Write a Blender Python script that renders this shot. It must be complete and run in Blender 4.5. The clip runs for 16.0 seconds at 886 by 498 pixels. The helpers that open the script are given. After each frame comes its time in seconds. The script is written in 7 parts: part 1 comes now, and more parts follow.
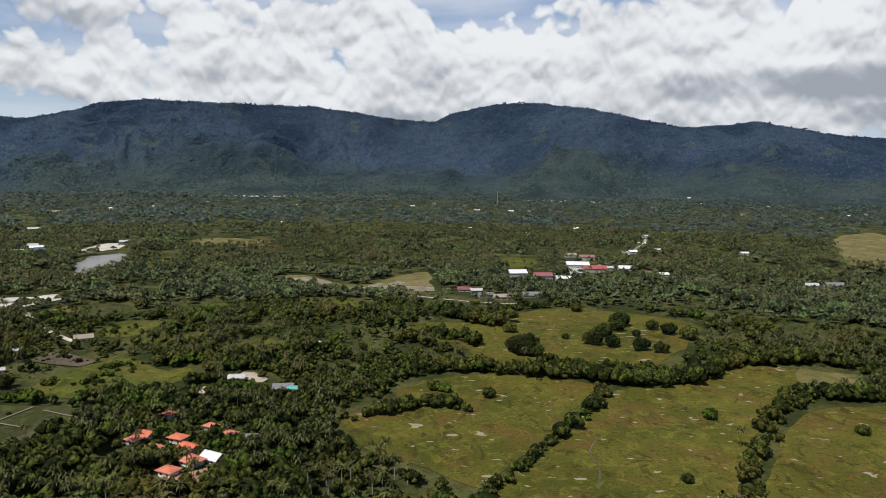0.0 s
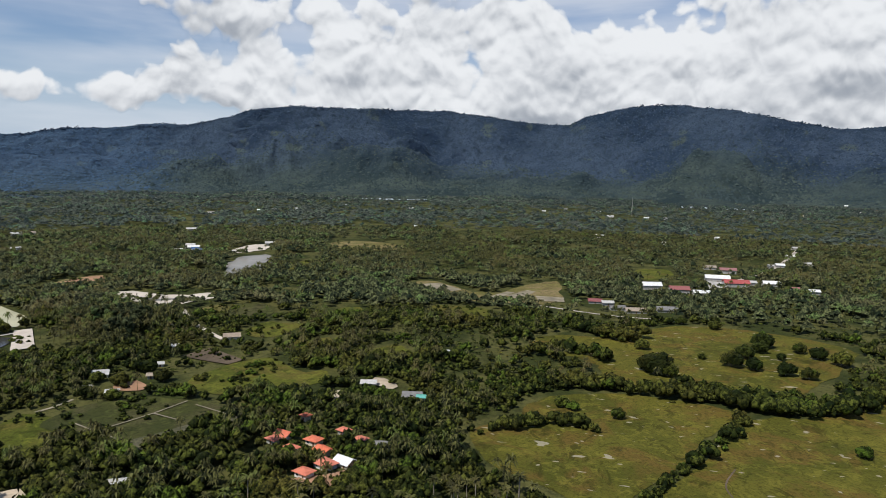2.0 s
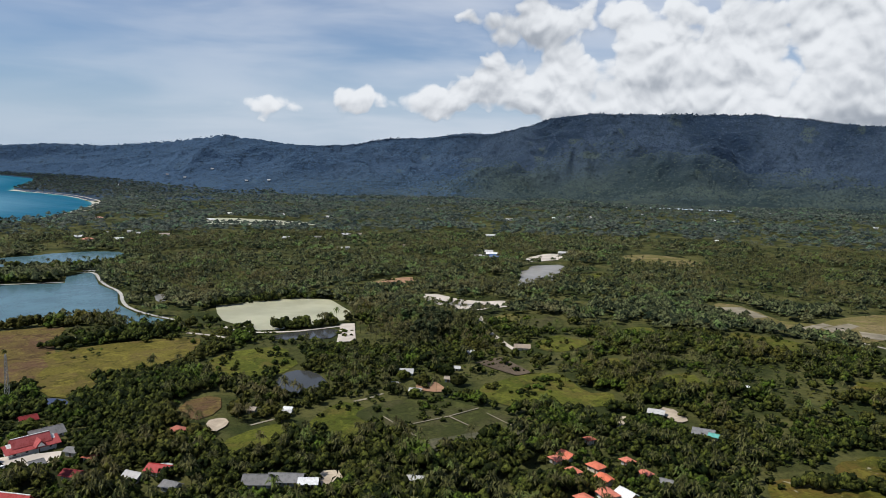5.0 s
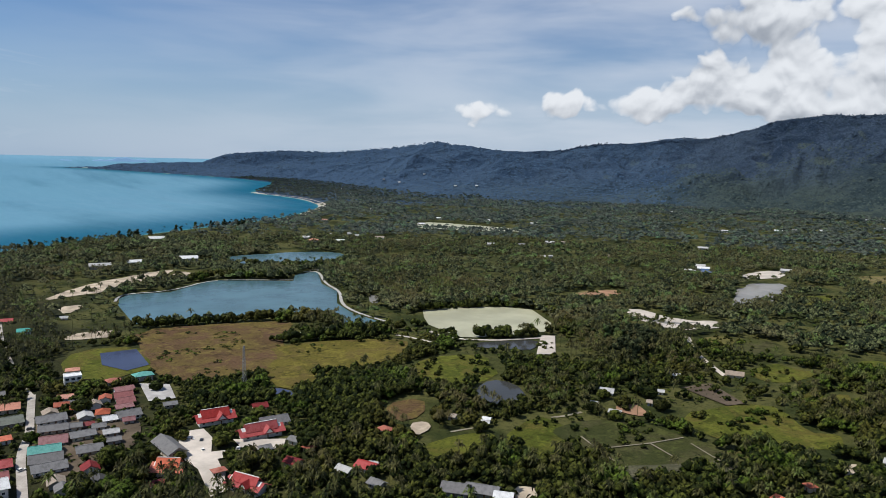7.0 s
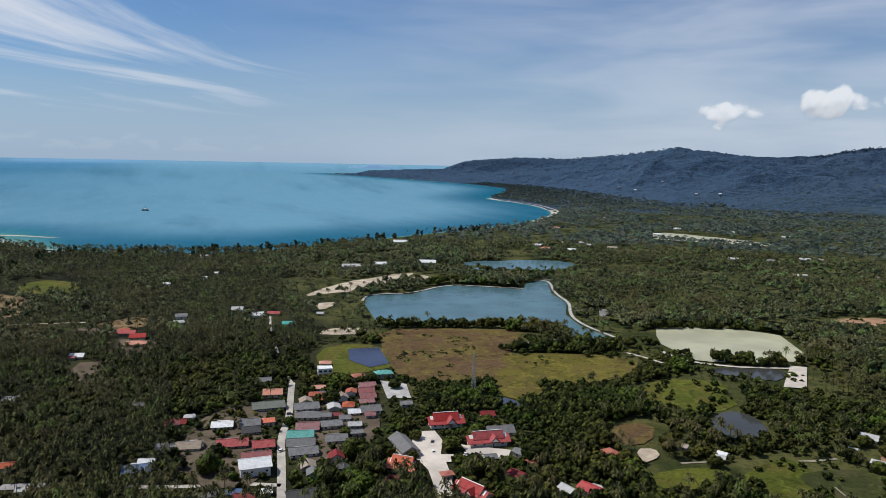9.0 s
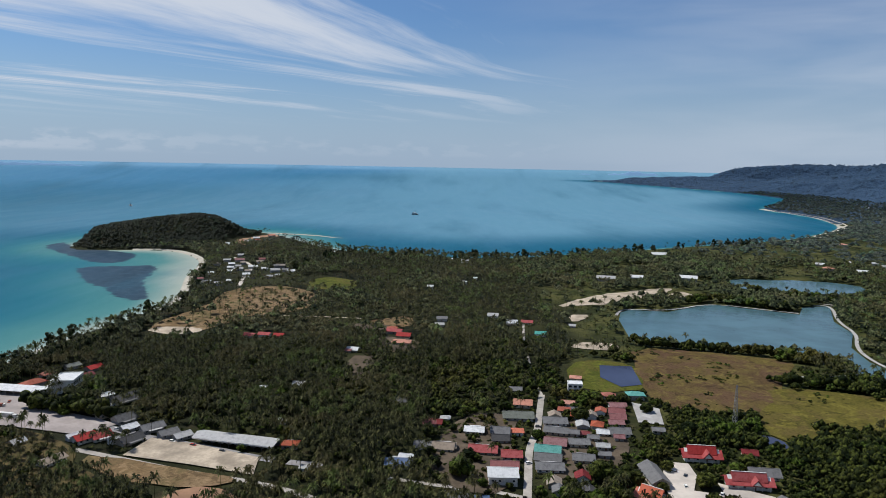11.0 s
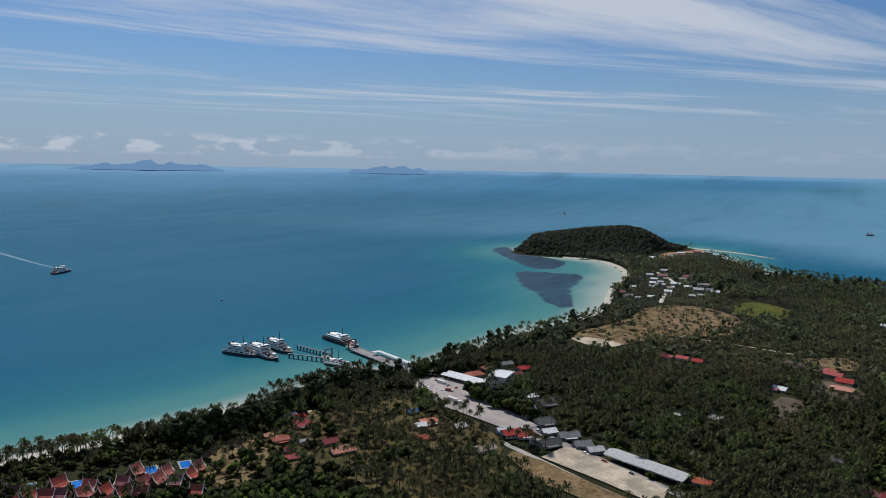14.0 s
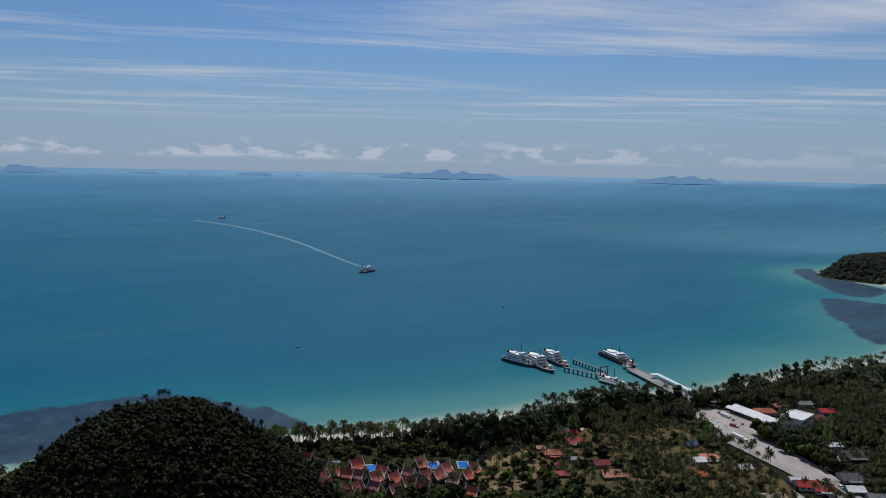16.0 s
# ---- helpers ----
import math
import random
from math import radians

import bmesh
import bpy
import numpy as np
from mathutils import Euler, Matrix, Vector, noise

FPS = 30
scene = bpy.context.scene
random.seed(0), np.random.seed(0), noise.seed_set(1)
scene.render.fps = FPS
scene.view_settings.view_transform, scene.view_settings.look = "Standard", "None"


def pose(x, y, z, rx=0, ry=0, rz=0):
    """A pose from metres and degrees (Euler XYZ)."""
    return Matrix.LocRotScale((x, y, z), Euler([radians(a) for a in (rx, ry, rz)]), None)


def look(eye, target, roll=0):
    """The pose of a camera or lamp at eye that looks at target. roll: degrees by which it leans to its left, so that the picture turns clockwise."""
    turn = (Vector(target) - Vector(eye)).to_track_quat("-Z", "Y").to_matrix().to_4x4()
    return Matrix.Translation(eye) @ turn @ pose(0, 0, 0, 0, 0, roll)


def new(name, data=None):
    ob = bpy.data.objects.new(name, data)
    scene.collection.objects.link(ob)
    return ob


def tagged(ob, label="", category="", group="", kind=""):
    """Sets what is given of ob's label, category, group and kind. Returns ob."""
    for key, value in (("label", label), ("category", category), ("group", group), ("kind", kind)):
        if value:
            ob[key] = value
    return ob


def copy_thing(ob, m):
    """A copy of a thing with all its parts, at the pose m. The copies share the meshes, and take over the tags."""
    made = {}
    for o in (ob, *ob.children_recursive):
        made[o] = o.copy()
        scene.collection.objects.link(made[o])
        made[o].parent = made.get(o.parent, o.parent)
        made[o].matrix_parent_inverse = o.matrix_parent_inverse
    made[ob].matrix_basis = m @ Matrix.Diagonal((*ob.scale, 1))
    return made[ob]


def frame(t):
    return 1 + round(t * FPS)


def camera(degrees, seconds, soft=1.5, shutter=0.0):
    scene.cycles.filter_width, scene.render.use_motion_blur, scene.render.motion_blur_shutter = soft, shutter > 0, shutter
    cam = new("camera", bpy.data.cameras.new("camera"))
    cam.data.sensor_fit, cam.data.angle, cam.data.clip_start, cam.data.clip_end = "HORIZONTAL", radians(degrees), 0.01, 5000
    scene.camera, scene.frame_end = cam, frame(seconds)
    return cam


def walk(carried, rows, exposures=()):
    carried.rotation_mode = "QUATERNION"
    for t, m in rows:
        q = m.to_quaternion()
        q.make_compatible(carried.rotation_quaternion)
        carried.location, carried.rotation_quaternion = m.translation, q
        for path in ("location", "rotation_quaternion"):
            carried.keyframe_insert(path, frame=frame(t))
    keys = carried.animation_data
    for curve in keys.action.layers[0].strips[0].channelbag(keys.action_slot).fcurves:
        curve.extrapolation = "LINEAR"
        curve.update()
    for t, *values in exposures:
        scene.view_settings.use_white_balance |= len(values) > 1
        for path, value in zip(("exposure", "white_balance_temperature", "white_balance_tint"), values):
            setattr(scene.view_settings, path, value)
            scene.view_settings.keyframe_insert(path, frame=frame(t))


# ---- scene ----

# the camera hangs over one spot, climbs slowly and turns to the left
cam = camera(63.11, 16.0, soft=0.85)
WALK = [
    (0.0, 150.4, 1.42, -6.78, 1.10), (0.5, 152.1, 3.21, -6.76, 1.13), (1.0, 154.0, 5.80, -6.75, 1.17),
    (1.5, 155.9, 8.63, -6.76, 1.20), (2.0, 157.9, 11.81, -6.79, 1.21), (2.5, 159.8, 15.18, -6.81, 1.22),
    (3.0, 161.7, 18.56, -6.82, 1.24), (3.5, 163.5, 22.27, -6.82, 1.25), (4.0, 165.2, 26.29, -6.83, 1.25),
    (4.5, 166.9, 30.64, -6.84, 1.22), (7.0, 176.2, 51.06, -6.83, 1.24), (7.5, 178.0, 55.30, -6.83, 1.23),
    (8.0, 179.7, 59.97, -6.82, 1.19), (8.5, 181.5, 64.70, -6.79, 1.15), (9.0, 183.3, 69.41, -6.78, 1.12),
    (11.5, 192.7, 95.05, -6.70, 1.09), (12.0, 194.5, 100.56, -6.68, 1.10), (12.5, 196.4, 105.99, -6.65, 1.10),
    (13.0, 198.4, 111.49, -6.64, 1.08), (13.5, 200.4, 117.02, -6.64, 1.06), (14.0, 202.4, 122.61, -6.64, 1.05),
    (14.5, 204.3, 128.28, -6.61, 1.05), (15.0, 206.1, 133.96, -6.55, 1.07), (15.5, 207.8, 139.54, -6.47, 1.09),
    (16.0, 209.5, 144.77, -6.41, 1.14),
]


def heading(z, yaw, pitch, roll):
    a, p = radians(yaw), radians(pitch)
    way = Vector((-math.sin(a) * math.cos(p), math.cos(a) * math.cos(p), math.sin(p)))
    return look((0, 0, z), Vector((0, 0, z)) + way * 100, roll)


walk(cam, [(t, heading(z, yaw, pitch, roll)) for t, z, yaw, pitch, roll in WALK],
     [(0.0, 0.02, 6420, 10), (4.5, 0.02, 6340, 10), (9.0, -0.10, 6180, 10), (12.5, -0.26, 6090, 10), (16.0, -0.5, 5990, 10)])

# ---- light ----
SUN_AZ, SUN_EL = 146.0, 55.0  # degrees, counted to the left from +y
world = bpy.data.worlds.new("world")
scene.world = world
world.use_nodes = True
W = world.node_tree
W.nodes.clear()


def wnode(kind, **put):
    n = W.nodes.new(kind)
    for k, v in put.items():
        n.inputs[k].default_value = v
    return n


def wmath(op, a, b=None, c=None):
    n = W.nodes.new("ShaderNodeMath")
    n.operation = op
    for i, v in enumerate((a, b, c)):
        if v is None:
            continue
        if isinstance(v, (int, float)):
            n.inputs[i].default_value = v
        else:
            W.links.new(v, n.inputs[i])
    return n.outputs[0]


def wrange(v, a, b, c=0.0, d=1.0):
    n = W.nodes.new("ShaderNodeMapRange")
    n.interpolation_type = "SMOOTHSTEP"
    W.links.new(v, n.inputs[0])
    for i, q in enumerate((a, b, c, d)):
        n.inputs[i + 1].default_value = q
    return n.outputs[0]


def wvec(x, y, z):
    n = W.nodes.new("ShaderNodeCombineXYZ")
    for i, v in enumerate((x, y, z)):
        if isinstance(v, (int, float)):
            n.inputs[i].default_value = v
        else:
            W.links.new(v, n.inputs[i])
    return n.outputs[0]


def wnoise(vec, scale, detail, rough, distort=0.0):
    n = wnode("ShaderNodeTexNoise", Scale=scale, Detail=detail, Roughness=rough, Distortion=distort)
    W.links.new(vec, n.inputs["Vector"])
    return n.outputs[0]


def wmix(f, a, b):
    n = W.nodes.new("ShaderNodeMix")
    n.data_type = "RGBA"
    W.links.new(f, n.inputs[0])
    for sock, v in ((n.inputs[6], a), (n.inputs[7], b)):
        if isinstance(v, tuple):
            sock.default_value = (*v, 1)
        else:
            W.links.new(v, sock)
    return n.outputs[2]


sky = W.nodes.new("ShaderNodeTexSky")
sky.sky_type, sky.sun_disc = "NISHITA", False
sky.sun_elevation, sky.sun_rotation = radians(SUN_EL), radians(-SUN_AZ)
sky.air_density, sky.dust_density, sky.ozone_density = 1.0, 0.6, 2.5
coord = W.nodes.new("ShaderNodeTexCoord")
sep = W.nodes.new("ShaderNodeSeparateXYZ")
W.links.new(coord.outputs["Generated"], sep.inputs[0])
dx, dy, dz = sep.outputs
up = wmath("MAXIMUM", dz, 0.015)
# bearing, counted to the left from +y, and height over the horizon, in degrees (the seam lies at 240)
side_ = wmath("SUBTRACT", wmath("MULTIPLY", dx, -0.5), wmath("MULTIPLY", dy, 0.866))
fore_ = wmath("SUBTRACT", wmath("MULTIPLY", dy, 0.5), wmath("MULTIPLY", dx, 0.866))
bearing = wmath("MULTIPLY_ADD", wmath("ARCTAN2", side_, fore_), 57.2958, 60.0)
lift = wmath("MULTIPLY", wmath("ARCSINE", dz), 57.2958)


def wwarp(vec, scale, amount):
    """Shift a vector by soft noise."""
    n = wnode("ShaderNodeTexNoise", Scale=scale, Detail=3.0, Roughness=0.55)
    W.links.new(vec, n.inputs["Vector"])
    m_ = W.nodes.new("ShaderNodeVectorMath")
    m_.operation = "MULTIPLY_ADD"
    W.links.new(n.outputs[1], m_.inputs[0])
    m_.inputs[1].default_value = (amount, amount, amount)
    W.links.new(vec, m_.inputs[2])
    return m_.outputs[0]


def wbillow(vec, scale, detail):
    """Rounded lumps: 1 at their middles, 0 in the clefts."""
    v = W.nodes.new("ShaderNodeTexVoronoi")
    v.feature = "SMOOTH_F1"
    for key, val in (("Scale", scale), ("Smoothness", 0.3), ("Detail", detail), ("Roughness", 0.5), ("Lacunarity", 2.2)):
        v.inputs[key].default_value = val
    W.links.new(vec, v.inputs["Vector"])
    return wmath("SUBTRACT", 1.0, wmath("MULTIPLY", v.outputs[0], 1.25))


# banks of heaped cloud over the hills: bearing, height, half width, half height, thickness
BANKS = ((19.5, 7.5, 7, 2.8, 0.55), (26, 4.3, 4, 1.6, 0.45), (7.5, 8.8, 6, 3.2, 0.6), (-3, 7.6, 6, 2.6, 0.6), (-13.8, 8.8, 5, 3.2, 0.7), (-24, 8.5, 8, 3.4, 0.65),
         (8, 4.2, 11, 1.7, 0.5), (-14, 4.6, 9, 1.8, 0.5), (-34, 6, 9, 4, 0.6), (35.5, 5.0, 2.6, 1.7, 0.55), (41.6, 4.4, 4.6, 1.5, 0.66), (29, 5.8, 4, 1.7, 0.55), (50, 4.2, 3.0, 1.1, 0.56),
         (31, 10.5, 9, 1.8, 0.40))


def banks(height):
    total = None
    for b_az, b_el, b_w, b_h, amount in BANKS:
        p_ = wmath("MULTIPLY", wmath("SUBTRACT", bearing, b_az), 1 / b_w)
        q_ = wmath("MULTIPLY", wmath("SUBTRACT", height, b_el), 1 / b_h)
        g_ = wmath("EXPONENT", wmath("MULTIPLY", wmath("ADD", wmath("MULTIPLY", p_, p_), wmath("MULTIPLY", q_, q_)), -1.0))
        g_ = wmath("MULTIPLY", g_, amount)
        total = g_ if total is None else wmath("ADD", total, g_)
    return wmath("MINIMUM", total, 0.75)


def heaped(height):
    """Thickness of the cloud heaps: banks broken up into great lumps with smaller ones on them."""
    v = wwarp(wvec(wmath("MULTIPLY", bearing, 0.1), wmath("MULTIPLY", height, 0.11), 3.3), 1.6, 0.30)
    soft_ = wnoise(v, 1.5, 6.0, 0.55)
    lumps = wbillow(wwarp(v, 5.0, 0.10), 2.4, 2.0)
    general = wmath("ADD", wmath("MULTIPLY", wrange(bearing, 42.0, 12.0, 0.0, 0.32), wrange(height, 26.0, 14.0)), wrange(bearing, 44.0, 66.0, 0.0, -0.35))  # nearly closed inland, open overhead and over the sea
    return wmath("ADD", wmath("ADD", banks(height), general), wmath("ADD", wmath("MULTIPLY_ADD", soft_, 0.8, -0.40), wmath("MULTIPLY_ADD", lumps, 0.54, -0.32)))


n1, n2 = heaped(lift), heaped(wmath("ADD", lift, 0.55))
heaps = wmath("MULTIPLY", wrange(n1, -0.06, 0.16), wrange(lift, 30.0, 16.0, 0.25, 1.0))
lit = wmath("MULTIPLY", wmath("SUBTRACT", n1, n2), 1.7)  # bright where the cloud ends above, grey below
wide = wvec(wmath("MULTIPLY", bearing, 0.040), wmath("MULTIPLY", lift, 0.07), 8.1)
grey = wmath("MULTIPLY_ADD", wnoise(wide, 1.4, 3.0, 0.5), 1.6, -0.84)  # whole banks in shade
under = wmath("MULTIPLY", wrange(n1, 0.4, 1.1), -0.22)
shade = wmath("ADD", wmath("ADD", 0.62, lit), wmath("ADD", grey, under))
flat_base = wmath("MULTIPLY", wrange(bearing, -11.0, -18.0), wmath("MULTIPLY", wrange(lift, 4.6, 5.6), wrange(lift, 7.6, 6.4)))  # a long grey base
shade = wmath("SUBTRACT", shade, wmath("MULTIPLY", flat_base, 0.5))
heap_colour = wmix(wrange(shade, -0.05, 1.05), (0.42, 0.46, 0.52), (1.03, 1.05, 1.07))
# streaks of high cloud over the sea
px, py = wmath("DIVIDE", dx, up), wmath("DIVIDE", dy, up)
bend = wnoise(wvec(wmath("MULTIPLY", px, 0.10), wmath("MULTIPLY", py, 0.10), 2.0), 1.0, 3.0, 0.5)
sl, cl = math.sin(radians(60)), math.cos(radians(60))  # the streaks run towards this side
run = wmath("SUBTRACT", wmath("MULTIPLY", py, cl), wmath("MULTIPLY", px, sl))
across = wmath("ADD", wmath("MULTIPLY", px, cl), wmath("MULTIPLY", py, sl))
streak = wvec(wmath("MULTIPLY", run, 0.11), wmath("ADD", wmath("MULTIPLY", across, 0.50), wmath("MULTIPLY", bend, 2.0)), 5.0)
n3 = wnoise(streak, 1.0, 9.0, 0.62, 0.35)
veil = wmath("MULTIPLY", wrange(n3, 0.46, 0.65), wrange(lift, 2.5, 5.5))
veil = wmath("MULTIPLY", veil, wrange(bearing, 68.0, 104.0, 0.0, 0.95))
sheet_ = wvec(wmath("MULTIPLY", bearing, 0.05), wmath("MULTIPLY", lift, 0.26), 1.7)
thin = wmath("MULTIPLY", wmath("MULTIPLY_ADD", wrange(wnoise(sheet_, 1.3, 4.0, 0.5, 0.3), 0.25, 0.70), 0.62, 0.20), wrange(bearing, 100.0, 30.0, 0.0, 0.80))
veil = wmath("MULTIPLY", wmath("MAXIMUM", veil, thin), wrange(lift, 32.0, 16.0, 0.3, 1.0))
# a low row of small clouds on the sea's horizon
rowv = wvec(wmath("MULTIPLY", bearing, 0.42), wmath("MULTIPLY", lift, 1.1), 0.6)
n4 = wmath("SUBTRACT", wnoise(rowv, 1.0, 6.0, 0.55), wmath("MULTIPLY", lift, 0.06))
low = wmath("MULTIPLY", wrange(n4, 0.40, 0.54), wmath("MULTIPLY", wrange(lift, 0.35, 0.75), wrange(lift, 2.3, 1.5)))
low = wmath("MULTIPLY", low, wrange(bearing, 100.0, 150.0, 0.12, 0.75))
haze = wrange(dz, 0.17, 0.0, 0.0, 0.80)
cover = wmath("MAXIMUM", wmath("MAXIMUM", heaps, veil), low)
colour = wmix(heaps, (0.88, 0.92, 0.99), heap_colour)
bg_sky, bg_cloud = wnode("ShaderNodeBackground", Strength=0.082), wnode("ShaderNodeBackground", Strength=0.80)
clear = W.nodes.new("ShaderNodeMix")
clear.data_type, clear.blend_type = "RGBA", "MULTIPLY"
clear.inputs[0].default_value = 1.0
W.links.new(sky.outputs[0], clear.inputs[6])
clear.inputs[7].default_value = (0.66, 0.86, 1.08, 1)
tint = wmix(haze, clear.outputs[2], (4.9, 6.2, 7.9))
W.links.new(tint, bg_sky.inputs[0])
W.links.new(colour, bg_cloud.inputs[0])
mix = W.nodes.new("ShaderNodeMixShader")
W.links.new(cover, mix.inputs[0])
W.links.new(bg_sky.outputs[0], mix.inputs[1])
W.links.new(bg_cloud.outputs[0], mix.inputs[2])
out = W.nodes.new("ShaderNodeOutputWorld")
W.links.new(mix.outputs[0], out.inputs[0])

sun = new("sun", bpy.data.lights.new("sun", "SUN"))
sun.data.energy, sun.data.angle, sun.data.color = 5.0, radians(0.53), (1.0, 0.95, 0.87)
sa, se = radians(SUN_AZ), radians(SUN_EL)
sun.matrix_world = look(Vector((-math.sin(sa) * math.cos(se), math.cos(sa) * math.cos(se), math.sin(se))) * 1000, (0, 0, 0))

# ---- materials ----


class Mat:
    """A node material with a few short cuts."""

    def __init__(self, name, rough=0.8, spec=0.25, metal=0.0):
        self.m = bpy.data.materials.new(name)
        self.m.use_nodes = True
        self.t = self.m.node_tree
        self.b = self.t.nodes["Principled BSDF"]
        self.b.inputs["Roughness"].default_value = rough
        self.b.inputs["Specular IOR Level"].default_value = spec
        self.b.inputs["Metallic"].default_value = metal
        self.geo = self.t.nodes.new("ShaderNodeNewGeometry")
        self.info = self.t.nodes.new("ShaderNodeObjectInfo")

    def link(self, v, sock):
        if isinstance(v, tuple):
            sock.default_value = (*v, 1) if len(v) == 3 and sock.type == "RGBA" else v
        elif isinstance(v, (int, float)):
            sock.default_value = v
        else:
            self.t.links.new(v, sock)

    def noise(self, scale, detail=4.0, rough=0.55, stretch=(1, 1, 1), distort=0.0):
        vm = self.t.nodes.new("ShaderNodeVectorMath")
        vm.operation = "MULTIPLY"
        self.t.links.new(self.geo.outputs["Position"], vm.inputs[0])
        vm.inputs[1].default_value = stretch
        n = self.t.nodes.new("ShaderNodeTexNoise")
        n.inputs["Scale"].default_value, n.inputs["Detail"].default_value = scale, detail
        n.inputs["Roughness"].default_value, n.inputs["Distortion"].default_value = rough, distort
        self.t.links.new(vm.outputs[0], n.inputs["Vector"])
        return n.outputs[0]

    def range(self, v, a, b, c=0.0, d=1.0):
        n = self.t.nodes.new("ShaderNodeMapRange")
        n.interpolation_type = "SMOOTHSTEP"
        self.link(v, n.inputs[0])
        for i, q in enumerate((a, b, c, d)):
            n.inputs[i + 1].default_value = q
        return n.outputs[0]

    def math(self, op, a, b=0.0):
        n = self.t.nodes.new("ShaderNodeMath")
        n.operation = op
        self.link(a, n.inputs[0])
        self.link(b, n.inputs[1])
        return n.outputs[0]

    def mix(self, f, a, b):
        n = self.t.nodes.new("ShaderNodeMix")
        n.data_type = "RGBA"
        self.link(f, n.inputs[0])
        self.link(a, n.inputs[6])
        self.link(b, n.inputs[7])
        return n.outputs[2]

    def attr(self, name):
        n = self.t.nodes.new("ShaderNodeAttribute")
        n.attribute_name = name
        return n.outputs["Fac"]

    def base(self, v):
        self.link(v, self.b.inputs["Base Color"])
        return self

    def bump(self, h, dist, strength=1.0):
        n = self.t.nodes.new("ShaderNodeBump")
        n.inputs["Distance"].default_value, n.inputs["Strength"].default_value = dist, strength
        self.link(h, n.inputs["Height"])
        self.t.links.new(n.outputs[0], self.b.inputs["Normal"])
        return self


def leafy(name, dark, light, dry, island=True, rough=0.7, spec=0.06, gap_shade=1.0):
    k = Mat(name, rough, spec)
    r = k.geo.outputs["Random Per Island"] if island else k.info.outputs["Random"]
    c = k.mix(k.range(r, 0.0, 1.0), dark, light)
    c = k.mix(k.range(k.noise(0.012, 3.0), 0.46, 0.72, 0.0, 0.75), c, dry)
    c = k.mix(k.range(k.noise(0.035, 3.0, 0.6), 0.54, 0.66, 0.0, 0.7), c, (light[0] * 1.05, light[1] * 1.45, light[2]))
    # dark noise paints the shade between leaf clumps into the colour
    c = k.mix(k.range(k.noise(0.42, 3.0, 0.65), 0.42, 0.60, 0.0, 0.88 * gap_shade), c, tuple(v * 0.5 for v in dark))
    c = k.mix(k.range(k.noise(1.6, 3.0, 0.7), 0.46, 0.62, 0.0, 0.45 * gap_shade), c, tuple(v * 0.4 for v in dark))
    return k.base(c).bump(k.noise(1.0, 3.0, 0.7), 0.7).m


def plain(name, colour, rough=0.75, spec=0.3, vary=0.25, scale=0.35, metal=0.0, bump=0.02):
    k = Mat(name, rough, spec, metal)
    dark = tuple(v * (1 - vary) for v in colour)
    lite = tuple(min(1.0, v * (1 + vary * 0.5)) for v in colour)
    c = k.mix(k.range(k.noise(scale, 5.0, 0.65), 0.3, 0.7), dark, lite)
    c = k.mix(k.range(k.noise(scale * 9, 3.0, 0.6), 0.35, 0.75, 0.0, 0.4), c, dark)
    return k.base(c).bump(k.noise(scale * 12), bump).m


def roofing(name, colour, ribs=True):
    """Sheet or tile roofing: weathered, each roof a little different."""
    k = Mat(name, 0.75, 0.12)
    dark = tuple(v * 0.55 for v in colour)
    pale = tuple(min(1.0, v * 0.8 + 0.07) for v in colour)
    c = k.mix(k.range(k.info.outputs["Random"], 0.0, 1.0), colour, pale)
    c = k.mix(k.range(k.noise(0.45, 5.0, 0.7, (1, 1, 0.5)), 0.40, 0.75, 0.0, 0.75), c, dark)
    c = k.mix(k.range(k.noise(3.5, 3.0, 0.6), 0.4, 0.8, 0.0, 0.35), c, dark)
    return k.base(c).bump(k.noise(6.0, 2.0, 0.5, (1, 1, 4)), 0.05).m


M = {}
ROOFS = {"grey": (0.16, 0.155, 0.15), "dark": (0.075, 0.072, 0.07), "red": (0.36, 0.035, 0.03), "rust": (0.36, 0.09, 0.045),
         "orange": (0.60, 0.16, 0.085), "maroon": (0.20, 0.03, 0.03), "teal": (0.09, 0.36, 0.30), "white": (0.72, 0.72, 0.70),
         "pale": (0.45, 0.44, 0.42), "tan": (0.30, 0.24, 0.18), "rose": (0.26, 0.10, 0.095), "salmon": (0.55, 0.25, 0.17),
         "brick": (0.41, 0.098, 0.066), "olive": (0.15, 0.16, 0.13), "blue": (0.06, 0.11, 0.22)}
for key, col in ROOFS.items():
    M["roof_" + key] = roofing("roofing_" + key, col)
M["wall_white"] = plain("painted_wall", (0.72, 0.70, 0.66), 0.8, 0.2, 0.22)
M["wall_cream"] = plain("cream_wall", (0.58, 0.50, 0.38), 0.8, 0.2, 0.25)
M["wall_grey"] = plain("block_wall", (0.34, 0.33, 0.31), 0.85, 0.2, 0.3)
M["glass"] = plain("window_glass", (0.03, 0.04, 0.05), 0.12, 0.5, 0.1)
M["door"] = plain("door_wood", (0.16, 0.085, 0.05), 0.6, 0.3, 0.3)
M["trim"] = plain("white_trim", (0.78, 0.76, 0.70), 0.6, 0.3, 0.12)
M["steel"] = plain("dark_steel", (0.06, 0.065, 0.07), 0.5, 0.5, 0.3)
M["ship_white"] = plain("ship_white", (0.74, 0.75, 0.75), 0.45, 0.4, 0.15)
M["ship_hull"] = plain("ship_hull", (0.05, 0.055, 0.07), 0.5, 0.4, 0.3)
M["ship_deck"] = plain("ship_deck", (0.25, 0.22, 0.20), 0.7, 0.3, 0.3)
M["ship_red"] = plain("rusty_deck", (0.30, 0.16, 0.11), 0.75, 0.2, 0.35)
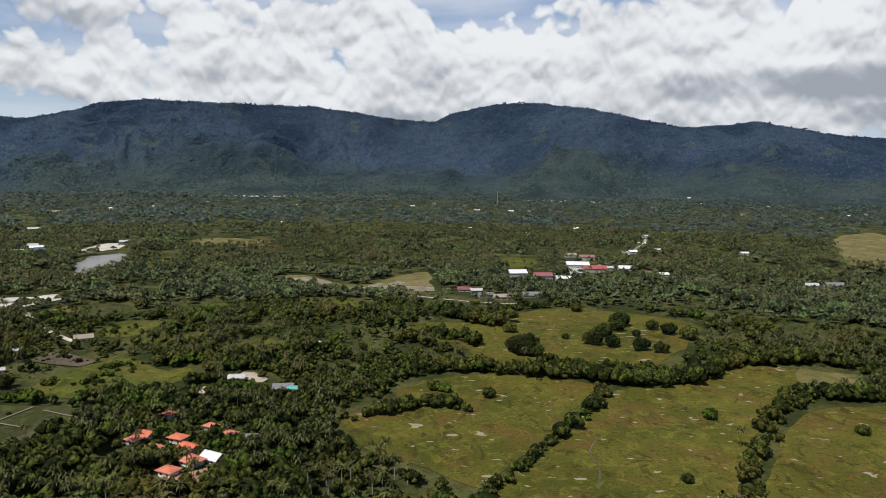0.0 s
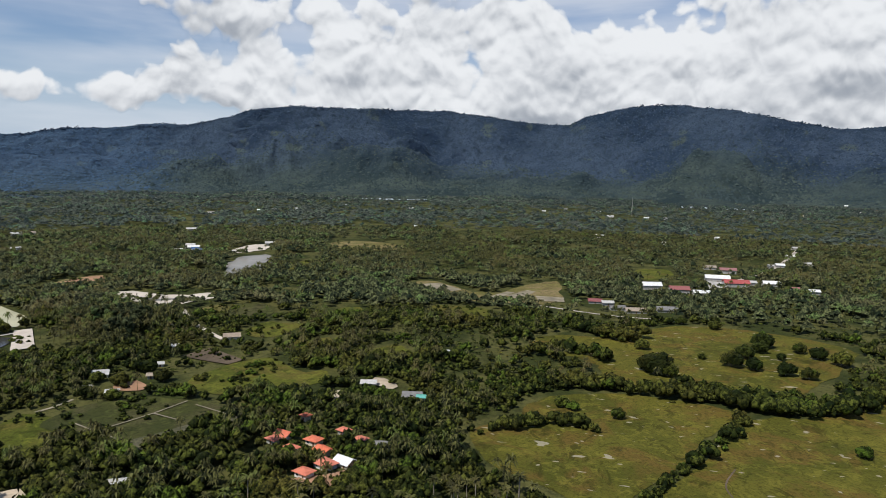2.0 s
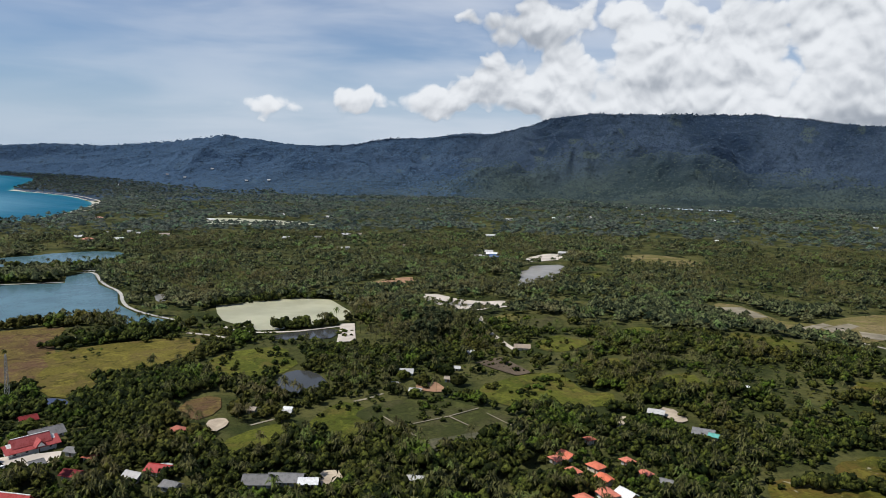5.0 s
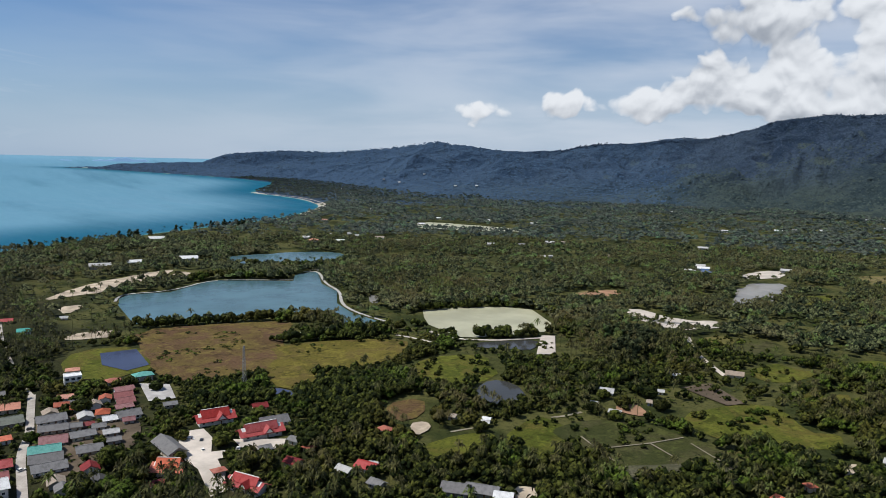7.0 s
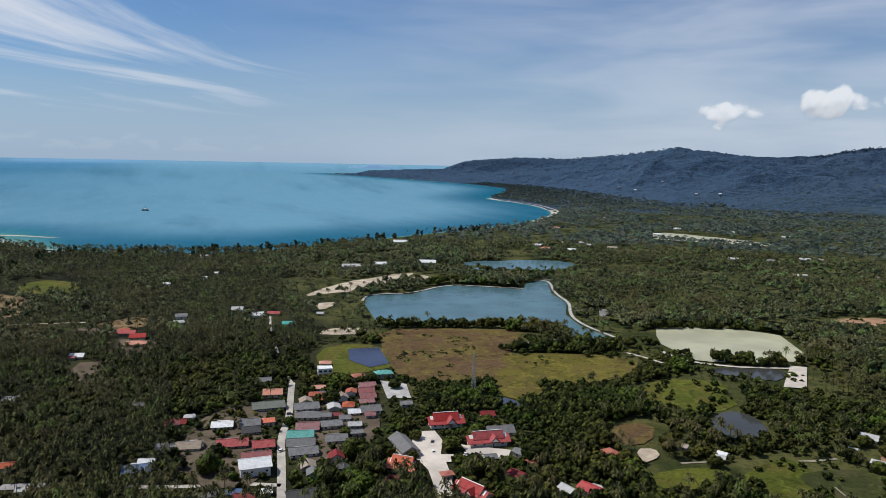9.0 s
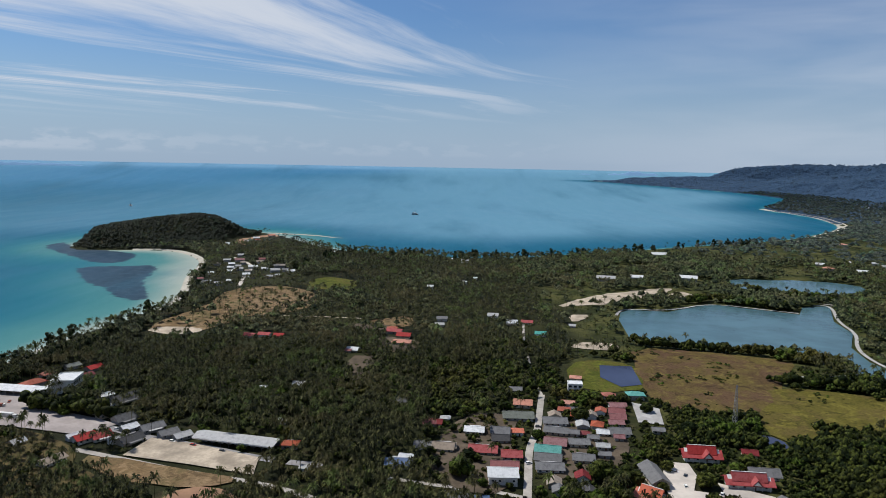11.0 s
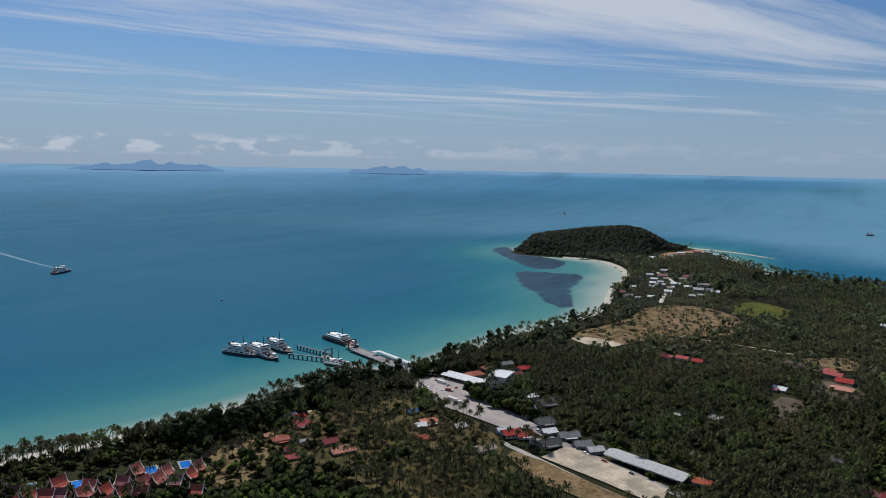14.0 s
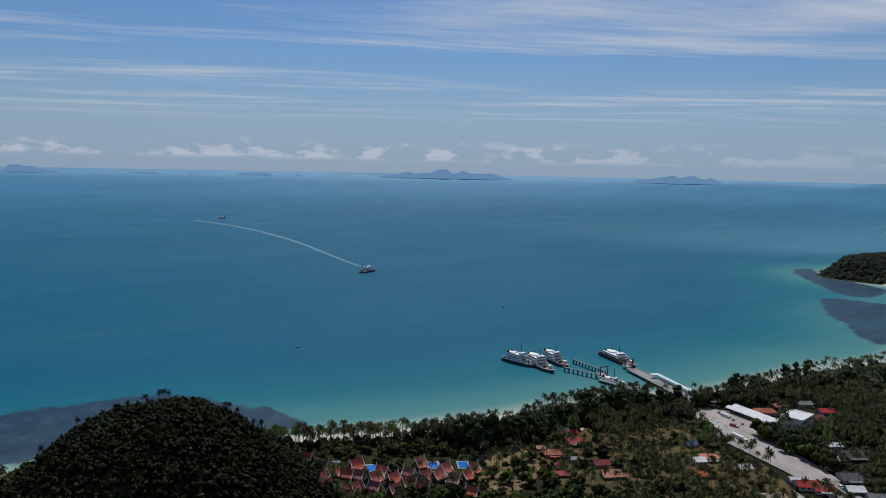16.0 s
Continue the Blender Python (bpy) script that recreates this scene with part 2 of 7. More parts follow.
M["rubber"] = plain("rubber", (0.025, 0.025, 0.025), 0.8, 0.2, 0.2)
M["concrete"] = plain("concrete", (0.42, 0.40, 0.37), 0.85, 0.2, 0.3, 0.12)
M["asphalt"] = plain("pale_tarmac", (0.26, 0.245, 0.235), 0.85, 0.2, 0.3, 0.06)
M["lot"] = plain("car_park_paving", (0.36, 0.31, 0.28), 0.85, 0.2, 0.28, 0.045)
M["road"] = plain("road_paving", (0.40, 0.36, 0.31), 0.85, 0.2, 0.3, 0.1)
M["sand"] = plain("sand", (0.46, 0.38, 0.28), 0.9, 0.1, 0.45, 0.05)
M["beach"] = plain("beach_sand", (0.46, 0.42, 0.34), 0.9, 0.1, 0.2, 0.04)
M["white_earth"] = plain("white_earth", (0.52, 0.46, 0.39), 0.9, 0.1, 0.3, 0.025)
M["orange_earth"] = plain("orange_earth", (0.34, 0.20, 0.12), 0.9, 0.1, 0.35, 0.03)
M["yard"] = plain("trodden_earth", (0.115, 0.088, 0.060), 0.9, 0.1, 0.45, 0.06)
M["rock"] = plain("shore_rock", (0.24, 0.17, 0.12), 0.9, 0.2, 0.45, 0.08, 0.0, 0.4)
M["bark"] = plain("bark", (0.15, 0.12, 0.09), 0.9, 0.1, 0.4, 0.8)
M["palm_bark"] = plain("palm_bark", (0.24, 0.21, 0.17), 0.9, 0.1, 0.35, 0.8)

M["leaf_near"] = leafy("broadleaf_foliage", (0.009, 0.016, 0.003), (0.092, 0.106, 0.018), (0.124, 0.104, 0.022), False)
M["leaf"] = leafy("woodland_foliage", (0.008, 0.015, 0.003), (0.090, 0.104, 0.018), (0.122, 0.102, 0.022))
# woodland leaf tones again, with middle-distance brightness put into the colour
M["leaf_mid"] = leafy("brightened_plain_foliage", (0.010, 0.018, 0.009), (0.128, 0.142, 0.060), (0.150, 0.136, 0.062))
# the extra blue stands in for haze over the far plain
M["leaf_far"] = leafy("hazed_far_foliage", (0.014, 0.024, 0.024), (0.116, 0.138, 0.104), (0.124, 0.126, 0.094))
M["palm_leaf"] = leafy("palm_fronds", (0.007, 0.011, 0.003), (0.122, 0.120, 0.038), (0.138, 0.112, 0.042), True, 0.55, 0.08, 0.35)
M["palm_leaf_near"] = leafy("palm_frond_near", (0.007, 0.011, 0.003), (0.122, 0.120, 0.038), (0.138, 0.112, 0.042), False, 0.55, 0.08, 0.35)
# hill and cape leaves: darkened copies, backlit shade put into the colour
M["hill_leaf"] = leafy("shaded_hill_foliage", (0.006, 0.009, 0.003), (0.040, 0.042, 0.013), (0.056, 0.042, 0.015))
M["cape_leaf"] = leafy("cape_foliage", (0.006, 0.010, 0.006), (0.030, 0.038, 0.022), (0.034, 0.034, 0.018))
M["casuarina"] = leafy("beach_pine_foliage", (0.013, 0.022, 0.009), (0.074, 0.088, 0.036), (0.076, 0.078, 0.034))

k = Mat("woodland_floor", 0.95, 0.1)
# grove soil and undergrowth, kept darker to paint in shade beneath the trees
c = k.mix(k.range(k.noise(0.01, 4.0), 0.40, 0.62), (0.018, 0.020, 0.008), (0.036, 0.038, 0.012))
c = k.mix(k.range(k.noise(0.05, 5.0, 0.65), 0.52, 0.72), c, (0.058, 0.045, 0.022))
c = k.mix(k.range(k.noise(0.35, 4.0, 0.7), 0.35, 0.7, 0.0, 0.6), c, (0.010, 0.013, 0.005))
xyz = k.t.nodes.new("ShaderNodeSeparateXYZ")
k.t.links.new(k.geo.outputs["Position"], xyz.inputs[0])
grassy = k.mix(k.range(k.noise(0.02, 5.0, 0.6), 0.40, 0.62), (0.032, 0.040, 0.010), (0.086, 0.084, 0.026))
grassy = k.mix(k.range(k.noise(0.25, 4.0, 0.7), 0.42, 0.70, 0.0, 0.6), grassy, (0.010, 0.013, 0.004))
inland = k.range(k.math("ADD", xyz.outputs[1], k.math("MULTIPLY", k.noise(0.01, 3.0), 160.0)), 200.0, 300.0)
c = k.mix(inland, c, grassy)
M["ground"] = k.base(c).bump(k.noise(0.3, 5.0, 0.7), 1.2).m

# haze painted into the colour: bluer with distance and along the coast
k = Mat("hazed_hill_forest", 0.9, 0.1)
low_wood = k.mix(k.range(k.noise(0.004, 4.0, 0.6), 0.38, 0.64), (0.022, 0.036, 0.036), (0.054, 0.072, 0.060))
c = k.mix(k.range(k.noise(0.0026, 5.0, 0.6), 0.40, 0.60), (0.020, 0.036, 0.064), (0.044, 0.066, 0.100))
c = k.mix(k.range(k.attr("far_haze"), 0.0, 0.8), low_wood, c)
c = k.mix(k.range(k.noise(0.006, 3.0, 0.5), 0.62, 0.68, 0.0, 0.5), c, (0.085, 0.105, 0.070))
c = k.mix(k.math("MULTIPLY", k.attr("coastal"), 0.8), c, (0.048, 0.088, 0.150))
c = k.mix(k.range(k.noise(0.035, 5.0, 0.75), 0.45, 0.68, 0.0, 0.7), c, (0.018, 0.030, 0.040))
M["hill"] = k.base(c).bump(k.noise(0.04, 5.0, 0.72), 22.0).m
# the slope trees below carry the same painted haze blue as their hills
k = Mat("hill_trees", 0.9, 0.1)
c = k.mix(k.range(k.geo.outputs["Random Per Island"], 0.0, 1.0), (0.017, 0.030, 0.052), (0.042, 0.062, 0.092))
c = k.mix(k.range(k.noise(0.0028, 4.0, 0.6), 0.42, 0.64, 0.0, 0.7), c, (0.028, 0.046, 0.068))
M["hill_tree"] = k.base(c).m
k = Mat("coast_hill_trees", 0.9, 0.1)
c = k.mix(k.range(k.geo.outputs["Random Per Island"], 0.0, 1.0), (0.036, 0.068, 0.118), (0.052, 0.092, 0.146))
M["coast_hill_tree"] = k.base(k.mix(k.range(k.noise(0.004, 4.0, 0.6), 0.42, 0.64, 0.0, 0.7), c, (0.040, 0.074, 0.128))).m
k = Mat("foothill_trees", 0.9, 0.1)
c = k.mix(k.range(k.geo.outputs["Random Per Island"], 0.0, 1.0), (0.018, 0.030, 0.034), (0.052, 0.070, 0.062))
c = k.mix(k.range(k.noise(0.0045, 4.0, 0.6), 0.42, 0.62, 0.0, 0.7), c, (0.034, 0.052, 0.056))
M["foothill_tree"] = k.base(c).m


def grassland(name, a, b, dry, spots):
    k = Mat(name, 0.95, 0.1)
    c = k.mix(k.range(k.noise(0.012, 4.0, 0.6), 0.36, 0.64), a, b)
    c = k.mix(k.range(k.noise(0.03, 5.0, 0.65, (1, 1, 1), 0.6), 0.46, 0.62, 0.0, 0.85), c, dry)
    c = k.mix(k.range(k.noise(0.09, 5.0, 0.7, (1, 1, 1), 0.8), 0.50, 0.62, 0.0, 0.55), c, tuple(v * 1.55 for v in b))
    c = k.mix(k.range(k.noise(0.06, 5.0, 0.72, (1.4, 1, 1), 1.0), 0.53, 0.64, 0.0, 0.7), c, tuple(v * 0.45 for v in a))
    c = k.mix(k.range(k.noise(0.5, 4.0, 0.75), 0.45, 0.68, 0.0, 0.6), c, tuple(v * 0.45 for v in a))
    if spots:
        c = k.mix(k.range(k.noise(0.11, 2.0, 0.4, (1, 1.8, 1), 0.3), 0.685, 0.72, 0.0, 0.75), c, (0.30, 0.27, 0.19))
        c = k.mix(k.range(k.noise(0.08, 3.0, 0.5, (1.6, 1, 1)), 0.66, 0.72, 0.0, 0.7), c, tuple(v * 0.45 for v in a))
    return k.base(c).bump(k.noise(0.8, 4.0, 0.7), 0.25).m


M["pasture"] = grassland("pasture", (0.056, 0.059, 0.008), (0.100, 0.092, 0.014), (0.105, 0.068, 0.016), True)
M["meadow"] = grassland("meadow", (0.052, 0.064, 0.008), (0.092, 0.098, 0.014), (0.100, 0.082, 0.020), False)
M["dry_field"] = grassland("dry_field", (0.150, 0.122, 0.048), (0.105, 0.098, 0.026), (0.220, 0.165, 0.085), False)
M["marsh"] = grassland("marsh", (0.085, 0.052, 0.024), (0.120, 0.094, 0.024), (0.105, 0.060, 0.034), False)
M["straw"] = grassland("straw_marsh", (0.075, 0.066, 0.012), (0.125, 0.105, 0.020), (0.110, 0.080, 0.026), False)
M["paddy"] = grassland("paddy", (0.034, 0.040, 0.011), (0.052, 0.056, 0.015), (0.070, 0.062, 0.028), False)
M["reeds"] = grassland("dry_reeds", (0.060, 0.058, 0.034), (0.085, 0.082, 0.045), (0.120, 0.110, 0.075), False)
M["bank_earth"] = plain("bank_earth", (0.24, 0.21, 0.15), 0.9, 0.1, 0.4, 0.06)
M["palm_floor"] = grassland("palm_floor", (0.075, 0.056, 0.022), (0.110, 0.082, 0.034), (0.055, 0.054, 0.017), False)
M["grove_floor"] = grassland("grove_floor", (0.165, 0.108, 0.050), (0.215, 0.145, 0.078), (0.120, 0.098, 0.040), False)


def still_water(name, colour, rough):
    k = Mat(name, rough, 0.22)
    k.b.inputs["IOR"].default_value = 1.33
    c = k.mix(k.range(k.noise(0.02, 4.0, 0.6), 0.35, 0.7), colour, tuple(v * 1.35 for v in colour))
    return k.base(c).bump(k.noise(0.7, 3.0), 0.03).m


M["lake"] = still_water("lake_water", (0.060, 0.115, 0.130), 0.2)
M["milky"] = still_water("milky_pond_water", (0.31, 0.30, 0.20), 0.4)
M["murky"] = still_water("murky_pond_water", (0.035, 0.036, 0.034), 0.1)
M["lily"] = still_water("reedy_pond_water", (0.036, 0.044, 0.078), 0.25)
M["shallow"] = still_water("shallow_pond_water", (0.20, 0.19, 0.17), 0.2)
M["pool"] = still_water("pool_water", (0.03, 0.34, 0.48), 0.1)
M["pool_blue"] = still_water("blue_pool", (0.02, 0.13, 0.42), 0.12)

k = Mat("sea_water", 0.3, 0.07)
k.b.inputs["IOR"].default_value = 1.33
dep = k.math("ADD", k.attr("depth"), k.math("MULTIPLY", k.math("SUBTRACT", k.noise(0.006, 4.0, 0.6, (1, 1, 1), 0.5), 0.5), 0.13))
c = k.mix(k.range(dep, 0.0, 0.17), (0.32, 0.36, 0.30), (0.068, 0.200, 0.188))
c = k.mix(k.range(dep, 0.10, 0.50), c, (0.014, 0.135, 0.165))
c = k.mix(k.range(dep, 0.22, 0.85), c, (0.006, 0.092, 0.152))
# far out, haze and sky reflection are put into the water's colour
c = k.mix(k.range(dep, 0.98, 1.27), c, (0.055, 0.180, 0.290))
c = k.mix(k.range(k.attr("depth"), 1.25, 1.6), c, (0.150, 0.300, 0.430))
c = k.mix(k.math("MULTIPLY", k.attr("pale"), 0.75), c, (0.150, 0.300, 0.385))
reefy = k.math("MULTIPLY", k.range(k.math("ADD", k.attr("reef"), k.math("MULTIPLY", k.math("SUBTRACT", k.noise(0.03, 6.0, 0.68), 0.5), 1.1)), 0.44, 0.62), 0.93)
c = k.mix(reefy, c, k.mix(k.range(k.noise(0.05, 5.0, 0.7), 0.4, 0.7), (0.020, 0.036, 0.060), (0.042, 0.066, 0.096)))
c = k.mix(k.range(k.noise(0.0011, 5.0, 0.6, (1.0, 3.2, 1)), 0.50, 0.72, 0.0, 0.45), c, (0.030, 0.115, 0.165))
k.base(c)
k.link(k.range(k.noise(0.0016, 5.0, 0.6, (0.8, 3.5, 1)), 0.35, 0.7, 0.38, 0.6), k.b.inputs["Roughness"])
M["sea"] = k.bump(k.noise(0.16, 5.0, 0.65, (1, 1.7, 1)), 0.35).m
M["foam"] = plain("wake_foam", (0.055, 0.155, 0.21), 0.6, 0.3, 0.3, 0.05)

k = Mat("glowing_distant_island", 1.0, 0.0)
# the islands give off a blue glow in place of haze before them
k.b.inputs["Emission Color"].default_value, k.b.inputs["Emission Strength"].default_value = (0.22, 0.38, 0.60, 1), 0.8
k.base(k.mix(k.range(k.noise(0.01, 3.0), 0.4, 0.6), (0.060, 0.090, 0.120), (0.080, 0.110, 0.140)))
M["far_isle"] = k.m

# ---- tools ----
def draw_in(p, eye_z=180.0):
    """Country further off than 3 km is drawn in towards the viewpoint, so that a whole coast fits within 5 km."""
    p = np.asarray(p, float)
    eye = np.zeros_like(p)
    eye[:, 2] = eye_z
    off = p - eye
    d = np.hypot(off[:, 0], off[:, 1])
    near = 3000 + 1900 * (1 - 1 / (1 + np.maximum(d - 3000, 0) / 2600))
    return np.where((d > 3000)[:, None], eye + off * (near / np.maximum(d, 1))[:, None], p)


def rounded(pts, closed=True, times=2):
    """Corners of an outline cut off twice."""
    p = np.array(pts, float)
    for _ in range(times):
        q = np.roll(p, -1, 0) if closed else p[1:]
        a = p if closed else p[:-1]
        cut = np.stack([0.75 * a + 0.25 * q, 0.25 * a + 0.75 * q], 1).reshape(-1, 2)
        p = cut if closed else np.vstack([p[:1], cut, p[-1:]])
    return p


def inside(x, y, poly):
    r = np.zeros(x.shape, bool)
    for (ax, ay), (bx, by) in zip(poly, np.roll(poly, -1, 0)):
        if ay == by:
            continue
        r ^= ((ay > y) != (by > y)) & (x < (bx - ax) * (y - ay) / (by - ay) + ax)
    return r


def away(x, y, line, closed=False):
    """Distance from points to a line of segments."""
    best = np.full(x.shape, 1e9)
    ends = list(zip(line, np.roll(line, -1, 0))) if closed else list(zip(line[:-1], line[1:]))
    for (ax, ay), (bx, by) in ends:
        ux, uy = bx - ax, by - ay
        t = np.clip(((x - ax) * ux + (y - ay) * uy) / max(ux * ux + uy * uy, 1e-9), 0, 1)
        best = np.minimum(best, np.hypot(x - ax - t * ux, y - ay - t * uy))
    return best


def lattice(x, y, seed):
    h = np.sin(x * 127.1 + y * 311.7 + seed * 74.7) * 43758.5453
    return h - np.floor(h)


def ripple(x, y, size, seed=0, octaves=4):
    """Smooth noise from 0 to 1."""
    total, amp, top = 0.0, 1.0, 0.0
    for o in range(octaves):
        u, v = x / size * 2**o, y / size * 2**o
        i, j = np.floor(u), np.floor(v)
        f, g = u - i, v - j
        f, g = f * f * (3 - 2 * f), g * g * (3 - 2 * g)
        s = seed + 17 * o
        a = lattice(i, j, s) * (1 - f) + lattice(i + 1, j, s) * f
        b = lattice(i, j + 1, s) * (1 - f) + lattice(i + 1, j + 1, s) * f
        total, top, amp = total + amp * (a * (1 - g) + b * g), top + amp, amp * 0.5
    return total / top


def step(v, a, b):
    t = np.clip((v - a) / (b - a), 0, 1)
    return t * t * (3 - 2 * t)


def bulk(name, verts, faces, material, smooth=False):
    """A mesh from arrays of corners and of faces with equally many corners."""
    verts, faces = np.ascontiguousarray(verts, np.float32), np.ascontiguousarray(faces, np.int32)
    me = bpy.data.meshes.new(name)
    n = faces.shape[1]
    me.vertices.add(len(verts))
    me.vertices.foreach_set("co", verts.ravel())
    me.loops.add(faces.size)
    me.loops.foreach_set("vertex_index", faces.ravel())
    me.polygons.add(len(faces))
    me.polygons.foreach_set("loop_start", np.arange(0, faces.size, n, dtype=np.int32))
    me.polygons.foreach_set("use_smooth", np.full(len(faces), smooth))
    me.update(calc_edges=True)
    me.materials.append(material)
    return me


def grid_faces(rows, cols):
    i = np.arange(rows - 1)[:, None] * cols + np.arange(cols - 1)[None]
    return np.stack([i, i + 1, i + cols + 1, i + cols], -1).reshape(-1, 4)[:, ::-1]


def part(name, bm, material, parent, label=""):
    me = bpy.data.meshes.new(name)
    bm.to_mesh(me)
    bm.free()
    me.materials.append(material)
    ob = new(name, me)
    ob.parent = parent
    return tagged(ob, label)


def thing(name, m, label, category, group=""):
    ob = new(name)
    ob.empty_display_size = 0.5
    ob.matrix_basis = m
    return tagged(ob, label, category, group)


def boxes(*items, bevel=0.0):
    """A bmesh of boxes, each (x, y, z of the middle, width, depth, height)."""
    bm = bmesh.new()
    for x, y, z, w, d, h in items:
        bmesh.ops.create_cube(bm, size=1, matrix=Matrix.Translation((x, y, z)) @ Matrix.Diagonal((w, d, h, 1)))
    if bevel:
        bmesh.ops.bevel(bm, geom=bm.edges[:], offset=bevel, segments=1, affect="EDGES")
    return bm


def prism(section, y0, y1):
    """A bmesh from an outline in x and z, drawn along y."""
    bm = bmesh.new()
    a = [bm.verts.new((x, y0, z)) for x, z in section]
    b = [bm.verts.new((x, y1, z)) for x, z in section]
    n = len(section)
    bm.faces.new(a)
    bm.faces.new(b[::-1])
    for i in range(n):
        bm.faces.new((a[i], b[i], b[(i + 1) % n], a[(i + 1) % n]))
    bmesh.ops.recalc_face_normals(bm, faces=bm.faces[:])
    return bm


def rod(bm, a, b, r0, r1=None, sides=6):
    a, b = Vector(a), Vector(b)
    turn = (b - a).to_track_quat("Z", "Y").to_matrix().to_4x4()
    bmesh.ops.create_cone(bm, cap_ends=True, segments=sides, radius1=r0, radius2=r0 if r1 is None else r1, depth=(b - a).length,
                          matrix=Matrix.Translation((a + b) / 2) @ turn)
    return bm


# ---- plan ----
LAND = 2.0  # height of the plain over the sea
# the shore, from the near bay round the wooded cape and up the long coast
SHORE = rounded([(60, -560), (-30, -540), (-114, -537), (-200, -512), (-265, -483), (-339, -463), (-394, -455), (-469, -449), (-534, -437),
                 (-575, -404), (-640, -398), (-740, -394), (-849, -363), (-958, -354), (-1050, -377), (-1178, -416), (-1323, -434),
                 (-1439, -496), (-1510, -564), (-1499, -662), (-1490, -775), (-1600, -800), (-1760, -760), (-1870, -650), (-1935, -520),
                 (-1890, -430), (-1747, -350), (-1545, -218), (-1505, -52), (-1463, 57), (-1476, 161), (-1503, 200), (-1596, 375),
                 (-1765, 624), (-1865, 812), (-2044, 1046)], False)
FAR_SHORE = rounded([(-2413, 1365), (-2774, 1498), (-3062, 1563), (-3519, 1561), (-3979, 1839), (-4686, 2253), (-5130, 2417), (-6230, 2530),
                     (-7963, 2395), (-9651, 2263), (-10500, 2030)], False)
COAST = np.vstack([SHORE, FAR_SHORE, [(-11200, 2500), (-11500, 12000), (11500, 12000), (11500, -900), (900, -900), (300, -640)]])


def shore_distance(x, y):
    """Metres to the shore: positive on land."""
    d = away(x, y, COAST[:-6])
    return np.where(inside(x, y, COAST), d, -d)


# the hill on the near bay, and the wooded cape
HILL, CAPE = (-99.0, -427.0), (-1664.0, -640.0)


def rise(x, y):
    """Height of the two near hills over the plain."""
    d = np.hypot(x - HILL[0], y - HILL[1])
    near = 59 * np.exp(-((d / 77) ** 3.4)) * (0.93 + 0.14 * ripple(x, y, 40, 3))
    u, v = x - CAPE[0], y - CAPE[1]
    a = radians(128)
    p, q = u * math.cos(a) + v * math.sin(a), -u * math.sin(a) + v * math.cos(a)
    far = 47 * np.exp(-(((p + 0) / 130) ** 2) - ((q / 95) ** 2)) + 31 * np.exp(-(((p - 125) / 80) ** 2) - ((q - 10) / 80) ** 2)
    far = far + 18 * np.exp(-(((p + 150) / 80) ** 2) - ((q + 0) / 80) ** 2)
    site = away(x, y, np.array([(-1585, -470), (-1640, -452), (-1715, -470), (-1850, -428)], float))  # levelled ground at its foot
    return near + far * step(site, 12, 55)


def ground_height(x, y, sd):
    h = rise(x, y)
    return np.where(sd > 0, LAND * step(sd, 0, 16) + h * step(sd, 5, 45), np.maximum(-4.0, 0.08 * sd))


OPEN = []  # outlines on which no trees grow
THIN = []  # outlines on which few trees grow
LINES = []  # roads and tracks, with the half width kept clear


def patch(name, pts, material, label, category, z=0.25, trees=False, times=2, kind=""):
    """A flat piece of ground inside an outline."""
    p = rounded(pts, True, 1 if times > 1 else 0)
    if times > 1:  # an uneven natural edge
        long = np.hypot(*(np.roll(p, -1, 0) - p).T)
        p = np.vstack([a + (b - a) * np.arange(0, 1, 1 / max(1, int(n / 7)))[:, None] for a, b, n in zip(p, np.roll(p, -1, 0), long)])
        p = p + min(18, 0.16 * long.sum() ** 0.75) * np.stack([ripple(p[:, 0], p[:, 1], 36, 71, 3) - 0.5, ripple(p[:, 0], p[:, 1], 36, 83, 3) - 0.5], -1)
    if not trees:
        if np.hypot(*p.mean(0)) > 400:  # far fields and water get treeless margins, to show from the camera
            LINES.append((np.vstack([p, p[:1]]), 9.0 if category in ("field", "meadow", "pasture", "bare ground", "sand") else 3.0))
        OPEN.append((p, category in ("lake", "pond", "reservoir", "car park", "courtyard", "sand lot", "sand bar")))
    bm = bmesh.new()
    bm.faces.new([bm.verts.new((x, y, 0)) for x, y in p])
    bmesh.ops.triangulate(bm, faces=bm.faces[:])
    bmesh.ops.recalc_face_normals(bm, faces=bm.faces[:])
    if bm.faces[0].normal.z < 0:
        bmesh.ops.reverse_faces(bm, faces=bm.faces[:])
    me = bpy.data.meshes.new(name)
    bm.to_mesh(me)
    bm.free()
    me.materials.append(M[material])
    ob = new(name, me)
    ob.location.z = LAND + z + 0.008 * len(OPEN) + 0.004 * len(THIN)
    return tagged(ob, label, category, "", kind or "structure")


def lane(name, pts, width, material, label, z=0.4, clear=2.0, category="road"):
    p = rounded(pts, False)
    LINES.append((p, width / 2 + clear))
    d = np.gradient(p, axis=0)
    n = np.stack([-d[:, 1], d[:, 0]], -1) / np.hypot(d[:, 0], d[:, 1])[:, None]
    top = np.hstack([np.vstack([p + n * width / 2, p - n * width / 2]), np.full((2 * len(p), 1), LAND + z)])
    k = len(p)
    i = np.arange(k - 1)
    ob = new(name, bulk(name, top, np.stack([i, i + k, i + k + 1, i + 1], -1), M[material]))
    return tagged(ob, label, category, "", "structure")


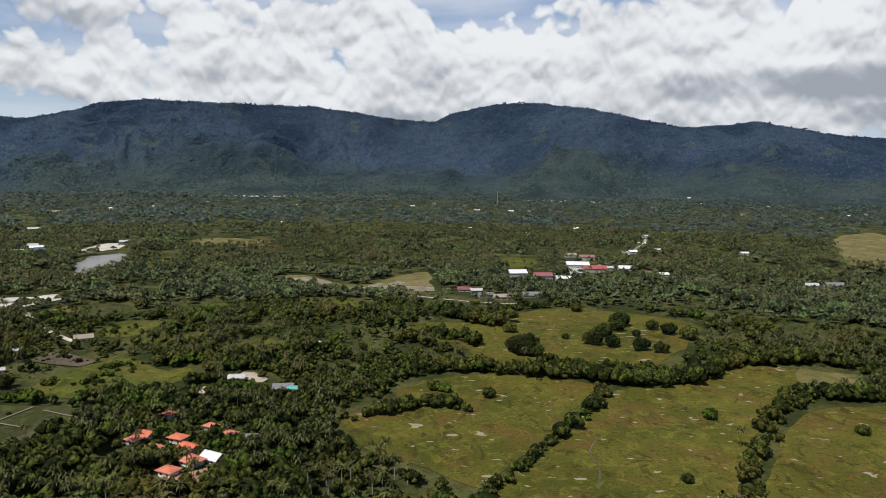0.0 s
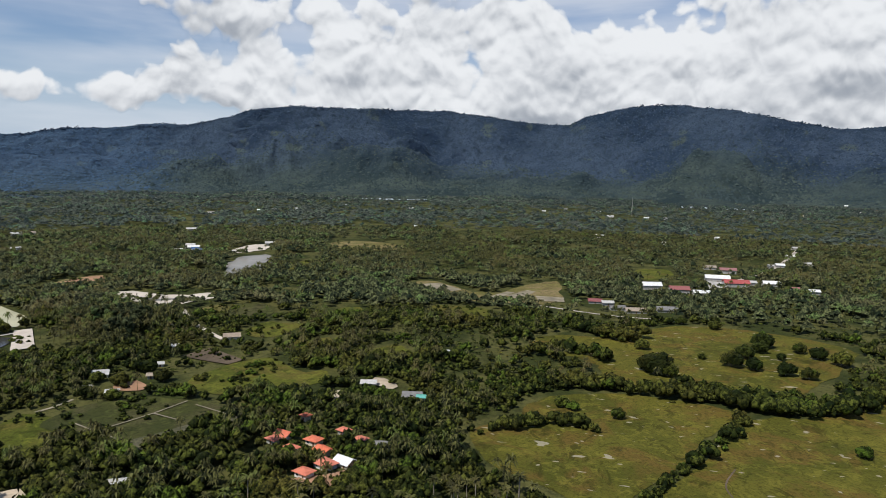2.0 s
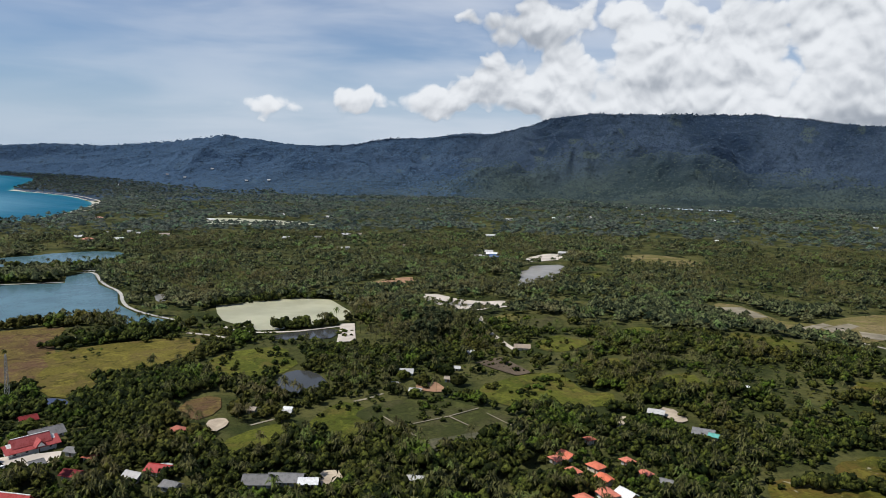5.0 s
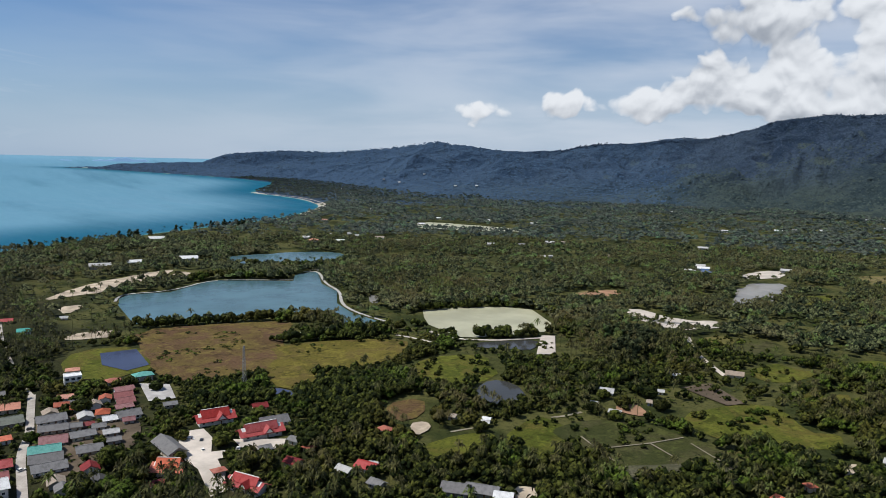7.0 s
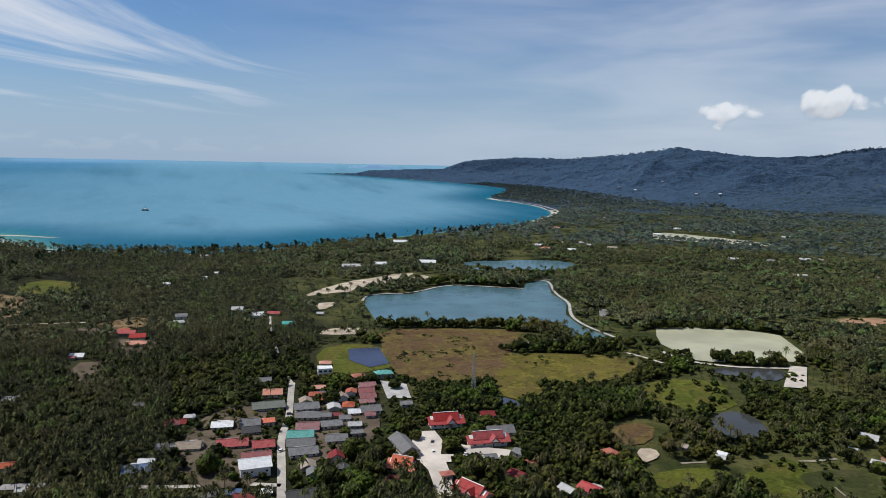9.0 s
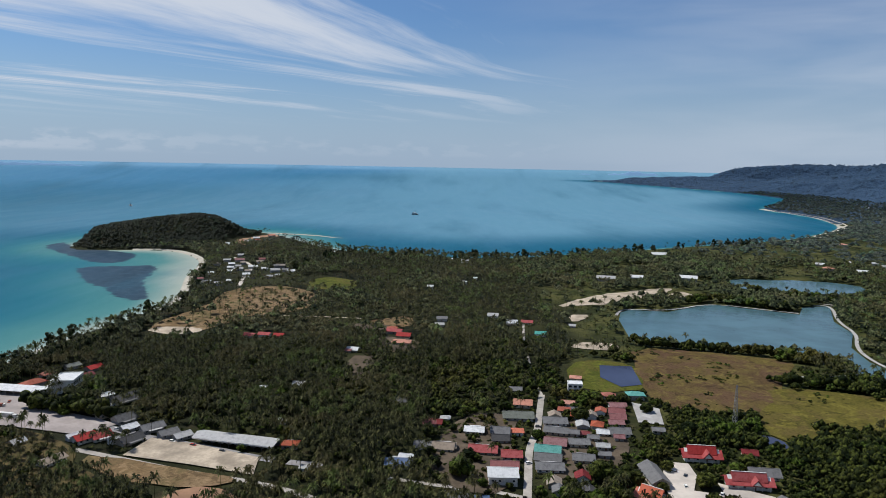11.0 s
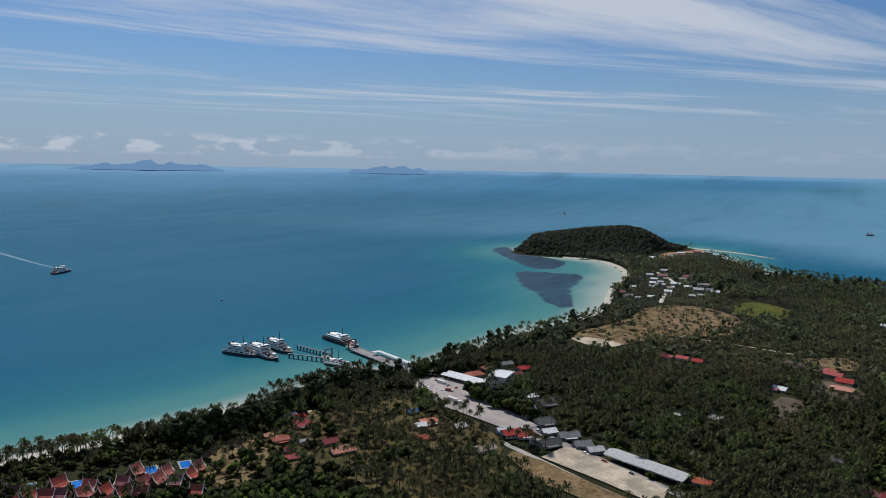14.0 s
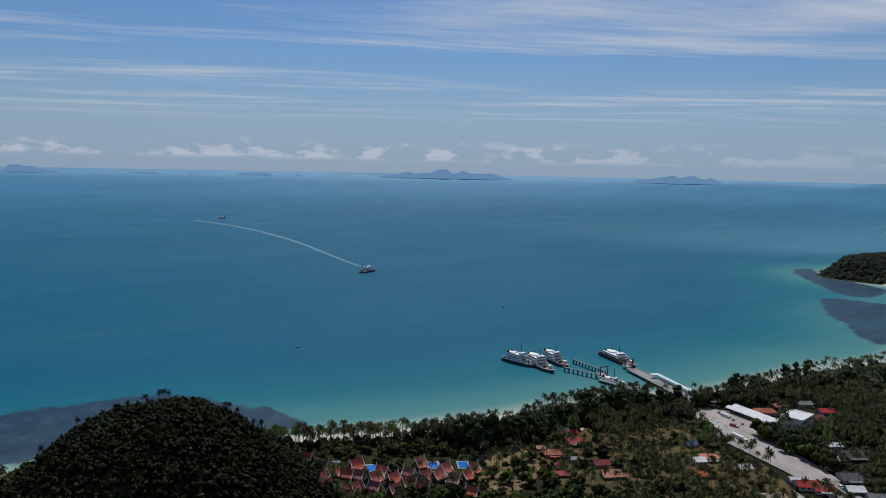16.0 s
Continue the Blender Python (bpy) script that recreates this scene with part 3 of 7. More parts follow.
# ---- ground, hills, sea ----
def sheet(name, azimuths, radii, height, material, smooth=True):
    a, r = np.meshgrid(np.radians(azimuths), radii)
    x, y = -np.sin(a) * r, np.cos(a) * r
    z, extra = height(x.ravel(), y.ravel())
    v = np.stack([x.ravel(), y.ravel(), z], -1)
    me = bulk(name, draw_in(v, 158 + 24 * step(a.ravel(), 0.6, 1.15)), grid_faces(len(radii), len(azimuths)), material, smooth)
    for key, val in extra.items():
        me.attributes.new(key, "FLOAT", "POINT").data.foreach_set("value", np.ascontiguousarray(val, np.float32))
    return new(name, me)


def plain_height(x, y):
    sd = shore_distance(x, y)
    return ground_height(x, y, sd), {}


fine = np.concatenate([np.arange(-180, -42, 6.0), np.arange(-42, 186, 0.45), [186.0]])
ground = sheet("ground", np.append(fine[fine < 180], 180.0), np.concatenate([[0.02, 60, 150], np.geomspace(220, 3020, 150)]), plain_height, M["ground"])
tagged(ground, "flat green coastal plain with undergrowth and dry soil", "ground", "", "structure")

RIDGE_AZ = (-60, -38, -29.7, -27.4, -24.6, -21.7, -20.2, -16.6, -13.4, -10, -6.1, -3.5, -1.3, 0.9, 2.2, 5.3, 11.4, 18.1, 23.6, 26.6, 28.4,
            30.8, 33.2, 37, 40.2, 42, 45.7, 49.3, 51.8, 55.4, 59.4, 63.7, 67.8, 69.5, 75.3, 76.9, 78.5)
RIDGE_EL = (2.0, 2.2, 2.03, 2.15, 2.61, 3.22, 3.02, 2.73, 3.43, 4.05, 4.54, 4.51, 4.22, 3.71, 3.03, 3.14, 3.89, 3.95, 3.99, 3.61, 3.02,
            2.35, 2.33, 1.91, 1.72, 1.3, 1.05, 1.45, 1.7, 1.15, 0.7, 0.68, 0.33, -0.34, -0.58, -0.95, -1.1)


def mountain_height(x, y):
    az, r = np.degrees(np.arctan2(-x, y)), np.hypot(x, y)
    crest = 6200 + 3600 * step(az, 44, 70) + 500 * (ripple(az * 10, az * 0, 60, 9, 3) - 0.5)
    el = np.interp(az, RIDGE_AZ, RIDGE_EL)
    top = 168 + np.tan(np.radians(el)) * crest
    foot = 2950 + 500 * ripple(az * 10, az * 0, 90, 5, 3) + 2600 * step(az, 52, 66)
    t = np.clip((r - foot) / (crest - foot), 0, 1)
    along = np.radians(az) * 5200 + 800 * (ripple(x, y, 1300, 7, 3) - 0.5)
    spur, fold, rill = (1 - np.abs(2 * ripple(along, r * k_, size, seed, 2) - 1) for k_, size, seed in ((0.20, 900, 11), (0.30, 380, 23), (0.45, 160, 29)))
    crease = 0.50 * spur + 0.32 * fold + 0.18 * rill
    u = np.clip(t + 0.9 * (crease - 0.62) * t * (1 - t), 0, 1)
    z = top * u**1.6 * (1 - 1.25 * (1 - crease) * (4 * t * (1 - t)) ** 0.5)
    # lower hills stand before the range
    for at, deep, share, size, seed in ((3750, 330, 0.15, 520, 61), (4350, 420, 0.40, 760, 67), (5050, 420, 0.66, 900, 73)):
        lobes = step(ripple(along, 0 * r, size, seed, 3), 0.34, 0.68)
        mid = at + 420 * (ripple(along, 0 * r, 900, seed + 1, 2) - 0.5) + 2400 * step(az, 50, 66)
        front = (top * share * (0.12 + 0.88 * lobes)) * np.exp(-np.abs((r - mid) / np.where(r < mid, deep * 1.5, deep)) ** 1.7)
        front = front * (1 - 0.8 * (1 - 0.6 * fold - 0.4 * rill))
        z = np.maximum(z, front) + 0.12 * np.minimum(z, front)
    beyond = np.clip((r - crest) / 1500, 0, 1)
    z = z * (1 - beyond**1.3)
    trees = (ripple(x, y, 38, 31, 2) - 0.5) * 14 * step(t, 0.0, 0.12) + (ripple(x, y, 130, 37, 2) - 0.5) * 18 * t
    sd = shore_distance(x, y)
    z = np.where(sd > 0, LAND + (z + trees * np.minimum(1, t * 6)) * step(sd, 0, 600 - 450 * step(az, 66, 76)), -6)
    # masks for the haze tint: by distance from the viewpoint, then by bearing
    return z, {"far_haze": step(r, 3300, 5600), "coastal": 0.5 * step(az, 29, 35) + 0.5 * step(az, 40, 58)}


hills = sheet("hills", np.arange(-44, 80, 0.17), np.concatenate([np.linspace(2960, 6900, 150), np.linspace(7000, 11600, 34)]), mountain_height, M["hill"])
tagged(hills, "range of forested green hills behind the plain", "hills", "", "structure")

REEFS = [rounded([(70, -640), (-36, -680), (-89, -675), (-139, -676), (-190, -640), (-204, -605), (-222, -585), (-243, -547), (-247, -517), (-202, -530), (-100, -548), (40, -575)], True, 1),
         rounded([(-1230, -629), (-1261, -612), (-1269, -572), (-1293, -501), (-1190, -477), (-1116, -462), (-1027, -416), (-963, -393), (-960, -412), (-986, -447), (-1048, -490), (-1110, -553)], True, 1),
         rounded([(-1544, -848), (-1640, -862), (-1530, -775), (-1480, -663), (-1429, -594), (-1323, -573), (-1298, -609), (-1351, -674), (-1442, -769)], True, 1)]


def sea_height(x, y):
    sd = -shore_distance(x, y)
    reef = np.zeros(len(x))
    for p in REEFS:
        d = away(x, y, p, True)
        reef = np.maximum(reef, np.where(inside(x, y, p), np.minimum(1, 0.5 + d / 40), np.maximum(0, 0.5 - d / 40)))
    # the cove behind the cape is shallow and sandy, the open coast falls off faster
    cove = np.exp(-(np.hypot(x + 1230, y + 480) / 260) ** 2)
    bay = np.exp(-(np.hypot(x + 330, y + 560) / 260) ** 2)
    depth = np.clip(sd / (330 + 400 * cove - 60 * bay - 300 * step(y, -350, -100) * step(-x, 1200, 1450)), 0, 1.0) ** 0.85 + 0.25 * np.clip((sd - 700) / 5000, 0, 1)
    # grows on past the real depth, to drive the painted horizon haze
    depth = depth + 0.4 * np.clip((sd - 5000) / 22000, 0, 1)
    # beyond the cape the sea is painted paler, for the hazy light on it
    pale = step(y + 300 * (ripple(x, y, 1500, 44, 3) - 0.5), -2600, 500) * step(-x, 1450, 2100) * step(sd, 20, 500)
    return np.zeros(len(x)), {"depth": depth, "reef": reef, "pale": pale}


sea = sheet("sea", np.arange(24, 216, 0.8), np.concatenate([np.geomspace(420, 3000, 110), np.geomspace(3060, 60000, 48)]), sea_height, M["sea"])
tagged(sea, "calm turquoise sea turning deep blue offshore", "sea", "", "structure")


def beach(pts, width, name="beach"):
    p = rounded(pts, False)
    d = np.gradient(p, axis=0)
    n = np.stack([-d[:, 1], d[:, 0]], -1) / np.hypot(d[:, 0], d[:, 1])[:, None]
    k = len(p)
    wob = width * (0.75 + 0.5 * ripple(p[:, 0], p[:, 1], 60, 4))[:, None]
    inner, outer = p - n * wob, p + n * 3
    v = np.vstack([np.hstack([outer, np.full((k, 1), 0.03)]), np.hstack([p, np.full((k, 1), 0.35)]), np.hstack([inner, np.full((k, 1), LAND + 0.35)])])
    i = np.arange(k - 1)
    f = np.vstack([np.stack([i, i + 1, i + k + 1, i + k], -1), np.stack([i + k, i + k + 1, i + 2 * k + 1, i + 2 * k], -1)])
    LINES.append((p - n * wob * 0.5, width * 0.6))
    ob = new(name, bulk(name, draw_in(v), f, M["beach"]))
    return tagged(ob, "pale sandy beach along the water", "beach", "", "structure")


beach([(-900, -355), (-958, -352), (-1050, -375), (-1178, -413), (-1323, -432), (-1439, -494), (-1508, -564), (-1500, -640)], 9)
beach([(-175, -520), (-200, -512), (-265, -482), (-339, -462), (-400, -453)], 17)
beach([(-1950, 940), (-2044, 1046), (-2413, 1365), (-2774, 1498), (-3062, 1563), (-3519, 1561)], 34)
beach([(-540, -437), (-575, -404), (-640, -396), (-740, -392)], 10)
beach([(-1545, -218), (-1505, -52), (-1463, 57), (-1476, 161), (-1503, 200)], 12)

# the sand bar beyond the cape, and red earth under it
patch("sand_bar", [(-1925, -455), (-1880, -330), (-1815, -235), (-1810, -242), (-1865, -340), (-1900, -460)], "beach", "thin pale sand bar in the sea", "sand bar", -1.7)
patch("bare_shore", [(-1582, -500), (-1640, -476), (-1715, -492), (-1829, -446), (-1880, -426), (-1800, -398), (-1710, -392), (-1653, -405), (-1600, -445)], "orange_earth", "bare reddish earth at the foot of the cape", "bare ground", 0.3)

# ---- fields, water and bare ground ----
patch("pasture", [(10, 290), (34, 340), (63, 387), (88, 436), (106, 472), (148, 475), (188, 526), (222, 539), (252, 539), (254, 524), (213, 469), (176, 404), (136, 335), (118, 290)],
      "pasture", "rough olive pasture with pale bare spots", "pasture")
patch("pasture", [(-69, 404), (-42, 431), (-34, 472), (4, 502), (35, 494), (75, 492), (101, 477), (89, 453), (63, 405), (46, 370), (31, 340), (14, 314), (-2, 325), (-25, 350), (-47, 363), (-66, 386)],
      "pasture", "rough olive pasture beside a hedge", "pasture")
patch("pasture", [(124, 290), (153, 349), (192, 406), (225, 447), (285, 450), (215, 300)], "pasture", "rough pasture with brown patches", "pasture")
patch("pasture", [(252, 539), (232, 482), (254, 484), (276, 486), (297, 521), (271, 526)], "dry_field", "small dry tan field", "field")
patch("pasture", [(-49, 597), (-49, 663), (46, 661), (62, 728), (139, 743), (197, 716), (236, 682), (212, 624), (152, 545), (127, 513), (92, 524), (64, 537), (16, 517), (8, 583)],
      "pasture", "wide grassy pasture dotted with bushes", "pasture")
for pts in ([(-179, 760), (-132, 773), (-91, 740), (-109, 703), (-154, 703)], [(-462, 1005), (-427, 1060), (-405, 1014), (-410, 941)],
            [(53, 1121), (115, 1166), (122, 1069), (60, 1013)], [(-269, 430), (-279, 456), (-266, 500), (-242, 519), (-205, 481), (-189, 499), (-180, 473), (-194, 452), (-210, 444), (-225, 432), (-239, 421)],
            [(-304, 579), (-308, 638), (-282, 631), (-265, 643), (-264, 606), (-275, 575)], [(-222, 554), (-234, 587), (-223, 595), (-213, 555)], [(-258, 684), (-259, 721), (-235, 732), (-229, 669)],
            [(-313, 304), (-339, 360), (-316, 362), (-286, 342), (-282, 310), (-297, 298)], [(-450, 381), (-471, 406), (-456, 418), (-429, 411), (-416, 384), (-421, 372)], [(-1096, -207), (-1176, -194), (-1168, -153), (-1120, -121), (-1041, -128), (-1062, -182)],
            [(-490, 360), (-496, 415), (-468, 436), (-430, 400), (-424, 356), (-450, 342)], [(-338, 260), (-340, 292), (-327, 317), (-312, 289), (-316, 256)],
            [(-180, 560), (-160, 590), (-140, 560), (-160, 540)], [(-588, 128), (-598, 192), (-682, 194), (-694, 140), (-640, 116)]):
    patch("meadow", pts, "meadow", "small bright green meadow among trees", "meadow")
for pts in ([(-233, 919), (-198, 925), (-120, 838), (-73, 961), (-41, 984), (-29, 801), (-121, 801), (-157, 823), (-200, 845)],
            [(-494, 1305), (-447, 1355), (-342, 1306), (-325, 1219), (-467, 1209)], [(822, 1632), (1059, 1821), (760, 1103), (594, 1112), (683, 1302)],
            [(-397, 660), (-394, 688), (-376, 696), (-356, 654), (-375, 640)], [(-633, 722), (-651, 768), (-639, 802), (-621, 814), (-576, 756), (-604, 733)]):
    patch("dry_field", pts, "dry_field", "dry straw-coloured field", "field")
for pts in ([(-397, 402), (-403, 426), (-389, 455), (-366, 473), (-349, 436), (-350, 397), (-342, 366), (-370, 381)]):
    patch("straw_clearing", pts, "straw", "olive and straw-coloured clearing by the pond", "field")
patch("dark_meadow", [(-378, 707), (-352, 655), (-311, 645), (-321, 687), (-346, 719)], "paddy", "dark green field beside a pale track", "field")
for pts in ([(-220, 890), (-194, 910), (-155, 868), (-179, 842)], [(-123, 819), (-101, 874), (-91, 869), (-109, 816)], [(-98, 845), (-78, 892), (-67, 884), (-81, 825)], [(-65, 855), (-31, 854), (-29, 826), (-58, 823)]):
    patch("ploughed_strip", pts, "bank_earth", "pale ploughed strip in the field", "field", 0.4, times=1)
patch("reed_bed", [(-252, 330), (-232, 357), (-212, 398), (-203, 388), (-213, 357), (-232, 322)], "reeds", "greyish dry reeds beside the paddy", "reeds", 0.5)
patch("paddy_field", [(-313, 345), (-312, 372), (-287, 406), (-247, 408), (-213, 403), (-207, 385), (-232, 355), (-251, 334), (-287, 340)], "paddy", "dark fallow paddy field with low banks", "paddy field")
for a, b in (((-290, 352), (-253, 338)), ((-269, 349), (-257, 379)), ((-257, 379), (-237, 373)), ((-257, 379), (-250, 405)), ((-241, 400), (-205, 386))):
    lane("paddy_bank", [a, b], 1.2, "bank_earth", "pale earth bank across the paddy field", 1.2, 0.0, "field bank")
patch("dry_field", [(-417, 285), (-412, 318), (-378, 294), (-381, 271)], "marsh", "small brown clearing with weeds", "field")
lane("farm_track", [(-347, 290), (-344, 305), (-340, 318)], 2.0, "bank_earth", "pale farm track past the clearings")
patch("marsh", [(-742, 201), (-728, 287), (-700, 350), (-672, 345), (-610, 300), (-560, 285), (-535, 237), (-548, 183), (-586, 178), (-659, 188)],
      "marsh", "brown and yellow marsh grass", "marsh")
patch("yellow_marsh", [(-612, 292), (-590, 372), (-560, 408), (-540, 396), (-506, 352), (-508, 288), (-478, 268), (-486, 239), (-530, 246), (-570, 270)], "straw", "olive and yellow marsh grass", "marsh", 0.4)
patch("pond", [(-516, 452), (-508, 474), (-488, 522), (-459, 488), (-473, 470), (-500, 448)], "murky", "dark pool below the pond bank", "pond", 0.3)
for pts in ([(-335, -405), (-358, -395), (-348, -370), (-322, -338), (-286, -333), (-285, -361), (-310, -393)], [(-823, -89), (-854, -79), (-883, -30), (-830, -26), (-816, -49), (-805, -80)], [(-742, -56), (-763, -42), (-755, -24), (-719, -23), (-712, -35)], [(-675, -87), (-691, -60), (-641, -56), (-613, -74)]):
    THIN.append(rounded(pts, True, 1))
    patch("grove_floor", pts, "grove_floor", "dry brown grass under scattered palms", "grove ground", 0.2, True)
patch("lake", [(-880, 226), (-924, 239), (-943, 255), (-935, 305), (-993, 381), (-956, 440), (-931, 477), (-984, 507), (-994, 551), (-892, 501), (-825, 487), (-756, 446), (-700, 432), (-646, 432),
               (-640, 410), (-657, 397), (-704, 418), (-727, 395), (-745, 308), (-772, 213)], "lake", "blue-green lake with reinforced banks", "lake", 0.3, times=1)
patch("lake", [(-1202, 488), (-1111, 487), (-1062, 535), (-1095, 619), (-1129, 689), (-1181, 700), (-1226, 652), (-1227, 569), (-1223, 505)], "lake", "second blue-green lake behind a causeway", "lake", 0.3)
patch("pond", [(-781, 507), (-735, 480), (-733, 494), (-770, 516)], "shallow", "narrow pale pond among trees", "pond", 0.3)
patch("milky_pond", [(-665, 509), (-654, 558), (-631, 600), (-597, 622), (-528, 584), (-507, 548), (-516, 534), (-514, 508), (-529, 473), (-540, 460), (-601, 468), (-633, 486)],
      "milky", "pond with pale milky green water", "pond", 0.3, times=1)
patch("pond", [(-406, 360), (-417, 388), (-395, 401), (-364, 378), (-365, 354), (-384, 347)], "murky", "dark murky pond among bushes", "pond", 0.3)
patch("pond", [(-671, 156), (-669, 186), (-611, 180), (-604, 160), (-632, 148)], "lily", "small bluish pond with water plants", "pond", 0.35, times=1)
patch("pond", [(-474, 853), (-550, 1018), (-546, 1061), (-522, 1101), (-471, 988), (-453, 871)], "shallow", "shallow grey pond", "pond", 0.3)
patch("pond", [(-500, 225), (-488, 245), (-466, 240), (-480, 222)], "lily", "small bluish pond at the marsh edge", "pond", 0.4)
patch("reservoir", [(-1630, 1214), (-1675, 1299), (-1362, 1384), (-1308, 1319), (-1450, 1201), (-1515, 1138)], "milky", "pale reservoir with milky water", "reservoir", 0.3)
patch("pond_shore", [(-546, 740), (-458, 722), (-425, 765), (-408, 739), (-430, 668), (-502, 685)], "white_earth", "pale sandy pond margin", "bare ground", 0.28)
patch("pond", [(-500, 705), (-455, 700), (-440, 740), (-450, 690), (-485, 690)], "shallow", "shallow grey pool on pale sand", "pond", 0.5)
for pts in ([(-949, 161), (-1004, 193), (-1063, 248), (-1076, 277), (-1140, 370), (-1078, 350), (-1019, 274), (-976, 239), (-969, 203)], [(-748, 138), (-764, 163), (-757, 196), (-724, 188), (-736, 142)],
            [(-1060, 344), (-1105, 376), (-1053, 387), (-1027, 341)], [(-906, 164), (-908, 199), (-850, 166)]):
    patch("sand_flat", pts, "sand", "bare pale sandy ground", "sand")
patch("building_site", [(-610, 1127), (-609, 1240), (-548, 1174), (-573, 1078)], "white_earth", "whitish levelled building ground", "bare ground")
for pts in ([(-646, 749), (-628, 836), (-595, 792), (-598, 749)], [(-372, -160), (-403, -143), (-395, -119), (-384, -105), (-352, -140)],
            [(-314, 411), (-319, 440), (-288, 424), (-294, 413)], [(-146, 308), (-138, 319), (-125, 325), (-113, 339), (-101, 327), (-114, 313), (-124, 306), (-137, 300)]):
    patch("bare_earth", pts, "orange_earth", "bare orange-brown earth", "bare ground")
for pts in ([(-690, -88), (-691, -56), (-626, -55), (-602, -76)], [(-775, -66), (-762, -20), (-715, -20), (-703, -56)], [(-839, -110), (-827, -49), (-800, -47), (-800, -95)],
            [(-532, 18), (-532, 62), (-462, 52), (-398, 46), (-398, 5), (-450, -5)], [(-528, 82), (-500, 140), (-430, 120), (-418, 66), (-460, 66)]):
    THIN.append(rounded(pts, True, 1))
    patch("yard", pts, "yard", "trodden brown earth between houses and palms", "bare ground", 0.15, True)
patch("sand_flat", [(-783, -322), (-800, -312), (-802, -282), (-786, -257), (-766, -270), (-768, -305)], "sand", "bare sandy strip at the grove edge", "sand", 0.35)
patch("grove_floor", [(-771, -318), (-830, -322), (-905, -302), (-1046, -303), (-1082, -264), (-1077, -221), (-1029, -178), (-944, -158), (-884, -187), (-862, -235), (-786, -255), (-766, -290)], "grove_floor",
      "dry brown ground under scattered coconut palms", "grove ground", 0.2, True)
for pts in ([(-167, 436), (-166, 456), (-159, 443), (-159, 426)], [(-157, 475), (-149, 491), (-128, 474), (-131, 462), (-142, 469)], [(-374, 277), (-370, 289), (-357, 284), (-352, 266)],
            [(-266, 267), (-255, 277), (-243, 260), (-245, 251)]):
    patch("gravel_yard", pts, "sand", "pale gravel yard beside a house", "bare ground")
patch("orchard", [(-313, 500), (-305, 529), (-262, 504), (-267, 489), (-291, 494)], "yard", "rows of young plants on brown earth", "orchard", times=1)

# ---- roads and paved ground ----
lane("street", [(-340, 46), (-376, 51), (-418, 57), (-465, 63), (-496, 73), (-536, 80), (-580, 88)], 5.0, "road", "pale concrete village street")
lane("palm_lane", [(-580, 88), (-611, 86), (-657, 89), (-736, 92), (-810, 99), (-850, 104)], 2.6, "road", "narrow pale lane between coconut palms", 0.4, 0.2)
lane("side_street", [(-392, 53), (-402, 30), (-405, 8), (-416, -29)], 4.0, "road", "narrow pale concrete lane")
lane("pier_road", [(-500, -246), (-481, -212), (-469, -184), (-458, -150), (-440, -108), (-432, -70)], 7.5, "asphalt", "grey tarmac road to the pier")
lane("back_road", [(-462, -262), (-451, -234), (-437, -196), (-419, -149), (-408, -109), (-396, -81), (-370, -40)], 5.0, "road", "pale narrow road beside the sand lot")
lane("grove_track", [(-865, -302), (-867, -267), (-873, -207), (-870, -148), (-863, -91)], 3.4, "sand", "pale sandy track through the grove")
lane("farm_track", [(-410, 660), (-370, 610), (-330, 575), (-310, 560)], 5.0, "white_earth", "pale farm track")
lane("farm_track", [(-327, 364), (-323, 375), (-322, 390)], 2.6, "bank_earth", "pale farm track to the homestead")
lane("school_road", [(60, 880), (90, 940), (150, 1010), (200, 1060), (300, 1250), (420, 1600)], 7.0, "road", "pale road past the school")
lane("school_road", [(-60, 800), (3, 771), (41, 762), (73, 763), (93, 751)], 4.0, "road", "pale lane past the workshops")
lane("cove_road", [(-1080, -300), (-1180, -320), (-1290, -330), (-1400, -400)], 6.0, "white_earth", "pale road through the cove village")
lane("homes_lane", [(-330, -300), (-365, -320), (-392, -355), (-420, -395)], 4.0, "sand", "sandy lane between houses")
lane("pasture_track", [(66, 320), (72, 345), (68, 362), (78, 385)], 0.9, "yard", "faint foot track in the pasture", 0.3, 0.0)
patch("car_park", [(-540, -376), (-556, -362), (-566, -340), (-562, -318), (-550, -306), (-532, -303), (-526, -290), (-508, -248), (-496, -226), (-474, -240), (-482, -270), (-492, -312), (-520, -358)], "lot",
      "wide pinkish-grey paved ferry car park", "car park", 0.3, times=1)
patch("dry_verge", [(-443, -226), (-438, -198), (-420, -153), (-410, -112), (-398, -134), (-405, -190)], "grove_floor", "dry brown grass beside the sand lot", "field", 0.25)
patch("sand_lot", [(-442, -199), (-472, -192), (-462, -158), (-442, -112), (-416, -109), (-430, -153)], "sand", "levelled lot of pale sand", "sand lot", 0.3, times=1)
patch("school_yard", [(157, 1044), (150, 975), (173, 995), (184, 1043)], "concrete", "pale paved yard before the school", "courtyard", 0.3, times=1)
for pts in ([(-345, -372), (-372, -392), (-440, -388), (-500, -350), (-488, -315), (-476, -270), (-456, -240), (-400, -190), (-345, -215), (-318, -280), (-330, -335)], [(-395, -150), (-330, -195), (-310, -130), (-330, -60), (-395, -90)]):
    patch("grove_floor", pts, "palm_floor", "brown and olive dry grass under coconut palms", "grove ground", 0.12, True)
patch("pool_terrace", [(-563, 158), (-517, 151), (-513, 169), (-548, 176)], "concrete", "pale paved terrace round the pool", "courtyard", 0.28, times=1)
patch("temple_forecourt", [(-415, 171), (-397, 198), (-388, 192), (-385, 176), (-393, 169)], "white_earth", "pale forecourt of the broad hall", "courtyard", 0.26, times=1)
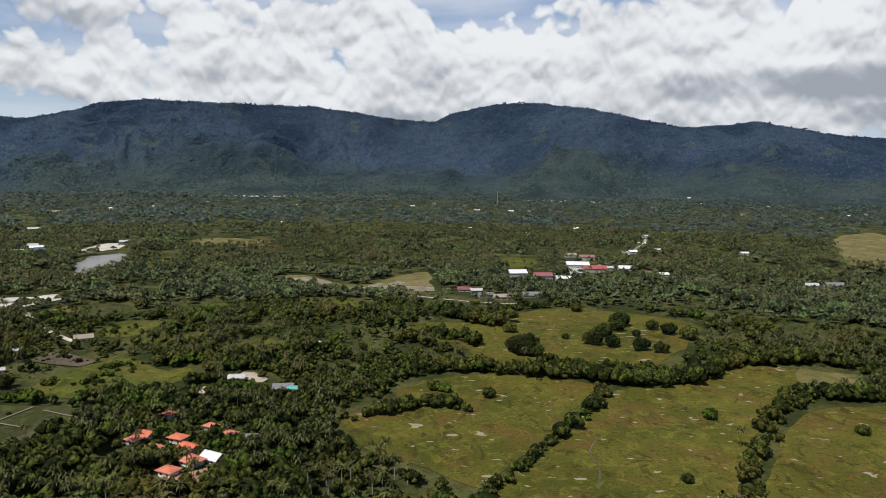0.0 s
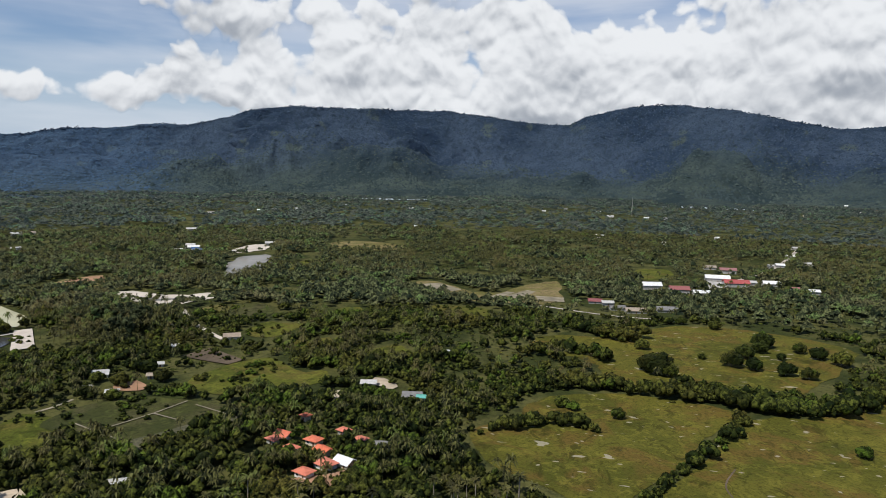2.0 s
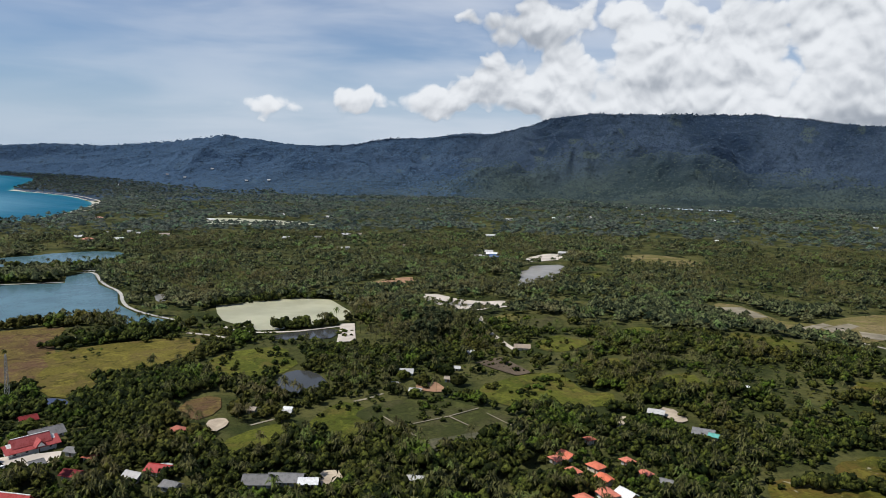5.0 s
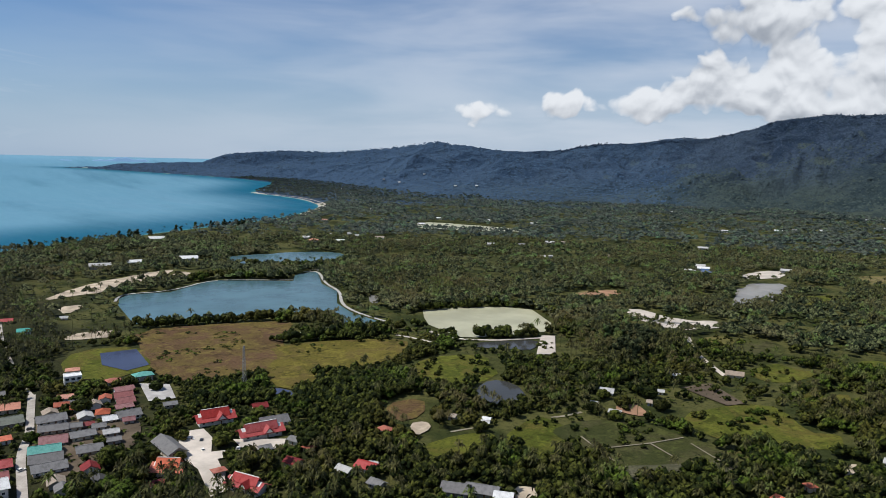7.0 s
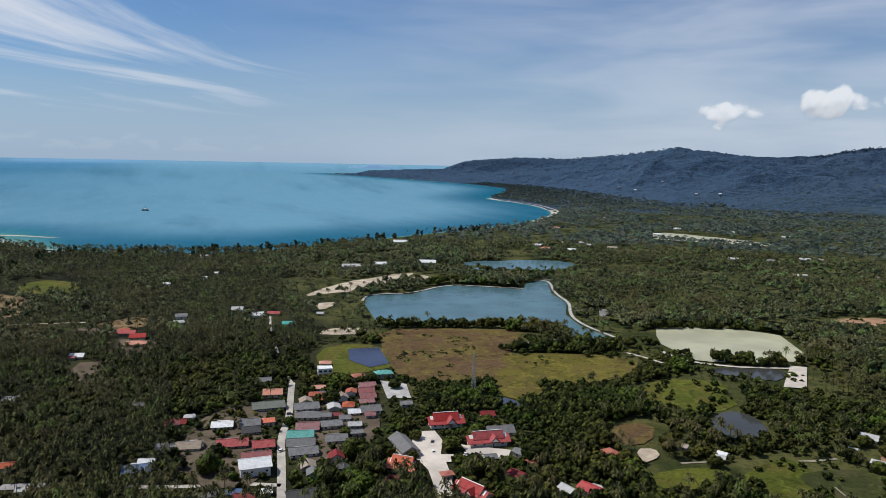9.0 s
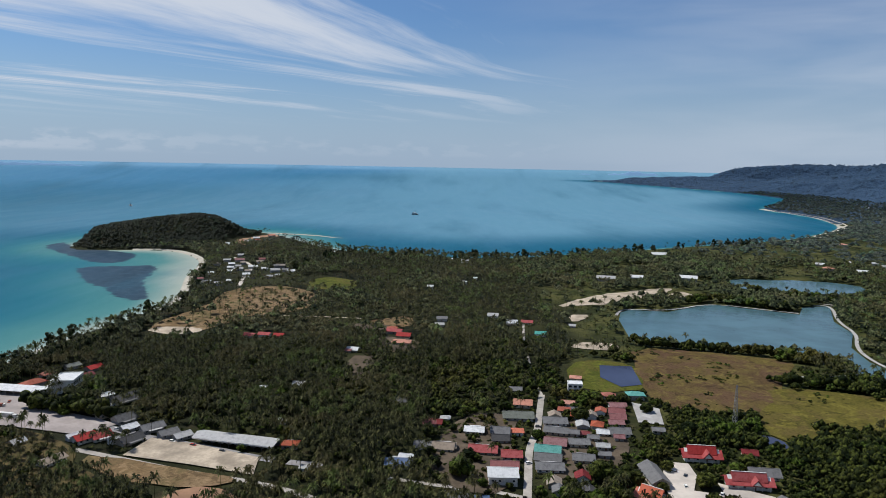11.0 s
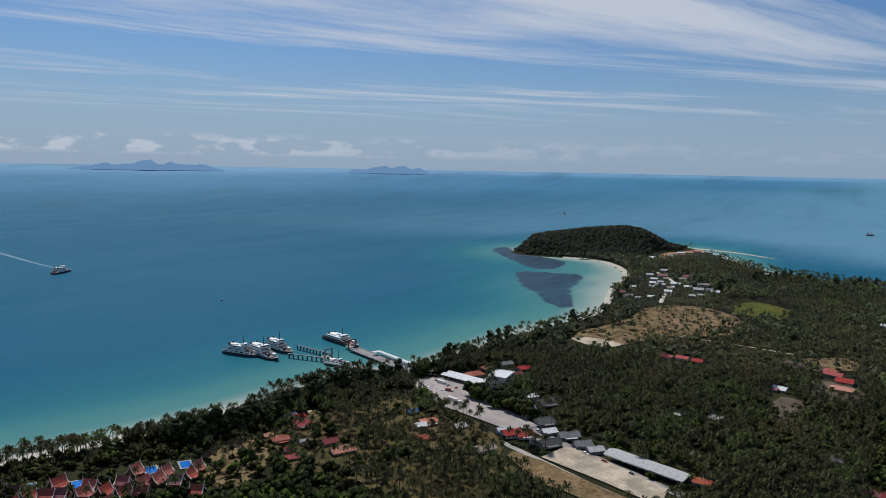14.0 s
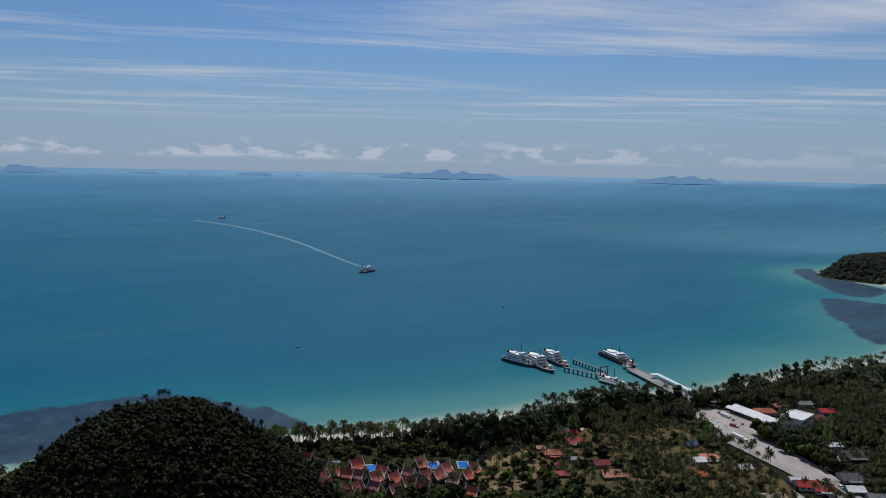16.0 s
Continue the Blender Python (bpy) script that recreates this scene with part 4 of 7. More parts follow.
patch("temple_yard", [(-446, 147), (-443, 163), (-425, 162), (-404, 153), (-396, 178), (-388, 176), (-392, 152), (-372, 148), (-350, 140), (-348, 131), (-385, 138), (-405, 136)],
      "white_earth", "pale paved temple courtyard", "courtyard", 0.3, times=1)
patch("pond_apron", [(-497, 533), (-488, 544), (-438, 490), (-448, 475)], "white_earth", "wide whitish earth apron beside the pond", "bare ground", 0.5, times=1)
lane("pond_bank", [(-580, 452), (-571, 449), (-542, 448), (-512, 477), (-502, 500), (-488, 536)], 4.5, "white_earth", "whitish earth bank round the pond", 0.6, 0.5)
lane("pond_bank", [(-584, 412), (-562, 420), (-541, 424)], 3.5, "white_earth", "broken whitish bank beside the marsh", 0.6, 0.5)
lane("lake_bank", [(-1000, 530), (-994, 554), (-891, 505), (-823, 491), (-754, 450), (-700, 436), (-640, 438)], 4.0, "concrete", "pale stone bank along the lake", 0.9, 1.0, "bank")
lane("lake_bank", [(-905, 229), (-930, 238), (-950, 254), (-940, 306), (-1000, 384), (-961, 442), (-938, 480)], 3.6, "concrete", "pale stone bank along the lake", 0.9, 1.0, "bank")
lane("lake_bank", [(-643, 335), (-644, 360), (-653, 394)], 3.0, "concrete", "short pale stone bank before the trees", 0.9, 0.5, "bank")
lane("lake_bank", [(-1012, 545), (-1000, 565), (-994, 552)], 3.0, "concrete", "pale sluice bank at the lake's end", 0.9, 0.5, "bank")

# ---- buildings ----
SITES = []  # (x, y, radius) kept clear of trees


def gable(w, d, h, rise_, over, thick=0.25):
    """Two roof slopes with the ridge along x, eaves at h."""
    o = d / 2 + over
    drop = rise_ * over / (d / 2)
    sec = [(-o, h - drop), (0, h + rise_), (o, h - drop), (o, h - drop + thick), (0, h + rise_ + thick * 1.2), (-o, h - drop + thick)]
    bm = prism(sec, -w / 2 - over, w / 2 + over)
    bmesh.ops.rotate(bm, verts=bm.verts[:], cent=(0, 0, 0), matrix=Matrix.Rotation(radians(90), 3, "Z"))
    return bm


def hipped(w, d, h, rise_, over, thick=0.25):
    bm = bmesh.new()
    a, b = w / 2 + over, d / 2 + over
    r = max(w / 2 - d / 2, w * 0.08)
    low = [bm.verts.new(p) for p in ((-a, -b, h), (a, -b, h), (a, b, h), (-a, b, h))]
    eave = [bm.verts.new((v.co.x, v.co.y, h + thick)) for v in low]
    p, q = bm.verts.new((-r, 0, h + rise_)), bm.verts.new((r, 0, h + rise_))
    bm.faces.new(low[::-1])
    for i in range(4):
        bm.faces.new((low[i], low[(i + 1) % 4], eave[(i + 1) % 4], eave[i]))
    bm.faces.new((eave[0], eave[1], q, p))
    bm.faces.new((eave[1], eave[2], q))
    bm.faces.new((eave[2], eave[3], p, q))
    bm.faces.new((eave[3], eave[0], p))
    return bm


def walls(w, d, h, rise_=0.0):
    """The body of a house, with gable ends if it has a rise."""
    if not rise_:
        return boxes((0, 0, h / 2, w, d, h))
    bm = prism([(-d / 2, 0), (d / 2, 0), (d / 2, h), (0, h + rise_ * 0.97), (-d / 2, h)], -w / 2, w / 2)
    bmesh.ops.rotate(bm, verts=bm.verts[:], cent=(0, 0, 0), matrix=Matrix.Rotation(radians(90), 3, "Z"))
    return bm


NAMES = {"grey": "weathered grey corrugated", "dark": "dark grey sheet", "red": "bright red tiled", "rust": "rust-red tiled", "orange": "orange tiled",
         "maroon": "deep maroon tiled", "teal": "sea-green metal", "white": "white metal", "pale": "pale grey sheet", "tan": "tan weathered sheet",
         "rose": "faded rose tiled", "salmon": "salmon tiled", "olive": "olive-grey sheet", "blue": "dark blue metal"}
dice = random.Random(5)


def openings(ob, w, d, h, wall_h, detail):
    """Door and windows on the long sides and one end, each set in a frame."""
    count = 1 if detail < 2 else max(1, min(4, int(w // 3.6)))
    for side in (-1, 1):
        for i in range(count):
            x = (i + 0.5) / count * w - w / 2
            y = side * (d / 2 + 0.03)
            if side < 0 and i == count // 2:
                part("door", boxes((x, y, 1.05, 1.1, 0.1, 2.1)), M["door"], ob)
                continue
            win = part("window", boxes((x - 0.75, y, wall_h * 0.55, 0.1, 0.14, 1.3), (x + 0.75, y, wall_h * 0.55, 0.1, 0.14, 1.3), (x, y, wall_h * 0.55 + 0.65, 1.6, 0.14, 0.1),
                                       (x, y, wall_h * 0.55 - 0.65, 1.7, 0.2, 0.1)), M["trim"], ob)
            if detail > 1:
                part("pane", boxes((x, y, wall_h * 0.55, 1.4, 0.06, 1.2)), M["glass"], win)


def house(x, y, w, d, turn, roof, group="village houses", tall=None, style=None):
    r = math.hypot(x, y)
    w, d = max(w * 0.88, 4.5) * (0.6 if r > 2400 else 1), max(d * 0.95, 4.0) * (0.7 if r > 2400 else 1)
    h = tall or (2.7 + dice.uniform(-0.2, 0.6) if w < 22 else 4.5) + (1.3 if r > 900 else 0)
    up_ = d * dice.uniform(0.18, 0.28)
    style = style or ("hip" if roof in ("orange", "salmon", "rust") and dice.random() < 0.7 else "gable")
    place = Vector((x, y, LAND))
    if r > 3000:
        place = Vector(draw_in([(x, y, LAND + mountain_height(np.array([x]), np.array([y]))[0][0] - LAND)])[0])
    ob = thing("house", Matrix.Translation(place) @ pose(0, 0, 0, 0, 0, turn + dice.uniform(-7, 7)),
               f"{'small ' if w < 9 else 'long ' if w > 20 else ''}house with {'a hipped' if style == 'hip' else 'a'} {NAMES[roof]} roof", "house", group)
    SITES.append((x, y, max(w, d) * 0.5 + (2.0 if r < 900 else 6.0)))
    if r > 700:  # trees cleared on the camera's side, so that the house shows
        for back in (16, 34):
            SITES.append((x * (1 - back / r), y * (1 - back / r), 10 + w * 0.2))
    wall_mat = M[dice.choice(("wall_white", "wall_cream", "wall_grey", "wall_grey"))] if r < 900 else M["wall_grey"]
    part("wall", walls(w, d, h, 0 if style == "hip" else up_), wall_mat, ob)
    part("roof", hipped(w, d, h, up_ * 1.25, 1.1) if style == "hip" else gable(w, d, h, up_, 1.1), M["roof_" + roof], ob)
    if r < 620:
        openings(ob, w, d, h, h, 2)
        if style == "gable":
            part("ridge_cap", boxes((0, 0, h + up_ + 0.3, w + 1.4, 0.5, 0.16)), M["roof_" + roof], ob)
        if w > 10 and dice.random() < 0.6:  # a lean-to along one side
            part("lean_to", prism([(-w * 0.32, h - 0.5), (w * 0.32, h - 0.5), (w * 0.32, h - 0.35), (-w * 0.32, h - 0.35)], d / 2 + 0.5, d / 2 + 3.4), M["roof_" + dice.choice(("grey", "pale", roof))], ob, "lean-to roof")
            part("post", boxes((-w * 0.3, d / 2 + 3.2, h / 2 - 0.3, 0.15, 0.15, h - 0.6)), M["wall_grey"], ob)
            part("post", boxes((w * 0.3, d / 2 + 3.2, h / 2 - 0.3, 0.15, 0.15, h - 0.6)), M["wall_grey"], ob)
    elif r < 1300:
        openings(ob, w, d, h, h, 1)
    return ob


# village houses
house(-512, 88, 18.7, 10.3, 83, "grey", "village houses")
house(-493, 86, 17.6, 9.7, 83, "grey", "village houses")
house(-490, 97, 9.5, 6.6, 83, "grey", "village houses")
house(-490, 105, 7.3, 5.1, 83, "maroon", "village houses")
house(-472, 82, 15.7, 11.0, 83, "rose", "village houses")
house(-472, 98, 14.5, 10.1, 83, "grey", "village houses")
house(-492, 119, 8.7, 6.1, 83, "white", "village houses")
house(-459, 75, 17.8, 9.8, 83, "teal", "village houses")
house(-445, 73, 18.2, 10.0, 83, "grey", "village houses")
house(-431, 72, 18.5, 10.2, 83, "grey", "village houses")
house(-446, 96, 14.6, 10.2, 83, "grey", "village houses")
house(-466, 113, 8.7, 6.1, 83, "pale", "village houses")
house(-482, 110, 7.6, 5.3, 83, "grey", "village houses")
house(-493, 131, 15.2, 10.6, 83, "grey", "village houses")
house(-482, 128, 6.8, 4.7, 83, "rose", "village houses")
house(-452, 111, 7.6, 5.3, 83, "grey", "village houses")
house(-549, 143, 13.7, 9.6, 83, "rose", "village houses")
house(-535, 139, 12.4, 8.7, 83, "rose", "village houses")
house(-523, 137, 12.1, 8.5, 83, "rose", "village houses")
house(-512, 133, 11.4, 8.0, 83, "rose", "village houses")
house(-574, 142, 11.1, 7.7, 83, "rust", "village houses")
house(-551, 69, 14.9, 10.4, 83, "salmon", "village houses")
house(-523, 62, 24.6, 13.5, 83, "olive", "village houses")
house(-493, 28, 14.3, 10.0, 83, "white", "village houses")
house(-490, 46, 13.8, 9.7, 83, "grey", "village houses")
house(-491, 57, 11.2, 7.8, 83, "orange", "village houses")
house(-477, 45, 12.0, 8.4, 83, "dark", "village houses")
house(-458, 32, 19.9, 11.0, 83, "red", "village houses")
house(-449, 50, 13.7, 9.6, 83, "red", "village houses")
house(-433, 44, 18.4, 10.1, 83, "rose", "village houses")
house(-463, 6, 16.9, 9.3, 83, "tan", "village houses")
house(-380, 32, 10.8, 7.5, 83, "maroon", "village houses")
house(-383, 44, 4.7, 3.3, 83, "white", "village houses")
house(-373, 61, 16.4, 9.0, 83, "dark", "village houses")
house(-389, 13, 12.8, 8.9, 83, "grey", "village houses")
house(-386, 27, 7.3, 5.1, 83, "blue", "village houses")
house(-587, 67, 10.5, 7.4, 83, "grey", "village houses")
house(-506, -4, 9.1, 6.4, 83, "maroon", "village houses")
house(-515, 7, 4.6, 3.3, 83, "pale", "village houses")
house(-554, 105, 10.1, 7.1, 83, "salmon", "village houses")
# temple buildings
house(-457, 208, 10.0, 7.0, 83, "maroon", "temple buildings")
house(-427, 204, 19.8, 10.9, 83, "grey", "temple buildings")
house(-377, 113, 6.6, 4.6, 83, "maroon", "temple buildings")
house(-372, 145, 6.7, 4.7, 83, "rust", "temple buildings")
house(-387, 179, 7.1, 5.0, 83, "grey", "temple buildings")
house(-498, 160, 8.5, 5.9, 83, "grey", "temple buildings")
# houses among trees
house(-388, 200, 8.0, 5.6, 20, "grey", "houses among trees")
house(-373, 201, 5.9, 4.1, 20, "rust", "houses among trees")
house(-371, 255, 9.8, 6.8, 15, "rust", "houses among trees")
house(-330, 215, 12.6, 8.8, 15, "red", "houses among trees")
house(-308, 207, 9.2, 6.5, 15, "grey", "houses among trees")
house(-333, 202, 9.6, 6.7, 15, "pale", "houses among trees")
house(-359, 184, 9.9, 6.9, 15, "maroon", "houses among trees")
house(-215, 288, 8.8, 6.2, 20, "pale", "houses among trees")
house(-347, 322, 3.6, 2.5, 20, "white", "houses among trees")
house(-113, 451, 13.2, 9.2, 10, "grey", "houses among trees")
house(-106, 448, 3.9, 2.7, 10, "teal", "houses among trees")
house(-149, 469, 10.7, 7.5, 10, "pale", "houses among trees")
house(-109, 366, 6.6, 4.6, 10, "grey", "houses among trees")
house(-114, 567, 3.8, 2.6, 10, "white", "houses among trees")
# homestead buildings
house(-338, 438, 10.8, 7.6, 30, "pale", "homestead buildings")
house(-305, 406, 8.2, 5.7, 30, "pale", "homestead buildings")
house(-302, 444, 4.9, 3.4, 30, "tan", "homestead buildings")
house(-325, 408, 3.4, 2.3, 30, "pale", "homestead buildings")
house(-314, 473, 3.6, 2.5, 30, "pale", "homestead buildings")
house(-364, 306, 5.1, 3.6, 30, "tan", "homestead buildings")
house(-342, 316, 3.4, 2.3, 30, "pale", "homestead buildings")
house(-304, 564, 14.8, 8.2, 30, "tan", "homestead buildings")
house(-331, 520, 5.2, 3.7, 30, "pale", "homestead buildings")
# farm sheds
house(-278, 237, 15.3, 10.7, 38, "grey", "farm sheds")
house(-269, 248, 18.9, 10.4, 38, "grey", "farm sheds")
house(-257, 252, 9.8, 6.8, 38, "white", "farm sheds")
# orange-roofed villas
house(-166, 366, 9.6, 6.7, -25, "orange", "orange-roofed villas")
house(-168, 357, 7.5, 5.2, -25, "orange", "orange-roofed villas")
house(-154, 348, 7.9, 5.5, -25, "orange", "orange-roofed villas")
house(-146, 361, 8.7, 6.1, -25, "orange", "orange-roofed villas")
house(-136, 350, 9.4, 6.5, -25, "orange", "orange-roofed villas")
house(-129, 334, 11.1, 7.7, -25, "orange", "orange-roofed villas")
house(-135, 321, 8.8, 6.1, -25, "orange", "orange-roofed villas")
house(-135, 379, 6.6, 4.6, -25, "orange", "orange-roofed villas")
house(-121, 368, 6.5, 4.5, -25, "orange", "orange-roofed villas")
house(-165, 395, 4.9, 3.4, -25, "rust", "orange-roofed villas")
house(-120, 339, 10.5, 7.4, -25, "white", "orange-roofed villas")
# school and workshop buildings
house(76, 956, 26, 14, 8, "white", "school and workshop buildings")
house(108, 936, 26, 15, 8, "rose", "school and workshop buildings")
house(134, 930, 22, 13, 8, "white", "school and workshop buildings")
house(171, 1051, 36, 15, 8, "white", "school and workshop buildings")
house(189, 1013, 36, 14, 8, "red", "school and workshop buildings")
house(179, 1175, 20, 10, 8, "tan", "school and workshop buildings")
house(200, 1140, 26, 10, 8, "rose", "school and workshop buildings")
house(212, 1033, 14, 9, 8, "pale", "school and workshop buildings")
house(237, 1032, 24, 11, 8, "white", "school and workshop buildings")
house(5, 834, 16, 9, 8, "maroon", "school and workshop buildings")
house(19, 828, 14, 9, 8, "pale", "school and workshop buildings")
house(29, 802, 18, 9, 8, "grey", "school and workshop buildings")
house(48, 792, 24, 11, 8, "tan", "school and workshop buildings")
house(82, 808, 24, 11, 8, "grey", "school and workshop buildings")
house(391, 1529, 16, 9, 8, "pale", "school and workshop buildings")
house(296, 1240, 14, 9, 8, "white", "school and workshop buildings")
house(349, 1279, 16, 9, 8, "pale", "school and workshop buildings")
house(276, 980, 15, 9, 8, "white", "school and workshop buildings")
house(346, 1383, 14, 9, 8, "white", "school and workshop buildings")
house(279, 1225, 9, 7, 8, "pale", "school and workshop buildings")
house(446, 919, 20, 11, 8, "pale", "school and workshop buildings")
house(472, 912, 26, 12, 8, "grey", "school and workshop buildings")
house(490, 1252, 14, 9, 8, "white", "school and workshop buildings")
house(259, 999, 11, 7, 8, "rose", "school and workshop buildings")
# far houses
house(975, 2651, 21.6, 12.0, -20, "pale", "far houses")
house(962, 2940, 21.6, 12.0, -18, "pale", "far houses")
house(1059, 3060, 21.6, 12.0, -19, "rust", "far houses")
house(1004, 3223, 21.6, 12.0, -17, "white", "far houses")
house(901, 2336, 21.2, 12.0, -21, "grey", "far houses")
house(1261, 2376, 20.9, 12.0, -28, "white", "far houses")
house(1369, 2473, 21.6, 12.0, -29, "pale", "far houses")
house(13, 2496, 21.6, 12.0, 0, "white", "far houses")
house(48, 2278, 21.0, 12.0, -1, "pale", "far houses")
house(155, 2271, 16.1, 9.8, -4, "white", "far houses")
house(207, 2260, 20.9, 12.0, -5, "grey", "far houses")
house(13, 1622, 20.7, 12.0, 0, "white", "far houses")
house(140, 1519, 10.8, 8.4, -5, "pale", "far houses")
house(267, 1681, 10.8, 8.4, -9, "white", "far houses")
house(697, 2644, 17.4, 10.6, -15, "tan", "far houses")
house(1176, 2804, 21.6, 12.0, -23, "pale", "far houses")
house(1121, 2275, 21.6, 12.0, -26, "rust", "far houses")
house(-673, 1120, 21.3, 12.0, 31, "white", "far houses")
house(-665, 1070, 15.2, 9.3, 32, "pale", "far houses")
house(-643, 1081, 16.1, 9.8, 31, "blue", "far houses")
house(-580, 1222, 17.3, 10.6, 25, "pale", "far houses")
house(-986, 2014, 21.6, 12.0, 26, "white", "far houses")
house(-965, 2074, 21.6, 12.0, 25, "grey", "far houses")
house(-920, 2144, 21.6, 12.0, 23, "pale", "far houses")
house(-1168, 2379, 21.6, 12.0, 26, "pale", "far houses")
house(-597, 2316, 21.6, 12.0, 14, "white", "far houses")
house(-533, 2339, 21.6, 12.0, 13, "pale", "far houses")
house(-166, 2434, 21.6, 12.0, 4, "white", "far houses")
house(-101, 2596, 21.6, 12.0, 2, "grey", "far houses")
house(-849, 1408, 21.6, 12.0, 31, "grey", "far houses")
house(-781, 1242, 10.3, 8.1, 32, "pale", "far houses")
house(-421, 1684, 7.4, 5.7, 14, "white", "far houses")
house(-1055, 1850, 21.6, 12.0, 30, "pale", "far houses")
house(-857, 2425, 18.2, 11.1, 19, "white", "far houses")
house(-849, 1404, 20.9, 12.0, 31, "pale", "far houses")
house(-670, 1069, 11.6, 9.1, 32, "white", "far houses")
house(-692, 1139, 18.9, 11.6, 31, "pale", "far houses")
house(-656, 1097, 14.5, 8.9, 31, "blue", "far houses")
house(-1075, 1212, 9.2, 7.1, 42, "tan", "far houses")
house(-1086, 1182, 21.6, 12.0, 43, "pale", "far houses")
house(-1093, 1100, 15.4, 9.4, 45, "grey", "far houses")
house(-1126, 1039, 19.5, 11.9, 47, "pale", "far houses")
house(-1460, 1516, 21.6, 12.0, 44, "pale", "far houses")
house(-1601, 1214, 21.6, 12.0, 53, "white", "far houses")
house(-1604, 1464, 21.6, 12.0, 48, "pale", "far houses")
house(-1734, 1383, 21.6, 12.0, 51, "white", "far houses")
house(-1657, 1433, 15.5, 9.5, 49, "grey", "far houses")
house(-1739, 1639, 10.2, 7.9, 47, "white", "far houses")
house(-921, 1005, 6.8, 5.3, 42, "pale", "far houses")
house(-924, 988, 8.6, 6.7, 43, "pale", "far houses")
house(-871, 1114, 6.0, 4.7, 38, "tan", "far houses")
house(-1633, 2464, 12.5, 9.7, 34, "white", "far houses")
house(-1479, 2023, 21.6, 12.0, 36, "pale", "far houses")
# lakeside houses
house(-1324, 790, 21.6, 12.0, 59, "white", "lakeside houses")
house(-1364, 748, 21.6, 12.0, 61, "salmon", "lakeside houses")
house(-1429, 765, 18.2, 11.1, 62, "white", "lakeside houses")
house(-1345, 903, 21.6, 12.0, 56, "tan", "lakeside houses")
house(-1464, 841, 12.6, 9.8, 60, "pale", "lakeside houses")
house(-2838, 1631, 21.6, 12.0, 60, "grey", "lakeside houses")
house(-3195, 1965, 21.6, 12.0, 58, "pale", "lakeside houses")
house(-2155, 1411, 21.6, 12.0, 57, "pale", "lakeside houses")
house(-2266, 1415, 21.6, 12.0, 58, "pale", "lakeside houses")
house(-3863, 2621, 21.6, 12.0, 56, "tan", "lakeside houses")
house(-3640, 2584, 21.6, 12.0, 55, "white", "lakeside houses")
house(-3137, 2614, 21.6, 12.0, 50, "pale", "lakeside houses")
house(-3026, 2675, 21.6, 12.0, 49, "white", "lakeside houses")
house(-3801, 2899, 21.6, 12.0, 53, "pale", "lakeside houses")
house(-3768, 2244, 21.6, 12.0, 59, "white", "lakeside houses")
house(-1819, 1029, 21.6, 12.0, 61, "salmon", "lakeside houses")
house(-1454, 891, 11.4, 8.9, 59, "pale", "lakeside houses")
house(-1407, 882, 9.9, 7.7, 58, "pale", "lakeside houses")
# coast houses
house(-1532, 473, 34.0, 15.0, 73, "white", "coast houses")
house(-1213, 339, 24.1, 13.3, 74, "white", "coast houses")
house(-1189, 281, 34.0, 15.0, 77, "pale", "coast houses")
house(-1206, 424, 31.9, 15.0, 71, "white", "coast houses")
house(-1403, 28, 9.3, 6.5, 89, "white", "coast houses")
house(-1484, -210, 12.4, 8.7, 98, "white", "coast houses")
house(-1381, 53, 17.2, 9.5, 88, "pale", "coast houses")
house(-886, 70, 13.5, 9.4, 85, "pale", "coast houses")
house(-845, 89, 14.3, 10.0, 84, "white", "coast houses")
house(-849, 108, 14.4, 10.1, 83, "red", "coast houses")
house(-789, 116, 12.8, 9.0, 82, "teal", "coast houses")
house(-828, 3, 10.5, 7.3, 90, "pale", "coast houses")
house(-860, 6, 13.0, 9.1, 90, "grey", "coast houses")
house(-1082, -11, 9.0, 6.3, 91, "white", "coast houses")
house(-1129, 43, 6.6, 4.6, 88, "white", "coast houses")
house(-1173, 62, 5.9, 4.1, 87, "white", "coast houses")
house(-835, 160, 7.2, 5.0, 79, "pale", "coast houses")
# hamlet houses
house(-791, -47, 18.4, 10.1, 83, "red", "hamlet houses")
house(-772, -36, 15.8, 11.1, 83, "red", "hamlet houses")
house(-805, -51, 11.2, 7.8, 83, "rust", "hamlet houses")
house(-741, -37, 20.7, 11.4, 83, "salmon", "hamlet houses")
house(-761, -201, 12.4, 8.7, 83, "red", "hamlet houses")
house(-765, -186, 13.2, 9.2, 83, "red", "hamlet houses")
house(-762, -170, 10.9, 7.6, 83, "red", "hamlet houses")
house(-591, -115, 10.3, 7.2, 83, "pale", "hamlet houses")
house(-710, -84, 12.0, 8.4, 83, "white", "hamlet houses")
house(-705, -88, 5.3, 3.7, 83, "rose", "hamlet houses")
house(-553, -28, 10.6, 7.4, 83, "dark", "hamlet houses")
house(-507, -0, 10.8, 7.5, 83, "maroon", "hamlet houses")
house(-516, 8, 3.5, 2.4, 83, "white", "hamlet houses")
house(-464, -8, 11.3, 7.9, 83, "grey", "hamlet houses")
house(-462, 6, 14.9, 10.4, 83, "tan", "hamlet houses")
house(-434, -23, 15.9, 11.1, 83, "blue", "hamlet houses")
house(-442, -18, 8.7, 6.1, 83, "white", "hamlet houses")
house(-425, -79, 6.4, 4.5, 83, "pale", "hamlet houses")
house(-461, -96, 11.5, 8.0, 83, "rust", "hamlet houses")
house(-505, -110, 3.5, 2.4, 83, "white", "hamlet houses")
house(-583, -143, 4.0, 2.8, 83, "white", "hamlet houses")
# pier shops
house(-547, -244, 23.8, 13.1, -38, "dark", "pier shops")
